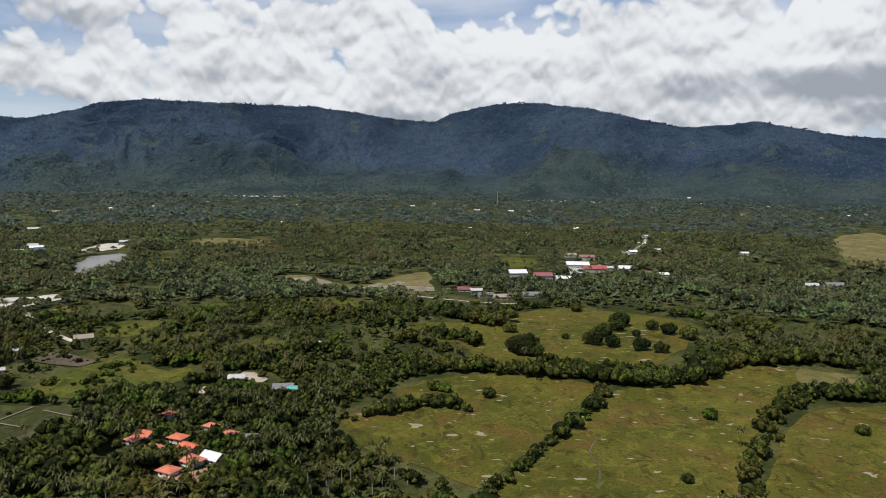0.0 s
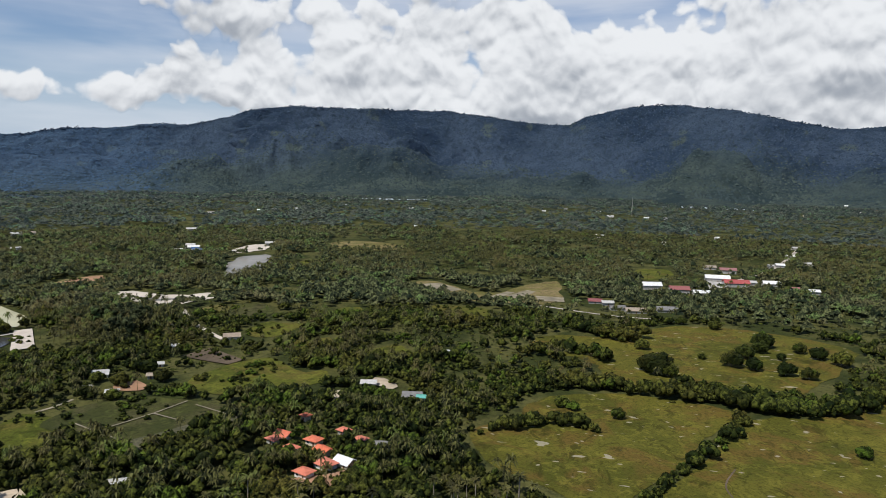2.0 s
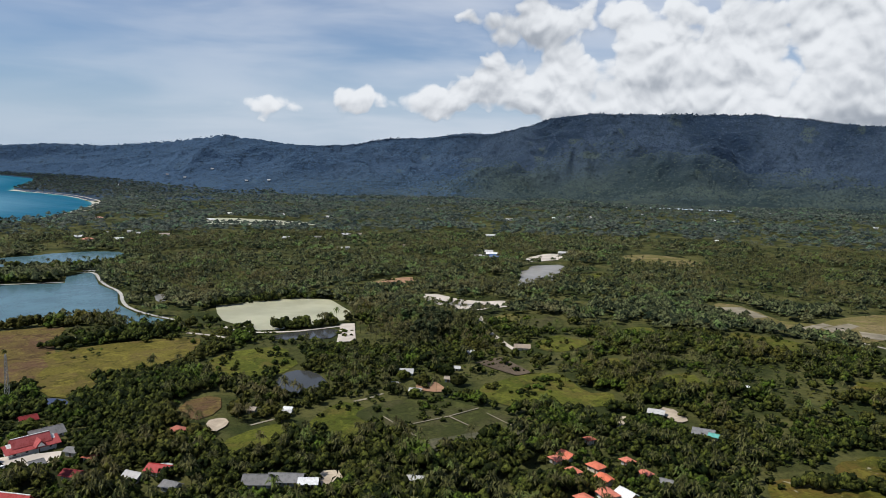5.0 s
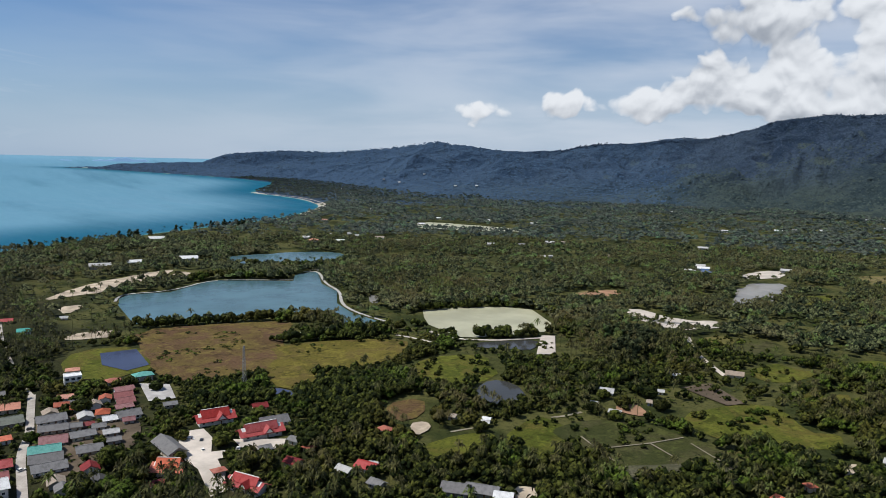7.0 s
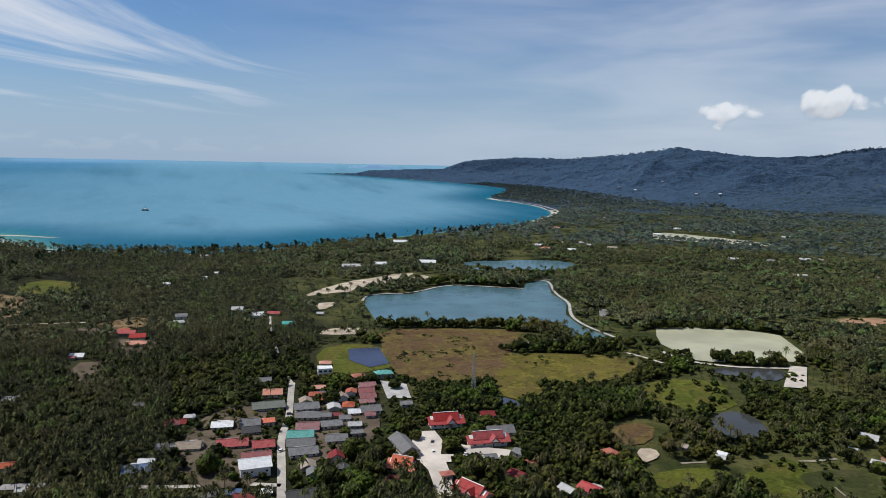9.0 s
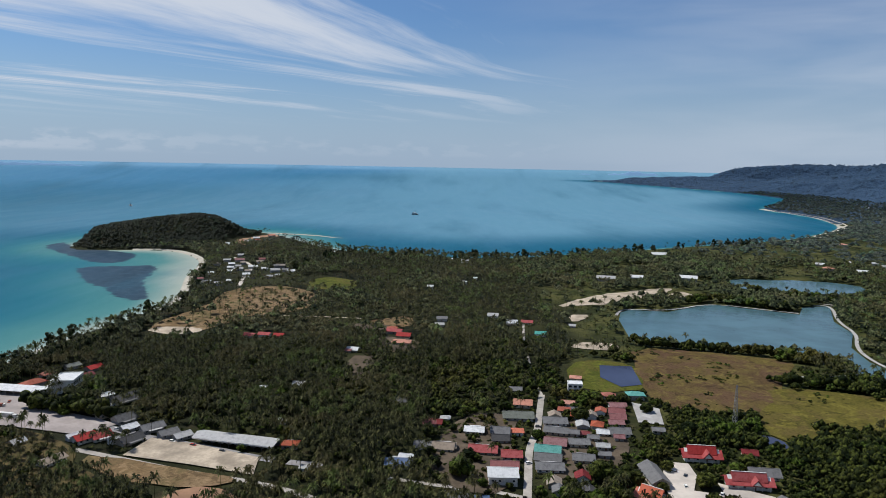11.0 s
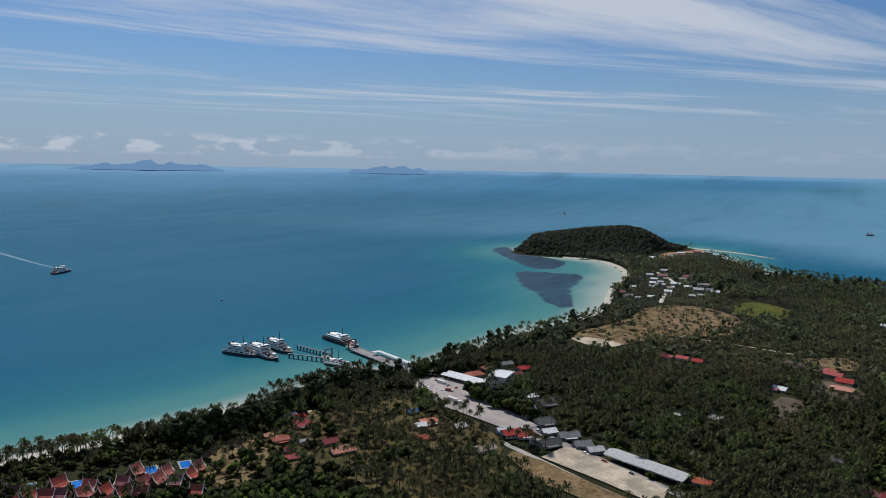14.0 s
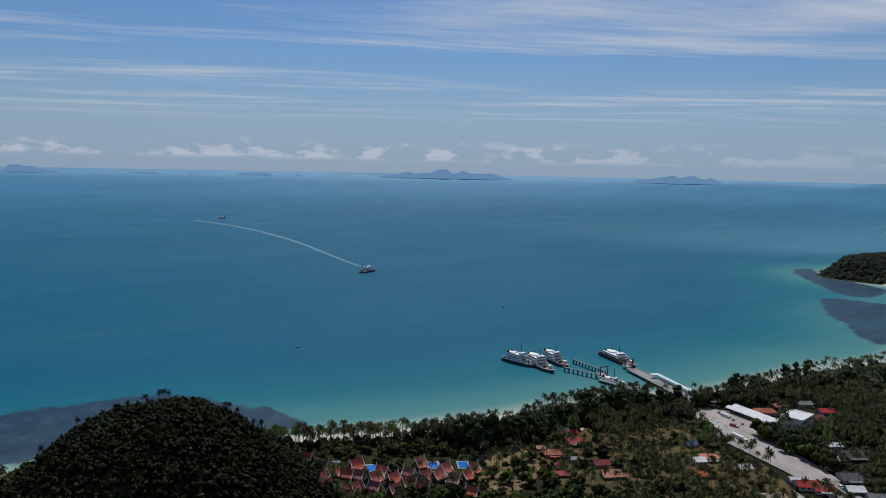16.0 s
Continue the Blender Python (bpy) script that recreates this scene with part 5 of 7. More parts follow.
house(-554, -261, 10.4, 7.3, -38, "white", "pier shops")
house(-525, -248, 8.3, 5.8, -38, "pale", "pier shops")
house(-511, -243, 9.7, 6.8, -38, "pale", "pier shops")
house(-466, -235, 14.1, 9.8, -38, "red", "pier shops")
house(-470, -226, 13.5, 9.5, -38, "red", "pier shops")
house(-468, -244, 7.6, 5.3, -38, "white", "pier shops")
house(-487, -214, 11.7, 8.2, -38, "white", "pier shops")
house(-504, -225, 15.8, 11.1, -38, "dark", "pier shops")
house(-465, -204, 17.1, 9.4, -38, "dark", "pier shops")
house(-463, -214, 7.4, 5.2, -38, "pale", "pier shops")
house(-487, -198, 16.6, 9.2, -38, "grey", "pier shops")
house(-477, -183, 13.3, 9.3, -38, "grey", "pier shops")
house(-473, -172, 12.1, 8.5, -38, "pale", "pier shops")
# garden houses
house(-631, -307, 14.4, 10.1, -25, "red", "garden houses")
house(-583, -334, 18.9, 10.4, -25, "rust", "garden houses")
house(-607, -301, 9.5, 6.7, -25, "maroon", "garden houses")
house(-452, -299, 13.0, 9.1, -25, "orange", "garden houses")
house(-439, -300, 11.2, 7.8, -25, "white", "garden houses")
house(-423, -283, 11.3, 7.9, -25, "rust", "garden houses")
house(-458, -275, 9.2, 6.5, -25, "pale", "garden houses")
house(-429, -237, 16.6, 9.1, -25, "tan", "garden houses")
house(-462, -322, 8.0, 5.6, -25, "blue", "garden houses")
house(-370, -317, 17.9, 9.9, -25, "salmon", "garden houses")
house(-400, -387, 9.0, 6.3, -25, "red", "garden houses")
house(-390, -374, 15.0, 10.5, -25, "red", "garden houses")
house(-398, -395, 9.6, 6.7, -25, "white", "garden houses")
house(-376, -334, 10.7, 7.5, -25, "maroon", "garden houses")
house(-360, -366, 13.3, 9.3, -25, "rust", "garden houses")
house(-341, -337, 9.3, 6.5, -25, "red", "garden houses")
house(-350, -348, 8.1, 5.7, -25, "maroon", "garden houses")
house(-366, -349, 7.3, 5.1, -25, "pale", "garden houses")
house(-360, -379, 6.0, 4.2, -25, "salmon", "garden houses")
house(-606, -335, 11.0, 7.7, -25, "rust", "garden houses")
house(-634, -328, 13.3, 9.3, -25, "olive", "garden houses")
# cove village houses
house(-1290, -398, 13.2, 7.3, 107, "tan", "cove village houses")
house(-1337, -394, 13.6, 7.5, 106, "pale", "cove village houses")
house(-1244, -361, 10.9, 7.6, 106, "white", "cove village houses")
house(-1088, -355, 9.7, 6.8, 108, "grey", "cove village houses")
house(-1081, -333, 11.1, 7.7, 107, "pale", "cove village houses")
house(-1181, -375, 8.9, 6.2, 108, "white", "cove village houses")
house(-1338, -371, 18.0, 9.9, 105, "rose", "cove village houses")
house(-1232, -344, 16.6, 9.1, 106, "pale", "cove village houses")
house(-1259, -326, 16.9, 9.3, 105, "white", "cove village houses")
house(-1279, -281, 15.3, 8.4, 102, "tan", "cove village houses")
house(-1222, -279, 17.9, 9.8, 103, "pale", "cove village houses")
house(-1171, -314, 11.9, 8.3, 105, "white", "cove village houses")
house(-1229, -262, 12.2, 8.6, 102, "grey", "cove village houses")
house(-1154, -273, 13.1, 7.3, 103, "pale", "cove village houses")
house(-1412, -389, 14.3, 7.8, 105, "pale", "cove village houses")
house(-1355, -333, 11.8, 8.3, 104, "rose", "cove village houses")

house(-1290, -372, 11.7, 7.3, 104, "white", "cove village houses")
house(-1260, -352, 10.1, 6.3, 104, "pale", "cove village houses")
house(-1325, -330, 12.5, 7.7, 104, "tan", "cove village houses")
house(-1205, -352, 10.9, 6.8, 104, "white", "cove village houses")
house(-1240, -300, 12.5, 7.7, 104, "white", "cove village houses")
house(-1275, -288, 9.4, 5.8, 104, "grey", "cove village houses")
house(-1215, -250, 13.3, 8.2, 104, "white", "cove village houses")
house(-1170, -262, 10.9, 6.8, 104, "pale", "cove village houses")
house(-1120, -372, 8.6, 5.3, 104, "rose", "cove village houses")
house(-1095, -352, 7.8, 4.8, 104, "pale", "cove village houses")
house(-1105, -322, 9.4, 5.8, 104, "white", "cove village houses")
house(-1305, -355, 9.4, 5.8, 104, "tan", "cove village houses")
house(-1150, -300, 10.1, 6.3, 104, "white", "cove village houses")
house(-1210, -322, 9.4, 5.8, 104, "tan", "cove village houses")
# sheds on the levelled ground under the cape
house(-1800, -418, 18, 9.9, 120, "salmon", "sheds under the cape")
house(-1735, -440, 16, 8.8, 120, "white", "sheds under the cape")
house(-1660, -440, 18, 9.9, 120, "pale", "sheds under the cape")
house(-1690, -425, 12, 6.6, 120, "rust", "sheds under the cape")
house(-1600, -470, 20, 11.0, 120, "white", "sheds under the cape")

# the packed small houses on both sides of the street
for block in ([(-548, 92), (-540, 135), (-504, 135), (-444, 105), (-430, 70)], [(-430, 72), (-425, 100), (-395, 92), (-392, 62)]):
    p = np.array(block, float)
    lo, hi = p.min(0), p.max(0)
    for gx in np.arange(lo[0], hi[0], 10.5):
        for gy in np.arange(lo[1], hi[1], 9.5):
            hx, hy = gx + dice.uniform(-1.2, 1.2), gy + dice.uniform(-1.2, 1.2)
            free = inside(np.array([hx]), np.array([hy]), p)[0] and all(math.hypot(hx - sx, hy - sy) > sr + 3.2 for sx, sy, sr in SITES)
            if free and all(away(np.array([hx]), np.array([hy]), ln)[0] > half + 4.2 for ln, half in LINES) and dice.random() < (0.9 if hy > 60 else 0.5):
                house(hx, hy, dice.uniform(8.0, 11.0), dice.uniform(6.5, 8.5), dice.choice((-10, -10, 80)),
                      dice.choice(("grey", "grey", "dark", "tan", "rose", "maroon", "olive", "pale", "tan", "grey", "rust", "dark")), "village houses")


def thai_roof(w, d, h, rise_):
    """A steep, slightly hollow roof with flared eaves."""
    sec = []
    for s in (-1, 1):
        side = [(s * (d / 2 + 1.2), h - 0.5), (s * d * 0.36, h + rise_ * 0.22), (s * d * 0.17, h + rise_ * 0.58), (0, h + rise_)]
        sec += side if s < 0 else side[:-1][::-1]
    under = [(x * 0.97, z - 0.3) for x, z in sec[::-1]]
    bm = prism(sec + under, -w / 2 - 0.9, w / 2 + 0.9)
    bmesh.ops.rotate(bm, verts=bm.verts[:], cent=(0, 0, 0), matrix=Matrix.Rotation(radians(90), 3, "Z"))
    return bm


def bargeboard(x, d, h, rise_):
    """One bent board along both edges of a gable."""
    top = [(-(d / 2 + 1.3), h - 0.35), (-d * 0.36, h + rise_ * 0.22 + 0.3), (-d * 0.17, h + rise_ * 0.58 + 0.35), (0, h + rise_ + 0.55),
           (d * 0.17, h + rise_ * 0.58 + 0.35), (d * 0.36, h + rise_ * 0.22 + 0.3), (d / 2 + 1.3, h - 0.35)]
    bm = prism(top + [(p_ * 0.97, q_ - 0.7) for p_, q_ in top[::-1]], -x - 0.24, -x + 0.24)
    bmesh.ops.rotate(bm, verts=bm.verts[:], cent=(0, 0, 0), matrix=Matrix.Rotation(radians(90), 3, "Z"))
    return bm


def thai_villa(x, y, turn, size=1.0, roof="red"):
    w, d, h, up_ = 8.5 * size, 7.0 * size, 3.4, 5.2 * size
    ob = thing("villa", pose(x, y, LAND, 0, 0, turn), "resort villa with a steep brick-red roof and pale gable boards", "villa", "resort villas")
    SITES.append((x, y, 5.2 * size))
    part("wall", walls(w, d, h, up_ * 0.75), M["door"], ob)
    part("roof", thai_roof(w, d, h, up_), M["roof_" + roof], ob)
    for s in (-1, 1):
        part("gable_board", bargeboard(s * (w / 2 + 0.95), d, h, up_), M["trim"], ob, "pale gable board")
        part("finial", rod(bmesh.new(), (s * (w / 2 + 0.95), 0, h + up_), (s * (w / 2 + 1.4), 0, h + up_ + 2.0), 0.22, 0.06), M["trim"], ob, "pale pointed finial")
    part("porch_roof", boxes((0, d / 2 + 1.4, 2.9, w * 0.6, 3.0, 0.2)), M["roof_" + roof], ob)
    openings(ob, w, d, h, h, 2)
    return ob


for i, (x, y) in enumerate(((-204, -450), (-195, -436), (-186, -427), (-208, -432), (-198, -415), (-209, -419), (-216, -411), (-195, -402), (-228, -421), (-221, -406), (-212, -391), (-229, -397), (-238, -403),
                            (-238, -389), (-230, -374), (-252, -391), (-266, -400), (-258, -381), (-250, -370), (-266, -378), (-276, -384), (-271, -366), (-282, -367), (-292, -373), (-270, -345), (-243, -378), (-205, -393),
                            (-222, -385), (-186, -412))):
    thai_villa(x, y, (12 if i % 3 else 118) + dice.uniform(-9, 9), dice.uniform(0.78, 1.0), "rose" if i % 6 == 3 else "brick")


def pool(x, y, w, d, turn, water):
    ob = thing("swimming_pool", pose(x, y, LAND + 0.3, 0, 0, turn), "rectangular blue swimming pool with a pale paved rim", "swimming pool")
    SITES.append((x, y, max(w, d) * 0.75))
    part("rim", boxes((0, d / 2 + 0.5, 0.1, w + 2, 1.0, 0.3), (0, -d / 2 - 0.5, 0.1, w + 2, 1.0, 0.3), (w / 2 + 0.5, 0, 0.1, 1.0, d, 0.3), (-w / 2 - 0.5, 0, 0.1, 1.0, d, 0.3)), M["concrete"], ob)
    part("water", boxes((0, 0, 0.0, w, d, 0.3)), M[water], ob)


for x, y, turn in ((-197, -462, 60), (-219, -436, 60), (-238, -417, 60), (-277, -399, 60), (-295, -388, 60)):
    pool(x, y, 11, 6.5, turn, "pool_blue")
pool(-527, 161, 12, 7, -7, "pool")


def temple_hall(x, y, w, d, turn, roof, label):
    """A hall with two stacked roofs, cross gable and white gable ends."""
    ob = thing("temple_hall", pose(x, y, LAND, 0, 0, turn), label, "temple hall")
    SITES.append((x, y, max(w, d) * 0.55))
    part("wall", walls(w * 0.92, d * 0.8, 4.2, d * 0.28), M["wall_white"], ob)
    part("lower_roof", gable(w, d, 3.6, d * 0.26, 1.0, 0.3), M["roof_" + roof], ob)
    part("upper_roof", gable(w * 0.72, d * 0.62, 5.4, d * 0.34, 0.6, 0.3), M["roof_" + roof], ob)
    g = gable(d * 0.9, d * 0.5, 4.6, d * 0.28, 0.4, 0.3)
    bmesh.ops.rotate(g, verts=g.verts[:], cent=(0, 0, 0), matrix=Matrix.Rotation(radians(90), 3, "Z"))
    bmesh.ops.translate(g, verts=g.verts[:], vec=(w * 0.12, -d * 0.28, 0))
    part("cross_gable", g, M["roof_" + roof], ob)
    part("gable_wall", prism([(w * 0.12 - d * 0.2, 4.4), (w * 0.12 + d * 0.2, 4.4), (w * 0.12, 4.6 + d * 0.2)], -d * 0.74, -d * 0.71), M["trim"], ob)
    part("ridge_cap", boxes((0, 0, 5.4 + d * 0.34 + 0.35, w * 0.74, 0.5, 0.3)), M["trim"], ob)
    for i in range(6):
        part("column", rod(bmesh.new(), ((i - 2.5) * w / 6, -d * 0.5, 0), ((i - 2.5) * w / 6, -d * 0.5, 3.6), 0.25), M["trim"], ob)
    openings(ob, w * 0.92, d * 0.8, 4.2, 3.6, 2)
    return ob


temple_hall(-452, 174, 24, 12, 83, "red", "temple hall with a stacked crimson tiled roof")
temple_hall(-412, 188, 27, 11, 83, "red", "broad temple hall with stacked crimson roofs")
temple_hall(-390, 124, 17, 11, 50, "orange", "temple hall with an orange tiled roof")
temple_hall(-346, 150, 22, 9, 25, "red", "long temple hall with a dark red roof")
house(-420, 134, 30, 11, 5, "grey", "temple buildings", 4.0, "gable")
house(-574, 164, 15, 9, 83, "teal", "village houses", 4.0, "hip")


def block(name, x, y, w, d, h, turn, label, floors=2, mat="wall_white"):
    """A flat-roofed building with storeys, bands and a row of windows on each."""
    ob = thing(name, pose(x, y, LAND, 0, 0, turn), label, "building")
    SITES.append((x, y, max(w, d) * 0.6))
    part("wall", boxes((0, 0, h / 2, w, d, h)), M[mat], ob)
    part("parapet", boxes((0, d / 2, h + 0.3, w + 0.4, 0.4, 0.9), (0, -d / 2, h + 0.3, w + 0.4, 0.4, 0.9), (w / 2, 0, h + 0.3, 0.4, d, 0.9), (-w / 2, 0, h + 0.3, 0.4, d, 0.9)), M["trim"], ob)
    part("roof", boxes((0, 0, h + 0.12, w - 0.5, d - 0.5, 0.2)), M["roof_white"], ob)
    fh = h / floors
    for f in range(floors):
        part("floor_band", boxes((0, 0, f * fh + fh - 0.2, w + 0.3, d + 0.3, 0.25)), M["trim"], ob)
        n = max(2, int(w // 3.5))
        for i in range(n):
            for s in (-1, 1):
                part("window", boxes(((i + 0.5) / n * w - w / 2, s * (d / 2 + 0.04), f * fh + fh * 0.5, w / n * 0.6, 0.12, fh * 0.5)), M["glass"], ob)
    return ob


block("villa_block", -594, 118, 12, 10, 6.5, 83, "white two-storey house with a flat roof")
house(-623, 124, 10, 8, 83, "salmon")
house(-414, 41, 19, 14, 83, "white", "village houses", 6.2, "gable")
# the ferry terminal
T = block("terminal_building", -574, -301, 24, 17, 10.5, 8, "white two-storey ferry terminal with a flat metal roof")
part("colonnade", boxes((-9, -12, 4.2, 26, 7, 0.3), *[(-21 + i * 3.4, -15.2, 2.1, 0.4, 0.4, 4.2) for i in range(8)]), M["trim"], T, "white colonnade porch")
shed = thing("waiting_shed", pose(-562, -333, LAND, 0, 0, 82), "long white double-ridged waiting shed", "shed")
SITES.append((-562, -333, 22))
for s in (-1, 1):
    g = gable(44, 7.5, 4.4, 1.3, 0.4)
    bmesh.ops.translate(g, verts=g.verts[:], vec=(0, s * 4, 0))
    part("roof", g, M["roof_white"], shed)
for i in range(7):
    for s in (-1, 0, 1):
        part("post", boxes((-20 + i * 6.6, s * 7.2, 2.2, 0.3, 0.3, 4.4)), M["wall_grey"], shed)
part("counter_wall", boxes((0, 5.5, 1.6, 40, 0.3, 3.2)), M["wall_white"], shed)
market = thing("long_shed", pose(-464, -132, LAND, 0, 0, 76), "long shed with a pale blue-grey metal roof beside the road", "shed")
SITES.append((-464, -132, 12)), SITES.append((-470, -154, 12)), SITES.append((-459, -112, 12))
part("roof", gable(58, 13, 4.6, 1.5, 0.8), M["roof_pale"], market)
part("eave_board", boxes((0, -7.4, 4.2, 58, 0.15, 0.8)), M["trim"], market, "white eave board")
part("back_wall", boxes((0, 5.8, 2.2, 56, 0.25, 4.4)), M["roof_blue"], market, "blue back wall")
for i in range(10):
    part("post", boxes((-27 + i * 6, -6.2, 2.3, 0.25, 0.25, 4.6)), M["steel"], market)
for i in range(9):
    part("stall", boxes((-24 + i * 6, 0, 0.6, 3.6, 2.2, 1.2)), M["wall_grey"], market)


# ---- vehicles ----
def vehicle(x, y, turn, length, width, height, colour, label, category, cab=True):
    ob = thing(category.replace(" ", "_"), pose(x, y, LAND + 0.35, 0, 0, turn), label, category, "vehicles in the car park")
    if cab:
        part("cargo_box", boxes((-length * 0.12, 0, height * 0.58, length * 0.74, width, height * 0.74), bevel=0.06), M[colour], ob)
        part("cab", boxes((length * 0.38, 0, height * 0.45, length * 0.2, width * 0.95, height * 0.62), bevel=0.12), M["wall_white"], ob)
        part("windscreen", boxes((length * 0.485, 0, height * 0.56, 0.06, width * 0.8, height * 0.24)), M["glass"], ob)
    else:
        part("body", prism([(-length / 2, 0.35), (length / 2, 0.35), (length / 2, 0.8), (length * 0.28, 0.95), (-length / 2, 0.95)], -width / 2, width / 2), M[colour], ob)
        part("cabin", prism([(-length * 0.46, 0.95), (length * 0.26, 0.95), (length * 0.1, height), (-length * 0.36, height)], -width * 0.44, width * 0.44), M["glass"], ob)
        part("car_roof", boxes((-length * 0.13, 0, height + 0.03, length * 0.46, width * 0.86, 0.06)), M[colour], ob)
    part("chassis", boxes((0, 0, 0.55, length * 0.9, width * 0.7, 0.2)), M["steel"], ob)
    wr = 0.5 if cab else 0.32
    for u in (-0.33, 0.35):
        for s in (-1, 1):
            part("wheel", rod(bmesh.new(), (u * length, s * width * 0.5, wr), (u * length, s * width * 0.36, wr), wr, sides=10), M["rubber"], ob)
    return ob


vehicle(-507, -310, 78, 15, 2.6, 3.8, "wall_white", "white box trailer lorry on the paving", "lorry")
vehicle(-544, -347, 80, 10, 2.5, 3.4, "wall_white", "white lorry near the waiting shed", "lorry")
vehicle(-529, -329, 100, 7, 2.4, 3.0, "roof_rust", "brown lorry in the car park", "lorry")
for x, y, turn, colour in ((-526, -349, 40, "trim"), (-525, -342, 20, "trim"), (-525, -334, 60, "trim"), (-541, -338, 10, "steel"), (-539, -328, 15, "roof_rust"), (-548, -355, 75, "steel"),
                           (-520, -345, 80, "wall_white"), (-466, -176, 70, "trim"), (-460, -160, 70, "roof_red"), (-451, -138, 70, "steel"), (-486, -222, 60, "wall_white")):
    vehicle(x, y, turn, 4.6, 1.8, 1.55, colour, "small car parked on the paving", "car", False)
for x, y, colour in ((-440, 60, "trim"), (-505, 75, "steel"), (-430, 150, "trim"), (-425, 155, "steel"), (-400, 168, "wall_white"), (-410, 150, "trim")):
    vehicle(x, y, dice.uniform(60, 180), 4.6, 1.8, 1.55, colour, "car parked by the village street" if y < 100 else "car parked in the temple yard", "car", False)


# ---- ferries and pier ----
def ferry(x, y, turn, length=48, deck="ship_deck", decks=2, side_paint="ship_white", label="white car ferry moored at the pier"):
    """A double-deck car ferry: hull, open car deck, cabins, bridge, funnels, mast and bow ramp."""
    ob = thing("ferry", pose(x, y, 0, 0, 0, turn), label, "ferry", "ferries")
    L, B = length, length * 0.27
    bm = bmesh.new()
    plan = [(-L / 2, -B * 0.46), (L * 0.28, -B / 2), (L * 0.42, -B * 0.38), (L / 2, -B * 0.2), (L / 2, B * 0.2), (L * 0.42, B * 0.38), (L * 0.28, B / 2), (-L / 2, B * 0.46)]
    lo = [bm.verts.new((px_ * 0.95, py_ * 0.85, -1.0)) for px_, py_ in plan]
    hi = [bm.verts.new((px_, py_, 2.6)) for px_, py_ in plan]
    bm.faces.new(lo[::-1]), bm.faces.new(hi)
    for i in range(8):
        bm.faces.new((lo[i], lo[(i + 1) % 8], hi[(i + 1) % 8], hi[i]))
    part("hull", bm, M["ship_hull"], ob)
    part("car_deck", boxes((-L * 0.02, 0, 3.06, L * 0.88, B * 0.74, 0.12)), M[deck], ob)
    for s in (-1, 1):
        side = part("bulwark", boxes((-L * 0.05, s * B * 0.45, 3.9, L * 0.82, 0.5, 2.2), bevel=0.1), M[side_paint], ob, "plated side wall")
        # nothing is cut out: dark plates stand for the shade inside openings
        for i in range(5):
            part("side_opening", boxes((-L * 0.36 + i * L * 0.15, s * (B * 0.45 + 0.27), 4.1, L * 0.09, 0.06, 1.0)), M["ship_hull"], side, "dark plate standing for a side opening")
    for i in range(4):
        part("lorry_load", boxes((L * (0.14 + 0.07 * i), (i % 2 - 0.5) * B * 0.36, 4.3, L * 0.1, 2.4, 2.6), bevel=0.1), M[("ship_red", "wall_grey", "ship_hull", "trim")[i]], ob, "vehicle on the open deck")
    z = 5.2
    for i in range(decks):
        ln, bw = L * (0.46 - 0.10 * i), B * (0.90 - 0.14 * i)
        cabin = part("cabin_deck", boxes((-L * 0.10, 0, z + 1.2, ln, bw, 2.3), bevel=0.15), M["ship_white"], ob)
        for s in (-1, 1):
            part("window_band", boxes((-L * 0.10, s * (bw / 2 + 0.02), z + 1.4, ln * 0.9, 0.08, 0.8)), M["glass"], cabin)
        part("deck_plate", boxes((-L * 0.10, 0, z - 0.05, ln + 6.5, bw + 0.8, 0.2)), M["ship_deck"], ob)
        for s in (-1, 1):
            part("railing", boxes((-L * 0.10, s * (bw / 2 + 0.35), z + 0.55, ln + 6.3, 0.08, 0.9)), M["ship_white"], ob)
        z += 2.7
    bridge = part("bridge", boxes((L * 0.08, 0, z + 0.9, L * 0.10, B * 0.6, 2.0), bevel=0.2), M["ship_white"], ob)
    part("window_band", boxes((L * 0.133, 0, z + 1.1, 0.06, B * 0.52, 0.8)), M["glass"], bridge)
    for s in (-1, 1):
        part("funnel", boxes((-L * 0.30, s * B * 0.26, z + 0.6, 2.2, 1.4, 3.0), bevel=0.2), M["ship_hull"], ob, "dark funnel")
    part("mast", rod(rod(bmesh.new(), (L * 0.05, 0, z), (L * 0.05, 0, z + 11), 0.5, 0.2), (L * 0.05, -2, z + 6), (L * 0.05, 2, z + 6), 0.1), M["steel"], ob)
    part("bow_ramp", boxes((L / 2 + 1.2, 0, 3.6, 4.5, B * 0.36, 0.35)), M["ship_deck"], ob)
    part("awning", boxes((-L * 0.22, 0, z + 0.4, L * 0.22, B * 0.6, 0.15)), M["trim"], ob)
    return ob


ferry(-512, -577, 100, 44)
ferry(-522, -557, 78, 52, decks=2, label="large white car ferry moored beside another")
ferry(-548, -560, 80, 46, "ship_red", label="white and dark car ferry at the outer berth")
ferry(-614, -528, 76, 58, "ship_red", 1, "ship_red", "brown-decked vehicle ferry at the pier head")
ferry(-541, -470, 88, 34, "ship_deck", 0, "ship_white", "low landing craft tied up beside the pier")
under = ferry(-702, -1252, 205, 46, label="white car ferry under way with a trailing wake")
wk = rounded([(-722, -1291), (-745, -1464), (-820, -1889), (-839, -2351), (-781, -2694)], False)
wd = np.linspace(3, 22, len(wk))[:, None]
dn = np.gradient(wk, axis=0)
wn = np.stack([-dn[:, 1], dn[:, 0]], -1) / np.hypot(dn[:, 0], dn[:, 1])[:, None]
wi = np.arange(len(wk) - 1)
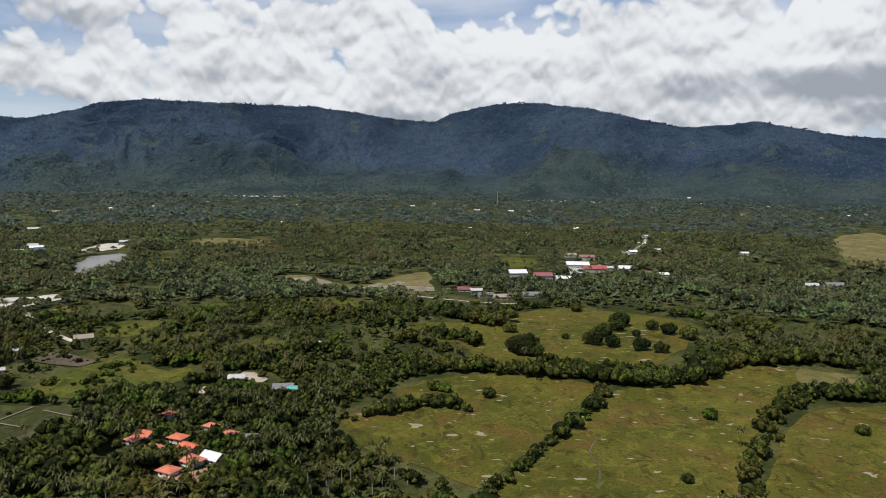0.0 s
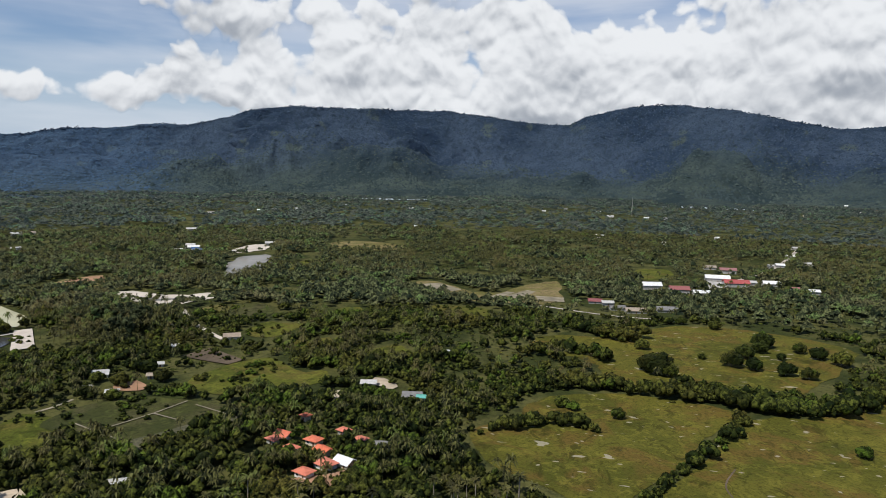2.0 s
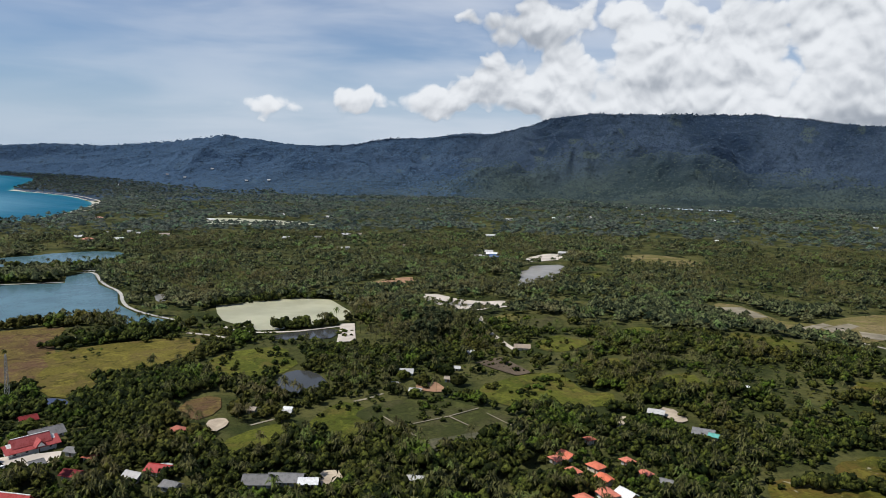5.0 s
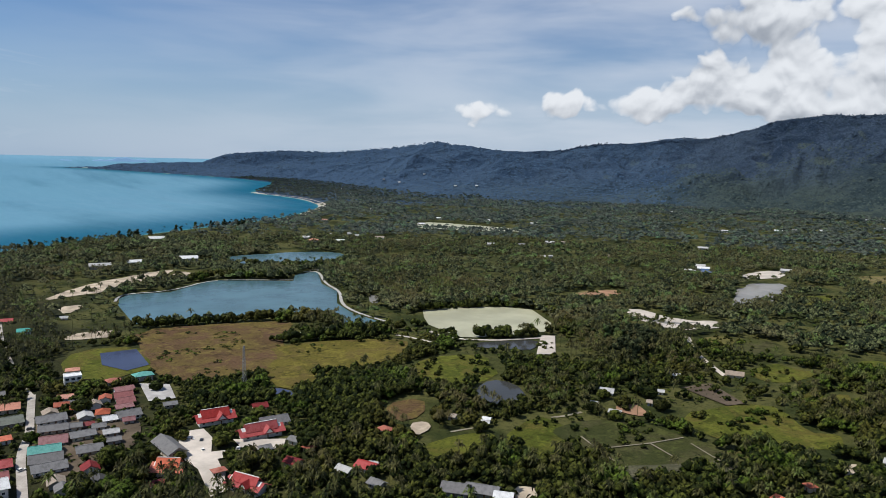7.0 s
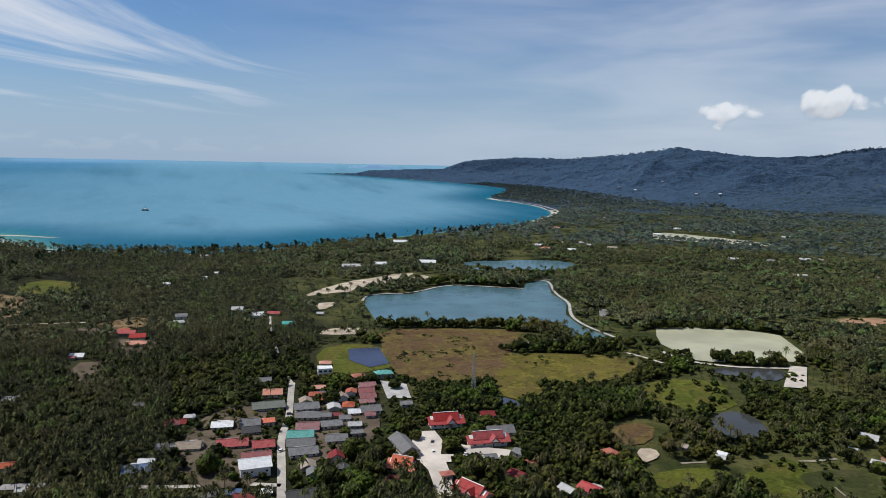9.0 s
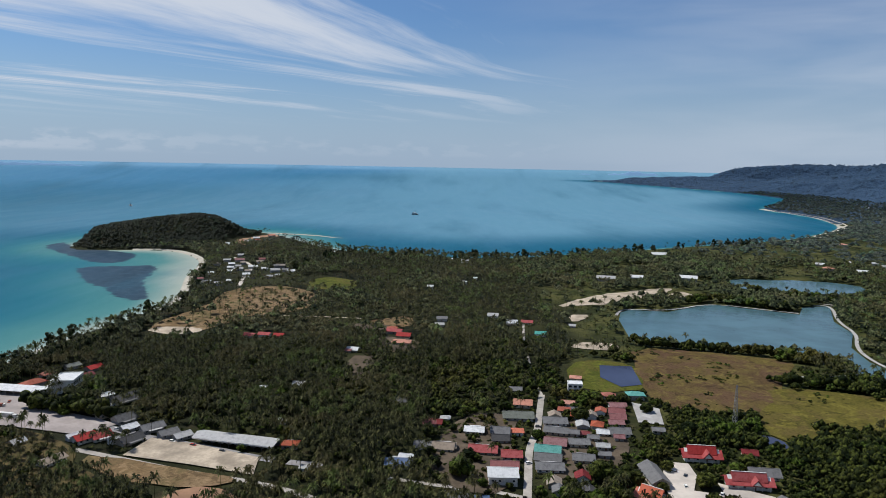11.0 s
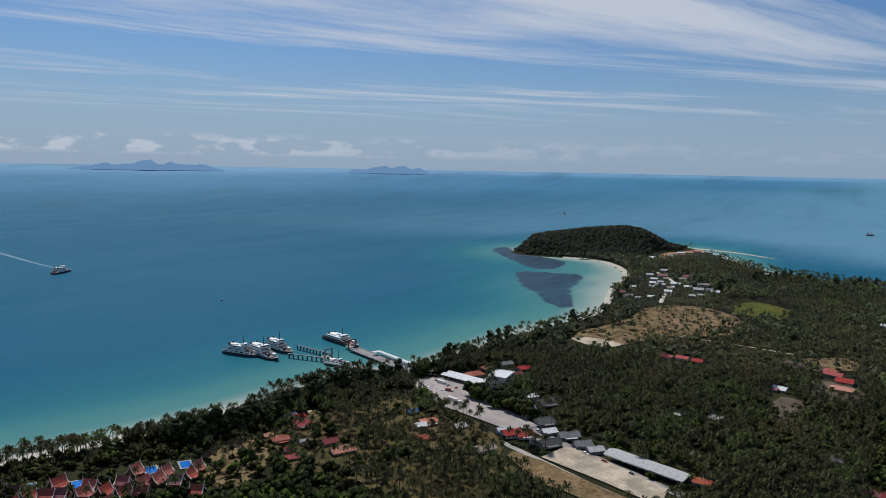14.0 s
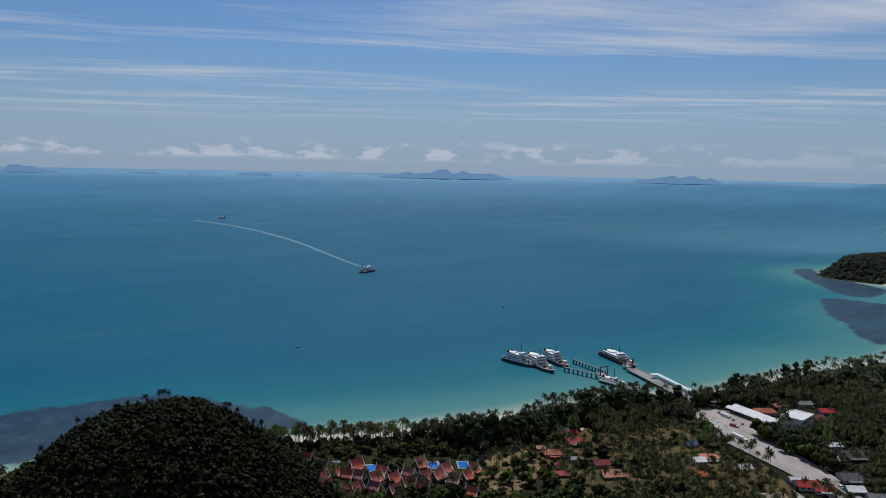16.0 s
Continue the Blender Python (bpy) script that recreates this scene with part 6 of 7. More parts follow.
wake = new("wake", bulk("wake", np.hstack([np.vstack([wk + wn * wd / 2, wk - wn * wd / 2]), np.full((2 * len(wk), 1), 0.06)]), np.stack([wi, wi + len(wk), wi + len(wk) + 1, wi + 1], -1), M["foam"]))
tagged(wake, "pale trail of foam behind the ferry", "wake", "", "structure")
for x, y, turn, ln in ((-2280, -690, 20, 30), (-2700, -90, 60, 26), (-2860, -1220, 30, 36), (-900, -2750, 10, 30), (-700, -830, 70, 5), (-335, -760, 30, 4)):
    if ln > 20:
        ferry(x, y, turn, ln, decks=1, label="small ship far out on the sea")
    else:
        boat = thing("fishing_boat", pose(x, y, 0.2, 0, 0, turn), "small dark fishing boat on the water", "boat")
        part("hull", prism([(-ln / 2, 1.0), (ln * 0.2, -0.3), (ln / 2, 1.2), (-ln * 0.3, -0.3)][:3], -1.0, 1.0), M["ship_hull"], boat)
        part("cabin", boxes((-ln * 0.1, 0, 1.4, ln * 0.3, 1.6, 1.3), bevel=0.1), M["ship_white"], boat)

pier = thing("pier", pose(0, 0, 0), "long concrete vehicle pier on piles", "pier")
pa, pb = Vector((-558, -386, 0)), Vector((-592, -486, 0))
pd = (pb - pa).normalized()
pn = Vector((-pd.y, pd.x, 0))
along = math.degrees(math.atan2(pd.y, pd.x))
mid = (pa + pb) / 2


def on_pier(bm, where):
    bmesh.ops.rotate(bm, verts=bm.verts[:], cent=(0, 0, 0), matrix=Matrix.Rotation(radians(along), 3, "Z"))
    bmesh.ops.translate(bm, verts=bm.verts[:], vec=where)
    return bm


plen = (pb - pa).length
part("deck", on_pier(boxes((0, 0, 2.4, plen + 14, 13, 0.7), bevel=0.05), mid), M["asphalt"], pier)
for s in (-1, 1):
    part("kerb", on_pier(boxes((0, s * 6.2, 2.95, plen + 14, 0.5, 0.5)), mid), M["concrete"], pier)
for i in range(12):
    for s in (-5, 0, 5):
        p = pa + pd * (i * plen / 11) + pn * s
        part("pile", rod(bmesh.new(), (p.x, p.y, -4), (p.x, p.y, 2.1), 0.45), M["steel"], pier)
walkway = thing("covered_walkway", pose(0, 0, 0), "walkway along the pier under a white roof", "walkway")
off = pn * -8.9  # on the side away from the moorings
w0, w1 = pa + off - pd * 14, pa + off + pd * 74
wl, wm = (w1 - w0).length, (w0 + w1) / 2
part("roof", on_pier(boxes((0, 0, 6.2, wl, 4.6, 0.35), bevel=0.1), wm), M["roof_white"], walkway)
part("end_roof", on_pier(boxes((wl / 2 + 2.4, 3.0, 6.25, 5, 10, 0.35), bevel=0.1), wm), M["roof_white"], walkway)
part("deck", on_pier(boxes((0, 0, 2.5, wl, 4.0, 0.4)), wm), M["concrete"], walkway)
for i in range(14):
    p = w0 + pd * (i * wl / 13)
    part("post", boxes((p.x, p.y, 4.3, 0.25, 0.25, 3.6)), M["wall_white"], walkway)
for i in range(10):
    p = w0 + pd * (i * wl / 9)
    part("pile", rod(bmesh.new(), (p.x, p.y, -4), (p.x, p.y, 2.4), 0.35), M["steel"], walkway)


def gantry(x, y, turn):
    ob = thing("ramp_gantry", pose(x, y, 2.7, 0, 0, turn), "dark steel gantry holding a loading ramp", "gantry", "ramp gantries")
    part("post", boxes((0, -4.5, 4.5, 0.9, 0.9, 9)), M["steel"], ob)
    part("post", boxes((0, 4.5, 4.5, 0.9, 0.9, 9)), M["steel"], ob)
    part("crossbeam", boxes((0, 0, 9.2, 1.0, 10.2, 1.0)), M["steel"], ob)
    part("ramp", boxes((5, 0, 0.2, 10, 7, 0.4)), M["ship_deck"], ob)


gantry(-595, -496, along)
gantry(-549, -489, along + 8)
jetty = thing("jetty", pose(0, 0, 0), "narrow concrete jetty with pale walls beside the pier", "jetty")
bm = boxes((0, 0, 2.0, 62, 9, 0.8))
bmesh.ops.rotate(bm, verts=bm.verts[:], cent=(0, 0, 0), matrix=Matrix.Rotation(radians(96), 3, "Z"))
bmesh.ops.translate(bm, verts=bm.verts[:], vec=(-541, -452, 0))
part("deck", bm, M["concrete"], jetty)
for s in (-1, 1):
    bm = boxes((-4, s * 4.3, 2.9, 50, 0.6, 1.4))
    bmesh.ops.rotate(bm, verts=bm.verts[:], cent=(0, 0, 0), matrix=Matrix.Rotation(radians(96), 3, "Z"))
    bmesh.ops.translate(bm, verts=bm.verts[:], vec=(-541, -452, 0))
    part("parapet", bm, M["trim"], jetty, "white parapet")
SITES.extend([(-555, -400, 14), (-543, -430, 10), (-540, -396, 13), (-526, -402, 11)])
for a, b, n in (((-563, -546), (-558, -495), 11), ((-532, -528), (-541, -492), 8)):
    row = thing("mooring_dolphins", pose(0, 0, 0), "row of dark mooring piles with a catwalk", "mooring")
    va, vb = Vector((*a, 0)), Vector((*b, 0))
    for i in range(n):
        p = va.lerp(vb, i / (n - 1))
        part("pile", rod(bmesh.new(), (p.x, p.y, -4), (p.x, p.y, 4.2), 0.75), M["steel"], row)
    cb = boxes((0, 0, 4.4, (vb - va).length + 3, 2.6, 0.5))
    bmesh.ops.rotate(cb, verts=cb.verts[:], cent=(0, 0, 0), matrix=Matrix.Rotation(math.atan2(vb.y - va.y, vb.x - va.x), 3, "Z"))
    bmesh.ops.translate(cb, verts=cb.verts[:], vec=(va + vb) / 2)
    part("catwalk", cb, M["steel"], row)


def lattice_mast(x, y, h, label):
    ob = thing("radio_mast", pose(x, y, LAND), label, "mast")
    for sx, sy in ((-1, -1), (-1, 1), (1, -1), (1, 1)):
        part("leg", rod(bmesh.new(), (sx * 1.4, sy * 1.4, 0), (sx * 0.4, sy * 0.4, h), 0.16, sides=4), M["wall_grey"], ob)
    for i in range(8):
        t0, t1 = i / 8, (i + 1) / 8
        w0_, w1_ = 1.4 - t0, 1.4 - t1
        bm = bmesh.new()
        for s in (-1, 1):
            rod(bm, (-w0_, s * w0_, t0 * h), (w1_, s * w1_, t1 * h), 0.09, sides=4)
            rod(bm, (s * w0_, -w0_, t0 * h), (s * w1_, w1_, t1 * h), 0.09, sides=4)
        part("brace", bm, M["wall_grey"], ob)


lattice_mast(-506, 218, 34, "slender grey lattice radio mast among trees")
lattice_mast(115, 2350, 60, "tall lattice radio mast over the woods")


# ---- far islands on the horizon ----
def island(az0, az1, peak, seed, name="island"):
    """A low ridge standing on the horizon."""
    n = 60
    a = np.linspace(az0, az1, n)
    env = np.sin(np.linspace(0, np.pi, n)) ** 0.55
    h = peak * env * (0.25 + 1.1 * ripple(a * 40, a * 0 + seed * 9.0, 30, seed, 4))
    rows = []
    for t, g in ((-1.0, 0.0), (-0.4, 0.72), (0.0, 1.0), (0.5, 0.6), (1.0, 0.0)):
        r = 21500 + 700 * t
        rows.append(np.stack([-np.sin(np.radians(a)) * r, np.cos(np.radians(a)) * r, h * g * (0.9 + 0.2 * ripple(a * 90, a * 0, 20, seed + 3)) - 6], -1))
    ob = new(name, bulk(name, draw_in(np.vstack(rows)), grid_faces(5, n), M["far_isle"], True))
    tagged(ob, "hazy blue island far out on the horizon", "island", "islands on the horizon", "structure")


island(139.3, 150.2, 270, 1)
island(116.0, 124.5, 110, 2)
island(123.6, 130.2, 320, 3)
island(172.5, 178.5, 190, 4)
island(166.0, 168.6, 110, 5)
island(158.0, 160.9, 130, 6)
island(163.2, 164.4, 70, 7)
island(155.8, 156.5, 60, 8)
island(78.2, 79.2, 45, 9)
# not an island: a bump of the far headland, built the same way
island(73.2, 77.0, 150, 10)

SITES.extend([(-1098, 478, 22), (-1085, 520, 22), (-1072, 560, 22), (-1080, 600, 24), (-1095, 650, 24)])  # cleared so that the second lake shows from the camera

# ---- trees ----
rng = np.random.default_rng(11)


def ico(sub=0):
    bm = bmesh.new()
    bmesh.ops.create_icosphere(bm, subdivisions=sub + 1, radius=1)
    v = np.array([p.co for p in bm.verts])
    f = np.array([[q.index for q in face.verts] for face in bm.faces])
    bm.free()
    return v, f


ICO = ico(0)
OCT = (np.array([(1, 0, 0), (-1, 0, 0), (0, 1, 0), (0, -1, 0), (0, 0, 1), (0, 0, -1)], float),
       np.array([(0, 2, 4), (2, 1, 4), (1, 3, 4), (3, 0, 4), (2, 0, 5), (1, 2, 5), (3, 1, 5), (0, 3, 5)]))

TENT = (OCT[0][:5], OCT[1][:4])  # the upper half alone, for far slopes


def joined(pieces):
    vs, fs, n = [], [], 0
    for v, f in pieces:
        vs.append(v)
        fs.append(f + n)
        n += len(v)
    return np.vstack(vs), np.vstack(fs)


def lump(shape, size, at, rough):
    v = shape[0] * (1 + rough * (rng.random((len(shape[0]), 1)) - 0.5)) * np.array(size)
    a = rng.random() * 6.28
    c, s = np.cos(a), np.sin(a)
    return v @ np.array([[c, s, 0], [-s, c, 0], [0, 0, 1]]) + at, shape[1]


def tufts(n, size, lobes):
    """Small bent leaf sprays standing out of the lobes of a crown."""
    pieces = []
    for _ in range(n):
        (cx, cy, cz), (rx, ry, rz) = lobes[rng.integers(len(lobes))]
        d = rng.normal(size=3)
        d[2] = abs(d[2]) * 0.9 - 0.15
        d /= np.linalg.norm(d)
        p = np.array([cx, cy, cz]) + d * np.array([rx, ry, rz]) * rng.uniform(0.85, 1.12)
        t = np.cross(d, rng.normal(size=3))
        t /= np.linalg.norm(t)
        b = np.cross(d, t)
        s = size * rng.uniform(0.6, 1.35)
        pieces.append((np.array([p - t * s, p + b * s * 0.6 + d * s * 0.35, p + t * s, p - b * s * 0.6 + d * s * 0.15]), np.array([(0, 1, 2), (0, 2, 3)])))
    return joined(pieces)


def crown(lobe_count, shape, tuft_count, tuft_size, rough=0.5, spread=0.62, flat=0.75):
    """A crown of radius one, its foot at zero, made of lobes with sprays."""
    lobes, pieces = [], []
    for i in range(lobe_count):
        a, q = i * 2.4 + rng.random(), np.sqrt((i + 0.3) / lobe_count)
        r = rng.uniform(0.36, 0.56)
        at = (np.cos(a) * q * spread, np.sin(a) * q * spread, 0.62 + (1 - q) * 0.62 * flat + rng.uniform(-0.18, 0.18))
        size = (r, r, r * rng.uniform(0.7, 1.0))
        lobes.append((at, size))
        pieces.append(lump(shape, size, at, rough))
    if tuft_count:
        pieces.append(tufts(tuft_count, tuft_size, lobes))
    return joined(pieces)


def bole(h, r0, r1, lean=0.0, sides=4):
    a = np.arange(sides) / sides * 6.283
    ring = np.stack([np.cos(a), np.sin(a)], -1)
    lo = np.hstack([ring * r0, np.zeros((sides, 1))])
    hi = np.hstack([ring * r1 + (lean, 0), np.full((sides, 1), h)])
    i = np.arange(sides)
    j = (i + 1) % sides
    return np.vstack([lo, hi]), np.vstack([np.stack([i, j, j + sides], -1), np.stack([i, j + sides, i + sides], -1)])


def fronds(n, length, segments, width, h, lean=0.0):
    """Drooping palm fronds round the top of a trunk."""
    pieces = []
    for i in range(n):
        a = i / n * 6.283 * 2.0 + rng.uniform(-0.3, 0.3)
        up_ = rng.uniform(-0.15, 1.45)
        d, side = np.array([np.cos(a), np.sin(a), 0]), np.array([-np.sin(a), np.cos(a), 0])
        ln = length * rng.uniform(0.8, 1.15)
        rows = []
        for s in range(segments + 1):
            u = s / segments
            p = np.array([lean, 0, h]) + d * ln * u * (0.98 - 0.26 * max(up_, 0)) + np.array([0, 0, 1]) * ln * (up_ * 0.95 * u - (0.38 + 0.38 * up_) * u * u)
            w = width * (0.35 + 1.5 * u * (1 - u) * 2) * (1 - 0.72 * u)
            droop = np.array([0, 0, -0.45 * w])
            rows += [p + side * w + droop, p, p - side * w + droop]
        f = []
        for s in range(segments):
            k = 3 * s
            f += [(k, k + 1, k + 4), (k, k + 4, k + 3), (k + 1, k + 2, k + 5), (k + 1, k + 5, k + 4)]
        pieces.append((np.array(rows), np.array(f)))
    return joined(pieces)


def flat_fronds(n, length, h, width=0.16):
    """Fronds for palms further off: two bent leaves each, in two whorls, the upper one upright."""
    pieces = []
    for i in range(n):
        a = i * 2.4 + rng.uniform(-0.3, 0.3)
        d, side = np.array([np.cos(a), np.sin(a), 0]), np.array([-np.sin(a), np.cos(a), 0]) * 0.7
        ln, up_ = length * rng.uniform(0.8, 1.2), 0.05 + 0.85 * (i / n) + rng.uniform(-0.15, 0.15)
        m_ = np.array([0, 0, h + ln * up_ * 0.8]) + d * ln * (0.55 - 0.2 * up_)
        tip = [*(d[:2] * ln * (1 - 0.45 * up_)), h - ln * (0.42 - 0.9 * up_)]
        pieces.append((np.array([[0, 0, h], m_ + side * ln * width, m_ - side * ln * width, tip]), np.array([(0, 2, 1), (1, 2, 3)])))
    return joined(pieces)


def forest(name, templates, x, y, z, size, tall, material, label, category, eye=None, smooth=False):
    """Many plants in one mesh: templates turned, sized and set down at the given places."""
    vs, fs, n = [], [], 0
    pick = rng.integers(len(templates), size=len(x))
    turn = rng.random(len(x)) * 6.283
    for k_, (tv, tf) in enumerate(templates):
        w = np.where(pick == k_)[0]
        if not len(w):
            continue
        c, s = np.cos(turn[w])[:, None], np.sin(turn[w])[:, None]
        v = np.stack([(tv[:, 0] * c - tv[:, 1] * s) * size[w, None] + x[w, None], (tv[:, 0] * s + tv[:, 1] * c) * size[w, None] + y[w, None],
                      tv[:, 2] * tall[w, None] + z[w, None]], -1)
        vs.append(v.reshape(-1, 3))
        fs.append((tf[None] + (np.arange(len(w)) * len(tv))[:, None, None] + n).reshape(-1, 3))
        n += v.shape[0] * v.shape[1]
    vs = np.vstack(vs)
    ob = new(name, bulk(name, draw_in(vs) if eye is None else draw_in(vs, eye(vs)), np.vstack(fs), material, smooth))
    return tagged(ob, label, category, "", "stuff")


CLEAR = [(p, p.min(0), p.max(0), hard) for p, hard in OPEN]


def growable(x, y, margin=0.0):
    ok = np.ones(len(x), bool)
    jx, jy = x + rng.normal(size=len(x)) * 3.5, y + rng.normal(size=len(x)) * 3.5  # trees straggle over soft edges
    for p, lo, hi, hard in CLEAR:
        w = np.where((x > lo[0] - 9) & (x < hi[0] + 9) & (y > lo[1] - 9) & (y < hi[1] + 9) & ok)[0]
        ok[w[inside(x[w], y[w], p) if hard else inside(jx[w], jy[w], p)]] = False
    for p, half in LINES:
        lo, hi = p.min(0) - half, p.max(0) + half
        w = np.where((x > lo[0]) & (x < hi[0]) & (y > lo[1]) & (y < hi[1]) & ok)[0]
        ok[w[away(x[w], y[w], p) < (half if half < 5 else half * 1.9 * ripple(x[w], y[w], 24, 13, 2))]] = False
    for sx, sy, sr in SITES:
        ok &= (np.abs(x - sx) > sr) | (np.abs(y - sy) > sr) | ((x - sx) ** 2 + (y - sy) ** 2 > sr * sr)
    return ok


def scatter(r0, r1, gap, az0=-37.0, az1=181.0):
    n = int(2 * r1 / gap)
    i, j = np.meshgrid(np.arange(n), np.arange(n))
    x = (i.ravel() - n / 2 + rng.random(n * n) * 0.9) * gap
    y = (j.ravel() - n / 2 + rng.random(n * n) * 0.9) * gap
    r, az = np.hypot(x, y), np.degrees(np.arctan2(-x, y))
    az = np.where(az < -100, az + 360, az)
    w = (r > r0) & (r < r1) & (az > az0) & (az < az1)
    x, y = x[w], y[w]
    sd = shore_distance(x, y)
    w = sd > 6
    x, y, sd = x[w], y[w], sd[w]
    w = growable(x, y)
    return x[w], y[w], sd[w]


THIN.append(np.array([(-778, -328), (-776, -255), (-722, -235), (-715, -300)], float))
THIN.append(np.array([(-312, -396), (-343, -402), (-346, -371), (-322, -341), (-304, -311), (-285, -325), (-300, -360)], float))
GROVE = rounded([(-771, -318), (-830, -322), (-905, -302), (-1046, -303), (-1082, -264), (-1077, -221), (-1029, -178), (-944, -158), (-884, -187), (-862, -235), (-786, -255), (-766, -290)])


def palm_share(x, y):
    """How many of the trees at a place are coconut palms."""
    p = 0.18 + 0.0 * x
    p = np.where((x < -330) & (y < 140), 0.84, p)
    p = np.where((x < -150) & (x > -345) & (y < -330), 0.45, p)
    p = np.where((x < -420) & (y > 520) & (y < 800), 0.45, p)
    p = np.where((x < -620) & (y < 380) & (y > 140), 0.55, p)
    p = np.where((x < -380) & (x > -520) & (y > 500) & (y < 640), 0.75, p)
    p = np.where((x > -300) & (y > 940), 0.62, p)
    p = np.where((x <= -300) & (y > 800), 0.42, p)
    p = np.where((x > -1150) & (x < -330) & (y > -60) & (y < 130) & (np.abs(y - 60 - (x + 400) * -0.05) < 45) & (x > -600), 0.45, p)
    p = np.where((x > -660) & (x < -395) & (y > -5) & (y < 155), 0.12, p)
    p = np.where(rise(x, y) > 5, 0.05, p)
    return np.clip(p + 0.9 * (ripple(x, y, 160, 41, 3) - 0.5), 0, 1)


def density(x, y):
    """Thinner growth in patches."""
    thin = ripple(x, y, 90, 51, 3)
    d = step(thin, 0.33, 0.56) * 0.84 + 0.14
    g = inside(x, y, GROVE)
    d = np.where((x < -300) & (y < 140), np.maximum(d, 0.95), d)
    airy = (x < -300) & (x > -500) & (y < -170)
    d = np.where(airy, 0.50 + 0.45 * step(ripple(x, y, 34, 57, 2), 0.36, 0.58), d)
    d = np.where((x < -150) & (x > -350) & (y < -330), 1.0, d)
    street_side = inside(x, y, np.array([(-548, 88), (-545, 150), (-500, 150), (-400, 110), (-395, 58)], float))
    d = np.where(street_side, 0.35, d)
    resort = inside(x, y, np.array([(-180, -475), (-300, -428), (-315, -365), (-262, -330), (-215, -360), (-180, -405)], float))
    d = np.where(resort, 0.3, d)
    for p in THIN:
        d = np.where(inside(x, y, p), 0.30, d)
    return np.where(g, 0.28, np.where(rise(x, y) > 1.2, 1.0, d))


BROAD_NEAR = [crown(7, OCT, 16, 0.22, 0.6, 0.62) for _ in range(12)]
BROAD_MID = [crown(6, TENT, 5, 0.28, 0.6, 0.6) for _ in range(8)]
BROAD_FAR = [crown(3, TENT, 0, 0.4, 0.8, 0.5) for _ in range(6)]
PALM_NEAR = [joined([bole(1.0, 0.014, 0.009, 0.0, 3), flat_fronds(26, 0.40, 0.95, 0.15)]) for _ in range(6)]
PALM_MID = [joined([bole(1.0, 0.011, 0.008, 0.0, 3), flat_fronds(13, 0.38, 0.94, 0.20)]) for _ in range(5)]
PALM_FAR = [flat_fronds(7, 0.38, 0.92, 0.24) for _ in range(4)]
PINE = [joined([bole(0.5, 0.05, 0.03, 0, 3)] + [lump(ICO, (0.20 - 0.08 * t, 0.20 - 0.08 * t, 0.13), (rng.uniform(-0.15, 0.15), rng.uniform(-0.15, 0.15), 0.30 + 0.60 * t), 0.8)
                                               for t in np.linspace(0, 1, 7)] + [tufts(26, 0.06, [((0, 0, 0.40), (0.3, 0.3, 0.2)), ((0, 0, 0.6), (0.28, 0.28, 0.2)), ((0, 0, 0.8), (0.2, 0.2, 0.18))])]) for _ in range(4)]

rank = {}
for ring, (r0, r1, gap) in {"near": (270, 760, 6.1), "mid": (760, 1650, 8.8), "far": (1650, 3350, 14.0)}.items():
    x, y, sd = scatter(r0, r1, gap)
    w = rng.random(len(x)) < density(x, y)
    x, y, sd = x[w], y[w], sd[w]
    palm = rng.random(len(x)) < palm_share(x, y)
    z = ground_height(x, y, sd) - 0.2
    low = np.clip(0.45 + 1.1 * ripple(x, y, 55, 61, 2), 0.5, 1.3)  # scrub and tall wood
    if ring == "near":  # garden trees stay low beside houses
        room = np.min([np.hypot(x - sx, y - sy) - sr for sx, sy, sr in SITES if math.hypot(sx, sy) < 800], axis=0)
        low = low * np.clip(0.5 + room / 26, 0.5, 1)
    size = gap * rng.uniform(0.50, 0.98, len(x)) * np.where(ring == "near", low, 1.0) * np.where(rise(x, y) > 4, 0.72, 1.0)
    rank[ring] = (x, y, z, sd, palm, size)

# the stand nearest to the viewpoint is built tree by tree
x, y, z, sd, palm, size = rank["near"]
dist = np.hypot(x, y)
single = np.zeros(len(x), bool)
palm = palm & (rise(x, y) <= 4)
place = np.where(rise(x, y) > 4, 1e6, dist)  # the near hill stays one wood
single[np.where(~palm)[0][np.argsort(place[~palm])[:280]]] = True
single[np.where(palm)[0][np.argsort(place[palm])[:280]]] = True


def mesh_part(name, data, material, parent):
    ob = new(name, bulk(name, data[0], data[1], material))
    ob.parent = parent
    return ob


def broadleaf_tree():
    ob = thing("broadleaf_tree", pose(0, 0, 0), "leafy tropical tree with a dense uneven green crown", "tree", "broadleaf trees")
    limbs = [bole(0.75, 0.07, 0.04, 0, 6)]
    for i in range(4):
        v, f = bole(0.5, 0.035, 0.015, 0.28, 4)
        a = i * 1.57 + 0.4
        rot = np.array([[np.cos(a), np.sin(a), 0], [-np.sin(a), np.cos(a), 0], [0, 0, 1]])
        limbs.append((v @ rot + (0, 0, 0.5), f))
    mesh_part("trunk", joined(limbs), M["bark"], ob)
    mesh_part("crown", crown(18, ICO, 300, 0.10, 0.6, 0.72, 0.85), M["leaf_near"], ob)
    return ob


def coconut_palm():
    ob = thing("coconut_palm", pose(0, 0, 0), "tall coconut palm with drooping green fronds", "palm tree", "coconut palms")
    mesh_part("trunk", bole(1.0, 0.03, 0.018, 0.04, 6), M["palm_bark"], ob)
    mesh_part("crown", fronds(24, 0.35, 4, 0.056, 0.99, 0.04), M["palm_leaf_near"], ob)
    return ob


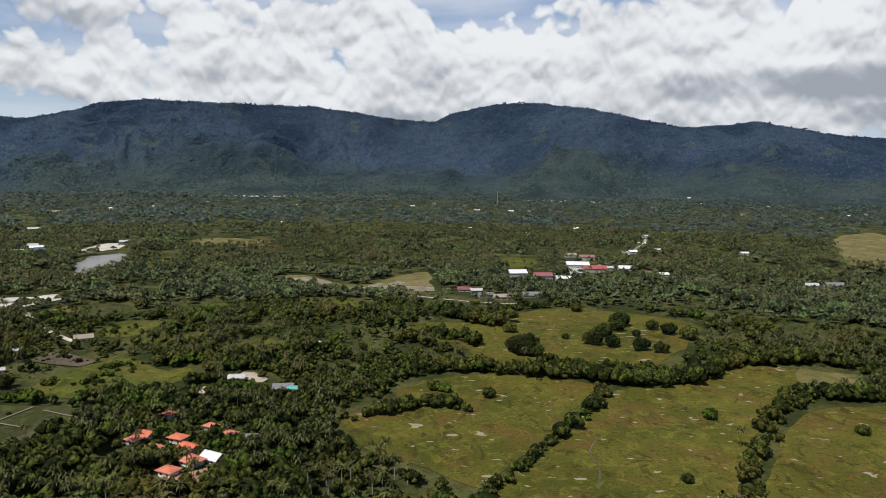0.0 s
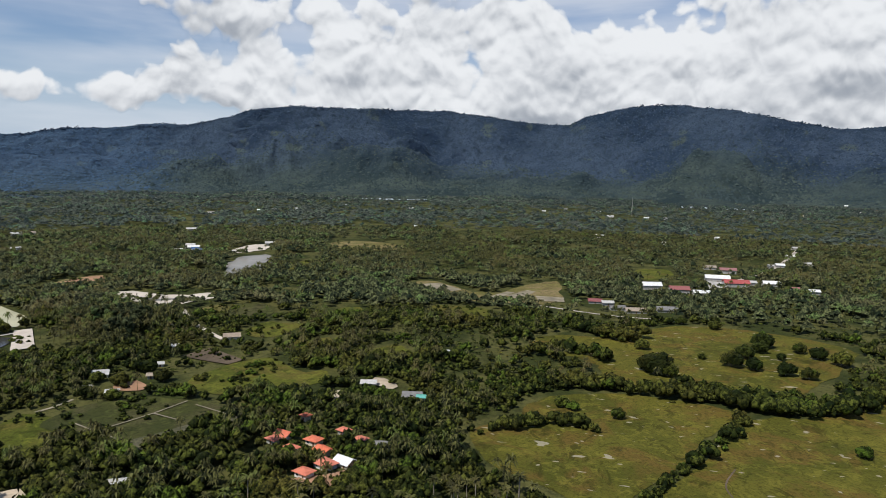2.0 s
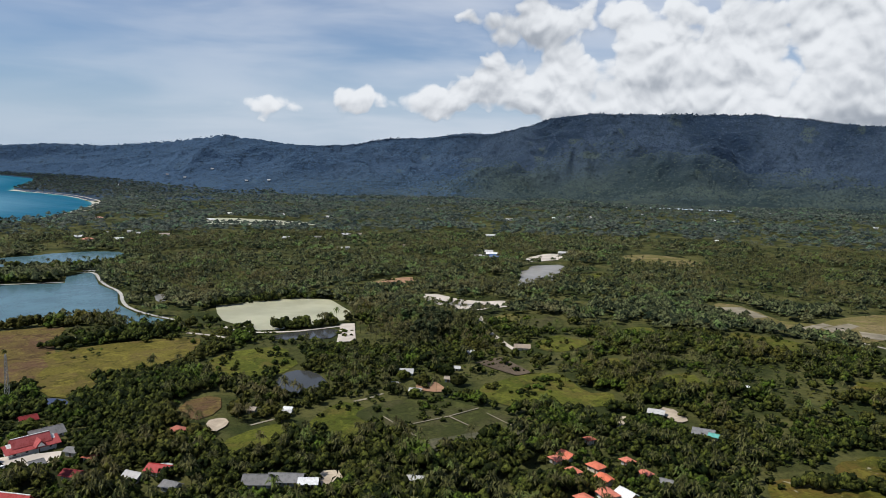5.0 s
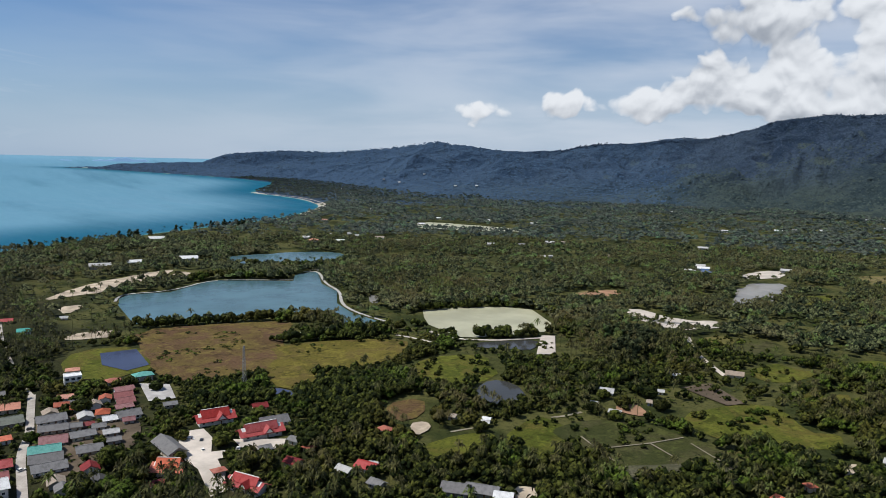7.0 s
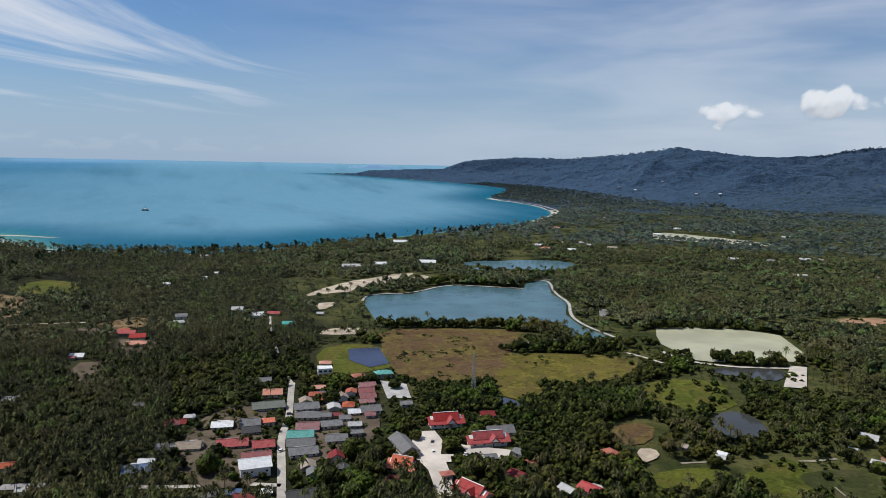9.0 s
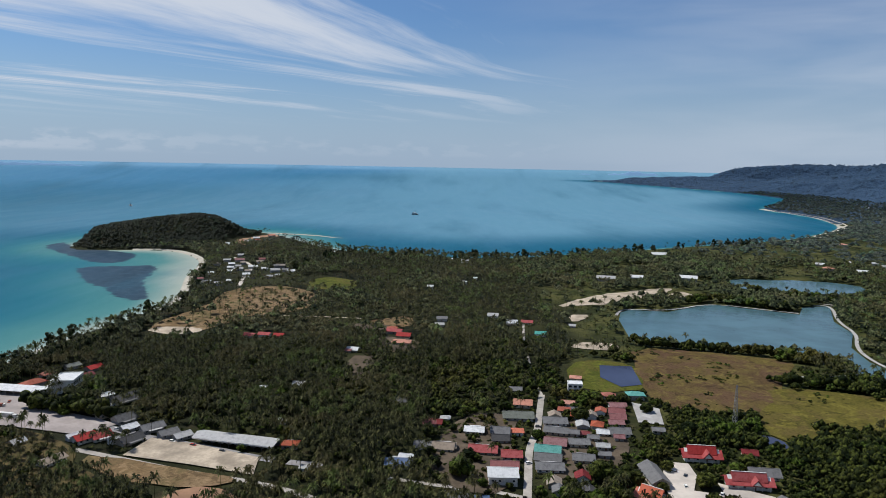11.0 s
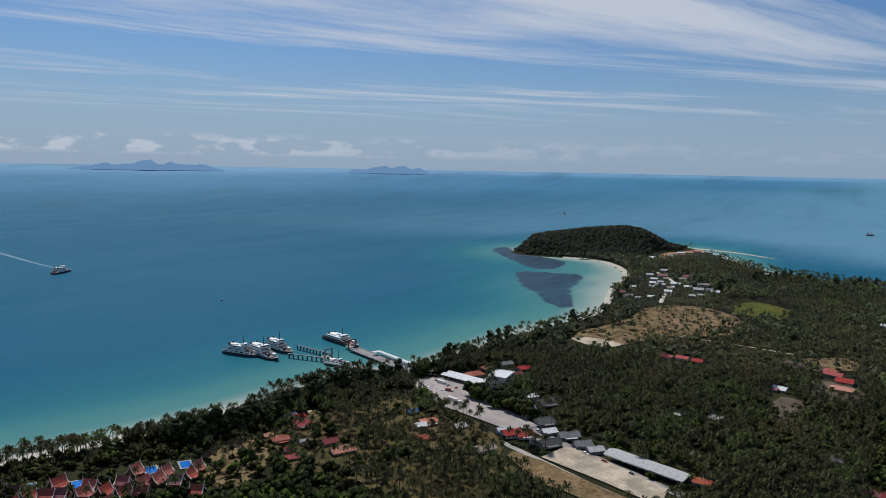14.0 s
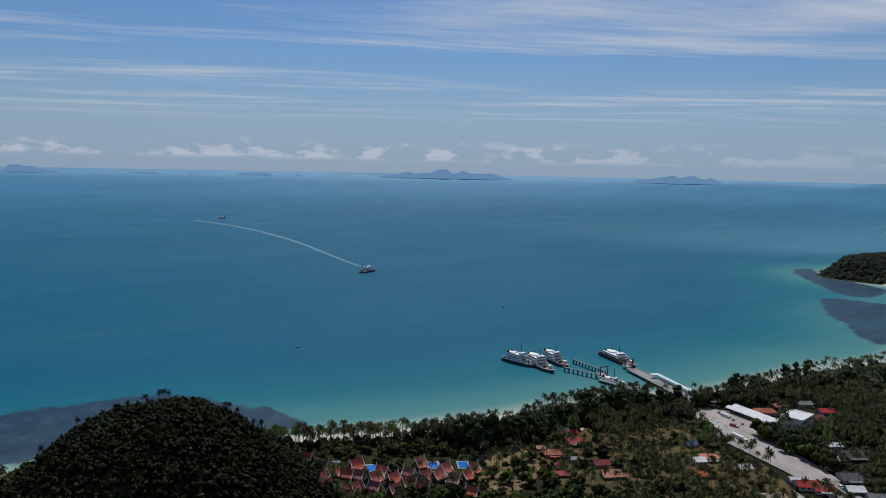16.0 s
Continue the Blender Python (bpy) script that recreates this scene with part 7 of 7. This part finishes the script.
def plant(make, kinds, idx, scale):
    first = []
    for n_, i in enumerate(idx):
        m_ = Matrix.Translation((x[i], y[i], z[i])) @ pose(0, 0, 0, 0, 0, rng.random() * 360) @ Matrix.Diagonal((*scale(i), 1))
        if n_ < kinds:
            first.append(make())
            first[-1].matrix_basis = m_
        else:
            o = copy_thing(first[n_ % kinds], Matrix.Identity(4))
            o.matrix_basis = m_


plant(broadleaf_tree, 8, np.where(single & ~palm)[0], lambda i: (size[i] * 1.15, size[i] * 1.15, size[i] * 1.25))
palm_h = rng.uniform(7.5, 13.5, len(x))
plant(coconut_palm, 6, np.where(single & palm)[0], lambda i: (palm_h[i] * 0.6 + 4.8, palm_h[i] * 0.6 + 4.8, palm_h[i]))

dark = rise(x, y) > 4
gx, gy = np.meshgrid(np.arange(-290, 130, 4.1), np.arange(-620, -250, 4.1))
gx, gy = gx.ravel() + rng.uniform(-1.8, 1.8, gx.size), gy.ravel() + rng.uniform(-1.8, 1.8, gy.size)
gd = shore_distance(gx, gy)
w = (rise(gx, gy) > 4) & (gd > 3) & growable(gx, gy)
gx, gy, gd = gx[w], gy[w], gd[w]
gs = rng.uniform(1.9, 4.2, len(gx))
forest("hill_wood", [crown(5, OCT, 10, 0.26, 0.7, 0.6) for _ in range(10)], gx, gy, ground_height(gx, gy, gd) - 0.3, gs, gs * 1.15, M["hill_leaf"], "brownish woodland covering the near hill, darkened in colour as if backlit", "woodland", smooth=True)
pick = rng.choice(len(gx), 70, replace=False)
hh = rng.uniform(7.5, 10.5, 70)
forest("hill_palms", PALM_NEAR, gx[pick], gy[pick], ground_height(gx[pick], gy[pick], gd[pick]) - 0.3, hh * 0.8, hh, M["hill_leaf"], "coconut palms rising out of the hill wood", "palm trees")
w = ~single & ~palm & ~dark
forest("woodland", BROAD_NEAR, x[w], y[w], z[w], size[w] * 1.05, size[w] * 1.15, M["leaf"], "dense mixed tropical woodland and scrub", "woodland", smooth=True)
w = ~single & palm & ~dark
forest("coconut_grove", PALM_NEAR, x[w], y[w], z[w], palm_h[w] * 0.6 + 4.8, palm_h[w], M["palm_leaf"], "dense grove of coconut palms", "palm grove")
x, y, z, sd, palm, size = rank["mid"]
dark = rise(x, y) > 4
w = ~palm
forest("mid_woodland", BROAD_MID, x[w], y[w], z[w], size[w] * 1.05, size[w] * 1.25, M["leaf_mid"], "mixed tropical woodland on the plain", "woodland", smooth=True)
w = palm
hh = rng.uniform(9, 15, w.sum())
forest("mid_coconut_grove", PALM_MID, x[w], y[w], z[w], hh * 0.6 + 5.5, hh, M["palm_leaf"], "coconut grove on the plain", "palm grove")
x, y, z, sd, palm, size = rank["far"]
dark = (rise(x, y) > 0.8) | ((x < -1500) & (y < -500))
gx, gy = np.meshgrid(np.arange(-2000, -1400, 7.5), np.arange(-850, -320, 7.5))
gx, gy = gx.ravel() + rng.uniform(-3, 3, gx.size), gy.ravel() + rng.uniform(-3, 3, gy.size)
gd = shore_distance(gx, gy)
w = ((rise(gx, gy) > 0.8) | ((gx < -1500) & (gy < -500))) & (gd > 5) & growable(gx, gy)
gx, gy, gd = gx[w], gy[w], gd[w]
gs = rng.uniform(4.6, 6.8, len(gx))
forest("cape_wood", BROAD_MID, gx, gy, ground_height(gx, gy, gd) - 0.6, gs * 0.85, gs * 1.1, M["cape_leaf"], "dark dense woodland covering the cape", "woodland", smooth=True)
w = ~palm & ~dark
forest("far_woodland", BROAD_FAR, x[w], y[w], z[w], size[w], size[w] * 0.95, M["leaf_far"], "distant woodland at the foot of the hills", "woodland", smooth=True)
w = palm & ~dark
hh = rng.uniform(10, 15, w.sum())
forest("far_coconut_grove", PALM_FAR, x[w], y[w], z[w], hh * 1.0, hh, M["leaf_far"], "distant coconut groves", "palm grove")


# woods on the flat coast before the far hills
x, y, sd = scatter(3350, 6600, 23.0, 44.0, 80.0)
w = (mountain_height(x, y)[0] <= 16) & (rng.random(len(x)) < 0.85)
x, y = x[w], y[w]
size = rng.uniform(8, 15, len(x))
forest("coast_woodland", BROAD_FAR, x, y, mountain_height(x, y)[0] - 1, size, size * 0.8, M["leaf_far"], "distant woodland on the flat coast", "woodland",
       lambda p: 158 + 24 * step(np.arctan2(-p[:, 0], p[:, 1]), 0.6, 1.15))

# trees on the slopes of the range, up to its crest
x, y, _ = scatter(3260, 6900, 21.0, -33.0, 80.0)
xb, yb, _ = scatter(6900, 10000, 42.0, 40.0, 80.0)
x, y = np.concatenate([x, xb]), np.concatenate([y, yb])
z, grown = mountain_height(x, y)
w = z > 14
x, y, z = x[w], y[w], z[w]
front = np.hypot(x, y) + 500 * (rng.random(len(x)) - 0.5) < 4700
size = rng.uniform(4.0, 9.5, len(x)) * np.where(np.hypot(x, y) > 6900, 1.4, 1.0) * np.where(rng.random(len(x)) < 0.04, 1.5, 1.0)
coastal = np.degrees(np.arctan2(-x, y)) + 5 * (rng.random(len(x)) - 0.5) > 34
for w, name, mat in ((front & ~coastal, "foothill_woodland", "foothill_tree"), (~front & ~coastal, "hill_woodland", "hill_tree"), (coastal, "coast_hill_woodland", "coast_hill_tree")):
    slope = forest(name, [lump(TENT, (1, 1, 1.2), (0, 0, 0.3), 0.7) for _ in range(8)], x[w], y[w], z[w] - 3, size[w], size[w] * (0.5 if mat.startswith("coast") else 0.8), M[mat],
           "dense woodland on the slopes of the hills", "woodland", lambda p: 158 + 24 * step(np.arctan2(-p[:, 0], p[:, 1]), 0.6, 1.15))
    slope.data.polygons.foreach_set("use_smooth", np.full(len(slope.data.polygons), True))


# tall trees along the crest of the range
ca = rng.uniform(-33, 46, 900)
cr = 6200 + 3600 * step(ca, 44, 70) + 500 * (ripple(ca * 10, ca * 0, 60, 9, 3) - 0.5) - 30 * rng.random(900)
x, y = -np.sin(np.radians(ca)) * cr, np.cos(np.radians(ca)) * cr
size = rng.uniform(6, 16, 900) * (0.5 + ripple(ca * 10, ca * 0, 18, 3, 2))
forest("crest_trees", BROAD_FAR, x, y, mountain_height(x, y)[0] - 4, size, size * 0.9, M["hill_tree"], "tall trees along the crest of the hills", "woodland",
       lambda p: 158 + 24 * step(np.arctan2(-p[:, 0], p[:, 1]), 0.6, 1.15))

# hedges and lone bushes on the pastures
def hedge(pts, gap, size_, name="hedge", leaves="leaf", wide=0.5):
    p = rounded(pts, False)
    seg = np.hypot(*np.diff(p, axis=0).T)
    u = np.arange(0, seg.sum(), gap * 1.1)
    c = np.concatenate([[0], np.cumsum(seg)])
    hx, hy = np.interp(u, c, p[:, 0]), np.interp(u, c, p[:, 1])
    hx, hy = hx + rng.normal(size=len(u)) * size_ * wide, hy + rng.normal(size=len(u)) * size_ * wide
    s = size_ * rng.uniform(0.4, 1.25, len(u))
    forest(name, [crown(6, ICO, 30, 0.2, 0.55, 0.66) for _ in range(4)], hx, hy, np.full(len(u), LAND), s, s * 1.2, M[leaves], "uneven hedge of dark green trees and bushes", "hedge", smooth=True)


hedge([(8, 300), (34, 342), (52, 378)], 3.2, 3.2)
hedge([(56, 382), (80, 425), (92, 450), (100, 470)], 3.2, 4.4)
hedge([(16, 508), (50, 498), (75, 497), (102, 484), (130, 480), (160, 486), (190, 520), (215, 542), (255, 548), (290, 560)], 3.0, 6.4)
hedge([(126, 302), (140, 332), (160, 368), (183, 412), (206, 446), (228, 470)], 3.4, 4.6)
hedge([(228, 470), (258, 466), (290, 460), (320, 470)], 3.4, 5.6)
hedge([(-60, 400), (-30, 425), (-10, 430), (5, 420)], 3.2, 5.0)
hedge([(-22, 700), (4, 680), (32, 650), (48, 664)], 2.6, 6.5)
hedge([(-40, 590), (-18, 605), (0, 600), (15, 580)], 3.2, 6.0)
hedge([(-756, 208), (-742, 251), (-724, 313), (-703, 374), (-690, 400)], 2.4, 6.0, wide=0.45)
hedge([(-700, 345), (-690, 378), (-665, 388), (-652, 384)], 2.6, 5.5)
hedge([(-622, 302), (-612, 329), (-606, 361), (-602, 393), (-600, 430)], 2.4, 6.5)
hedge([(-1000, 360), (-1022, 395), (-985, 442), (-955, 478)], 2.6, 6.5)
hedge([(-1095, 485), (-1070, 515), (-1044, 540), (-1023, 574)], 2.8, 7.0)
hedge([(-556, 462), (-546, 458)], 2.5, 4.0)
hedge([(-532, 480), (-524, 492), (-518, 508)], 2.2, 6.0)
hedge([(-512, 522), (-505, 536)], 2.6, 4.0)
hedge([(-668, 500), (-648, 578), (-612, 640), (-560, 622), (-520, 600), (-500, 560)], 3.2, 6.0)


def bush(x_, y_, s):
    ob = copy_thing(BUSH, Matrix.Identity(4))
    ob.matrix_basis = pose(x_, y_, LAND, 0, 0, rng.random() * 360) @ Matrix.Diagonal((s, s, s * 1.1, 1))


BUSH = broadleaf_tree()
BUSH.name = "pasture_tree"
tagged(BUSH, "round dark green tree alone in the pasture", "tree", "pasture trees")
BUSH.matrix_basis = pose(53, 557, LAND) @ Matrix.Diagonal((12, 12, 12, 1))
for bx, by, bs in ((92, 611, 3.5), (112, 594, 8), (127, 624, 7.5), (127, 588, 6.5), (150, 668, 9), (144, 647, 7), (177, 655, 6), (156, 626, 4), (148, 578, 7), (163, 572, 6), (188, 637, 7), (200, 620, 8), (45, 630, 6),
                   (151, 419, 4.5), (60, 552, 7), (45, 562, 8), (90, 520, 5), (-15, 460, 5), (-8, 456, 4), (20, 448, 4.5), (110, 330, 3), (-31, 600, 5), (-21, 622, 4), (230, 400, 4), (76, 512, 4), (90, 745, 5), (120, 730, 6)):
    bush(bx, by, bs)

# great shade trees in the village and the temple yard
for bx, by, bs in ((-420, 17, 8), (-418, 102, 8), (-408, 115, 8.5), (-521, 108, 7), (-483, 72, 4.5), (-454, 104, 4), (-373, 96, 7), (-389, 78, 7), (-390, 106, 6), (-446, 22, 5), (-542, 53, 5), (-541, 164, 5), (-567, 152, 4.5),
                   (-312, 424, 6), (-332, 427, 5), (-297, 396, 5), (-318, 397, 5), (-348, 432, 6), (-290, 440, 6), (-312, 457, 6.5), (-326, 462, 6), (-338, 412, 4), (-352, 310, 5), (-372, 300, 6), (-336, 306, 5),
                   (-411, 162, 6), (-433, 146, 4.5), (-405, 135, 3.5), (-386, 158, 5), (-366, 120, 6), (-384, 91, 6), (-379, 204, 8), (-430, 190, 5), (-496, 181, 6), (-503, 205, 6), (-476, 220, 6), (-440, 200, 6)):
    bush(bx, by, bs)
hedge([(-533, -306), (-525, -287), (-517, -268), (-512, -246)], 2.6, 7.5)
hedge([(-546, -380), (-556, -384), (-570, -378)], 3.0, 6.0)
hedge([(-316, -428), (-373, -420), (-443, -400), (-480, -388), (-525, -382)], 3.0, 5.5, "shore_wood", "casuarina", 1.2)
hedge([(-577, -371), (-624, -358), (-696, -350), (-754, -346), (-803, -334)], 4.0, 6.5, "shore_wood", "casuarina", 0.8)
hedge([(-190, -488), (-224, -472), (-262, -453), (-306, -434), (-325, -425)], 1.9, 2.6, "shore_wood", "casuarina", 0.9)
hedge([(-200, -470), (-226, -456), (-255, -440), (-290, -420), (-305, -405)], 2.4, 3.4, "garden_hedge", "leaf", 1.2)
hedge([(-180, -418), (-190, -392), (-215, -376), (-240, -362), (-262, -350), (-280, -352)], 2.0, 3.6, "garden_hedge", "leaf", 1.0)
# young fruit trees in rows
for i in range(5):
    ax, ay, bx, by = -308 + i * 9.0, 500 + i * 0.5, -302 + i * 9.0, 524 - i * 4.5
    hedge([(ax, ay), ((ax + bx) / 2, (ay + by) / 2), (bx, by)], 3.6, 1.5, "orchard_row")
# the palms along the beach before the resort
u = rng.random(150)
line = rounded([(-186, -500), (-222, -482), (-262, -462), (-308, -442), (-345, -436)], False)
c_ = u * (len(line) - 1)
i = c_.astype(int)
q = line[i] + (line[np.minimum(i + 1, len(line) - 1)] - line[i]) * (c_ - i)[:, None] + rng.normal(size=(150, 2)) * 4.0
hh = rng.uniform(8, 12, 150)
forest("beach_palms", [joined([bole(1.0, 0.022, 0.014), flat_fronds(34, 0.42, 0.95, 0.13)]) for _ in range(4)], q[:, 0], q[:, 1], np.full(150, 1.8), hh * 0.95 + 2.5, hh, M["palm_leaf"], "row of coconut palms along the beach", "palm trees")

# tall beach pines along the shore
px_, py_ = [], []
for line, n in (([(-316, -416), (-332, -410), (-352, -405), (-372, -398), (-392, -402), (-420, -400)], 44), ([(-440, -408), (-470, -410), (-495, -402), (-516, -384)], 40), ([(-596, -388), (-640, -380), (-700, -378), (-780, -370)], 9), ([(-1440, -60), (-1430, 60), (-1440, 170), (-1560, 390), (-1700, 620), (-1800, 800)], 60),
                ([(-850, -345), (-960, -335), (-1060, -350), (-1200, -395)], 12), ([(-1200, -250), (-1350, -220), (-1450, -200), (-1430, -80)], 36), ([(-440, 560), (-420, 600), (-400, 560), (-390, 520)], 40)):
    p = rounded(line, False)
    u = rng.random(n) * (len(p) - 1)
    i = u.astype(int)
    q = p[i] + (p[np.minimum(i + 1, len(p) - 1)] - p[i]) * (u - i)[:, None] + rng.normal(size=(n, 2)) * 6
    px_.append(q[:, 0]), py_.append(q[:, 1])
qx, qy = np.concatenate(px_), np.concatenate(py_)
w = growable(qx, qy) & (shore_distance(qx, qy) > 5)
qx, qy = qx[w], qy[w]
qh = rng.uniform(12, 22, len(qx)) * np.where((qx > -530) & (qy < -370), 1.1, 1.0)
forest("beach_pines", PINE, qx, qy, np.full(len(qx), LAND), qh * 0.95, qh, M["casuarina"], "tall dark feathery beach pines along the shore", "pine trees")

# bushes that have come up in the clearings
bx_, by_ = [], []
for p, hard in OPEN:
    m_ = p.mean(0)
    if hard or not (m_[1] > 280 and m_[0] < -120 and math.hypot(*m_) < 1100) or (-740 < m_[0] < -540 and m_[1] < 400):
        continue
    lo, hi = p.min(0), p.max(0)
    n = int((hi - lo).prod() / 70)
    a, b = rng.uniform(lo[0], hi[0], n), rng.uniform(lo[1], hi[1], n)
    w = inside(a, b, p) & (ripple(a, b, 30, 97, 2) > 0.54)
    bx_.append(a[w]), by_.append(b[w])
qx, qy = np.concatenate(bx_), np.concatenate(by_)
qs = rng.uniform(0.8, 3.4, len(qx)) ** 1.1
forest("clearing_bushes", BROAD_NEAR, qx, qy, np.full(len(qx), LAND), qs, qs * 0.9, M["leaf"], "round green bushes scattered over the clearings", "bushes", smooth=True)

# the wood goes on below the viewpoint
x, y, sd = scatter(14, 270, 11.5, -101.0, 260.0)
w = rng.random(len(x)) < density(x, y)
x, y, sd = x[w], y[w], sd[w]
size = rng.uniform(3.5, 6.5, len(x))
forest("hollow_woodland", BROAD_MID, x, y, ground_height(x, y, sd) - 0.2, size, size * 1.1, M["leaf"], "mixed woodland and scrub on the plain", "woodland", smooth=True)

# low scrub between the trees and over the marsh
sx_, sy_, sd_ = [], [], []
for r0, r1, gap in ((280, 760, 9.0), (760, 1100, 13.0)):
    a, b, c_ = scatter(r0, r1, gap)
    sx_.append(a), sy_.append(b), sd_.append(c_)
MARSH = [(-740, 200), (-711, 246), (-700, 322), (-680, 353), (-602, 358), (-568, 409), (-520, 368), (-518, 308), (-477, 235), (-546, 210), (-637, 190)]
mx, my = rng.uniform(-740, -480, 900), rng.uniform(190, 410, 900)
w = inside(mx, my, np.array(MARSH, float)) & (ripple(mx, my, 45, 91, 3) > 0.56)
sx_.append(mx[w]), sy_.append(my[w]), sd_.append(np.full(w.sum(), 200.0))
qx, qy, qd = np.concatenate(sx_), np.concatenate(sy_), np.concatenate(sd_)
qs = rng.uniform(0.8, 2.6, len(qx))
forest("scrub", [crown(3, TENT, 3, 0.35, 0.7, 0.7, 0.3) for _ in range(6)], qx, qy, ground_height(qx, qy, qd) - 0.2, qs * 1.3, qs, M["leaf"], "low green scrub and weeds between the trees", "scrub", smooth=True)
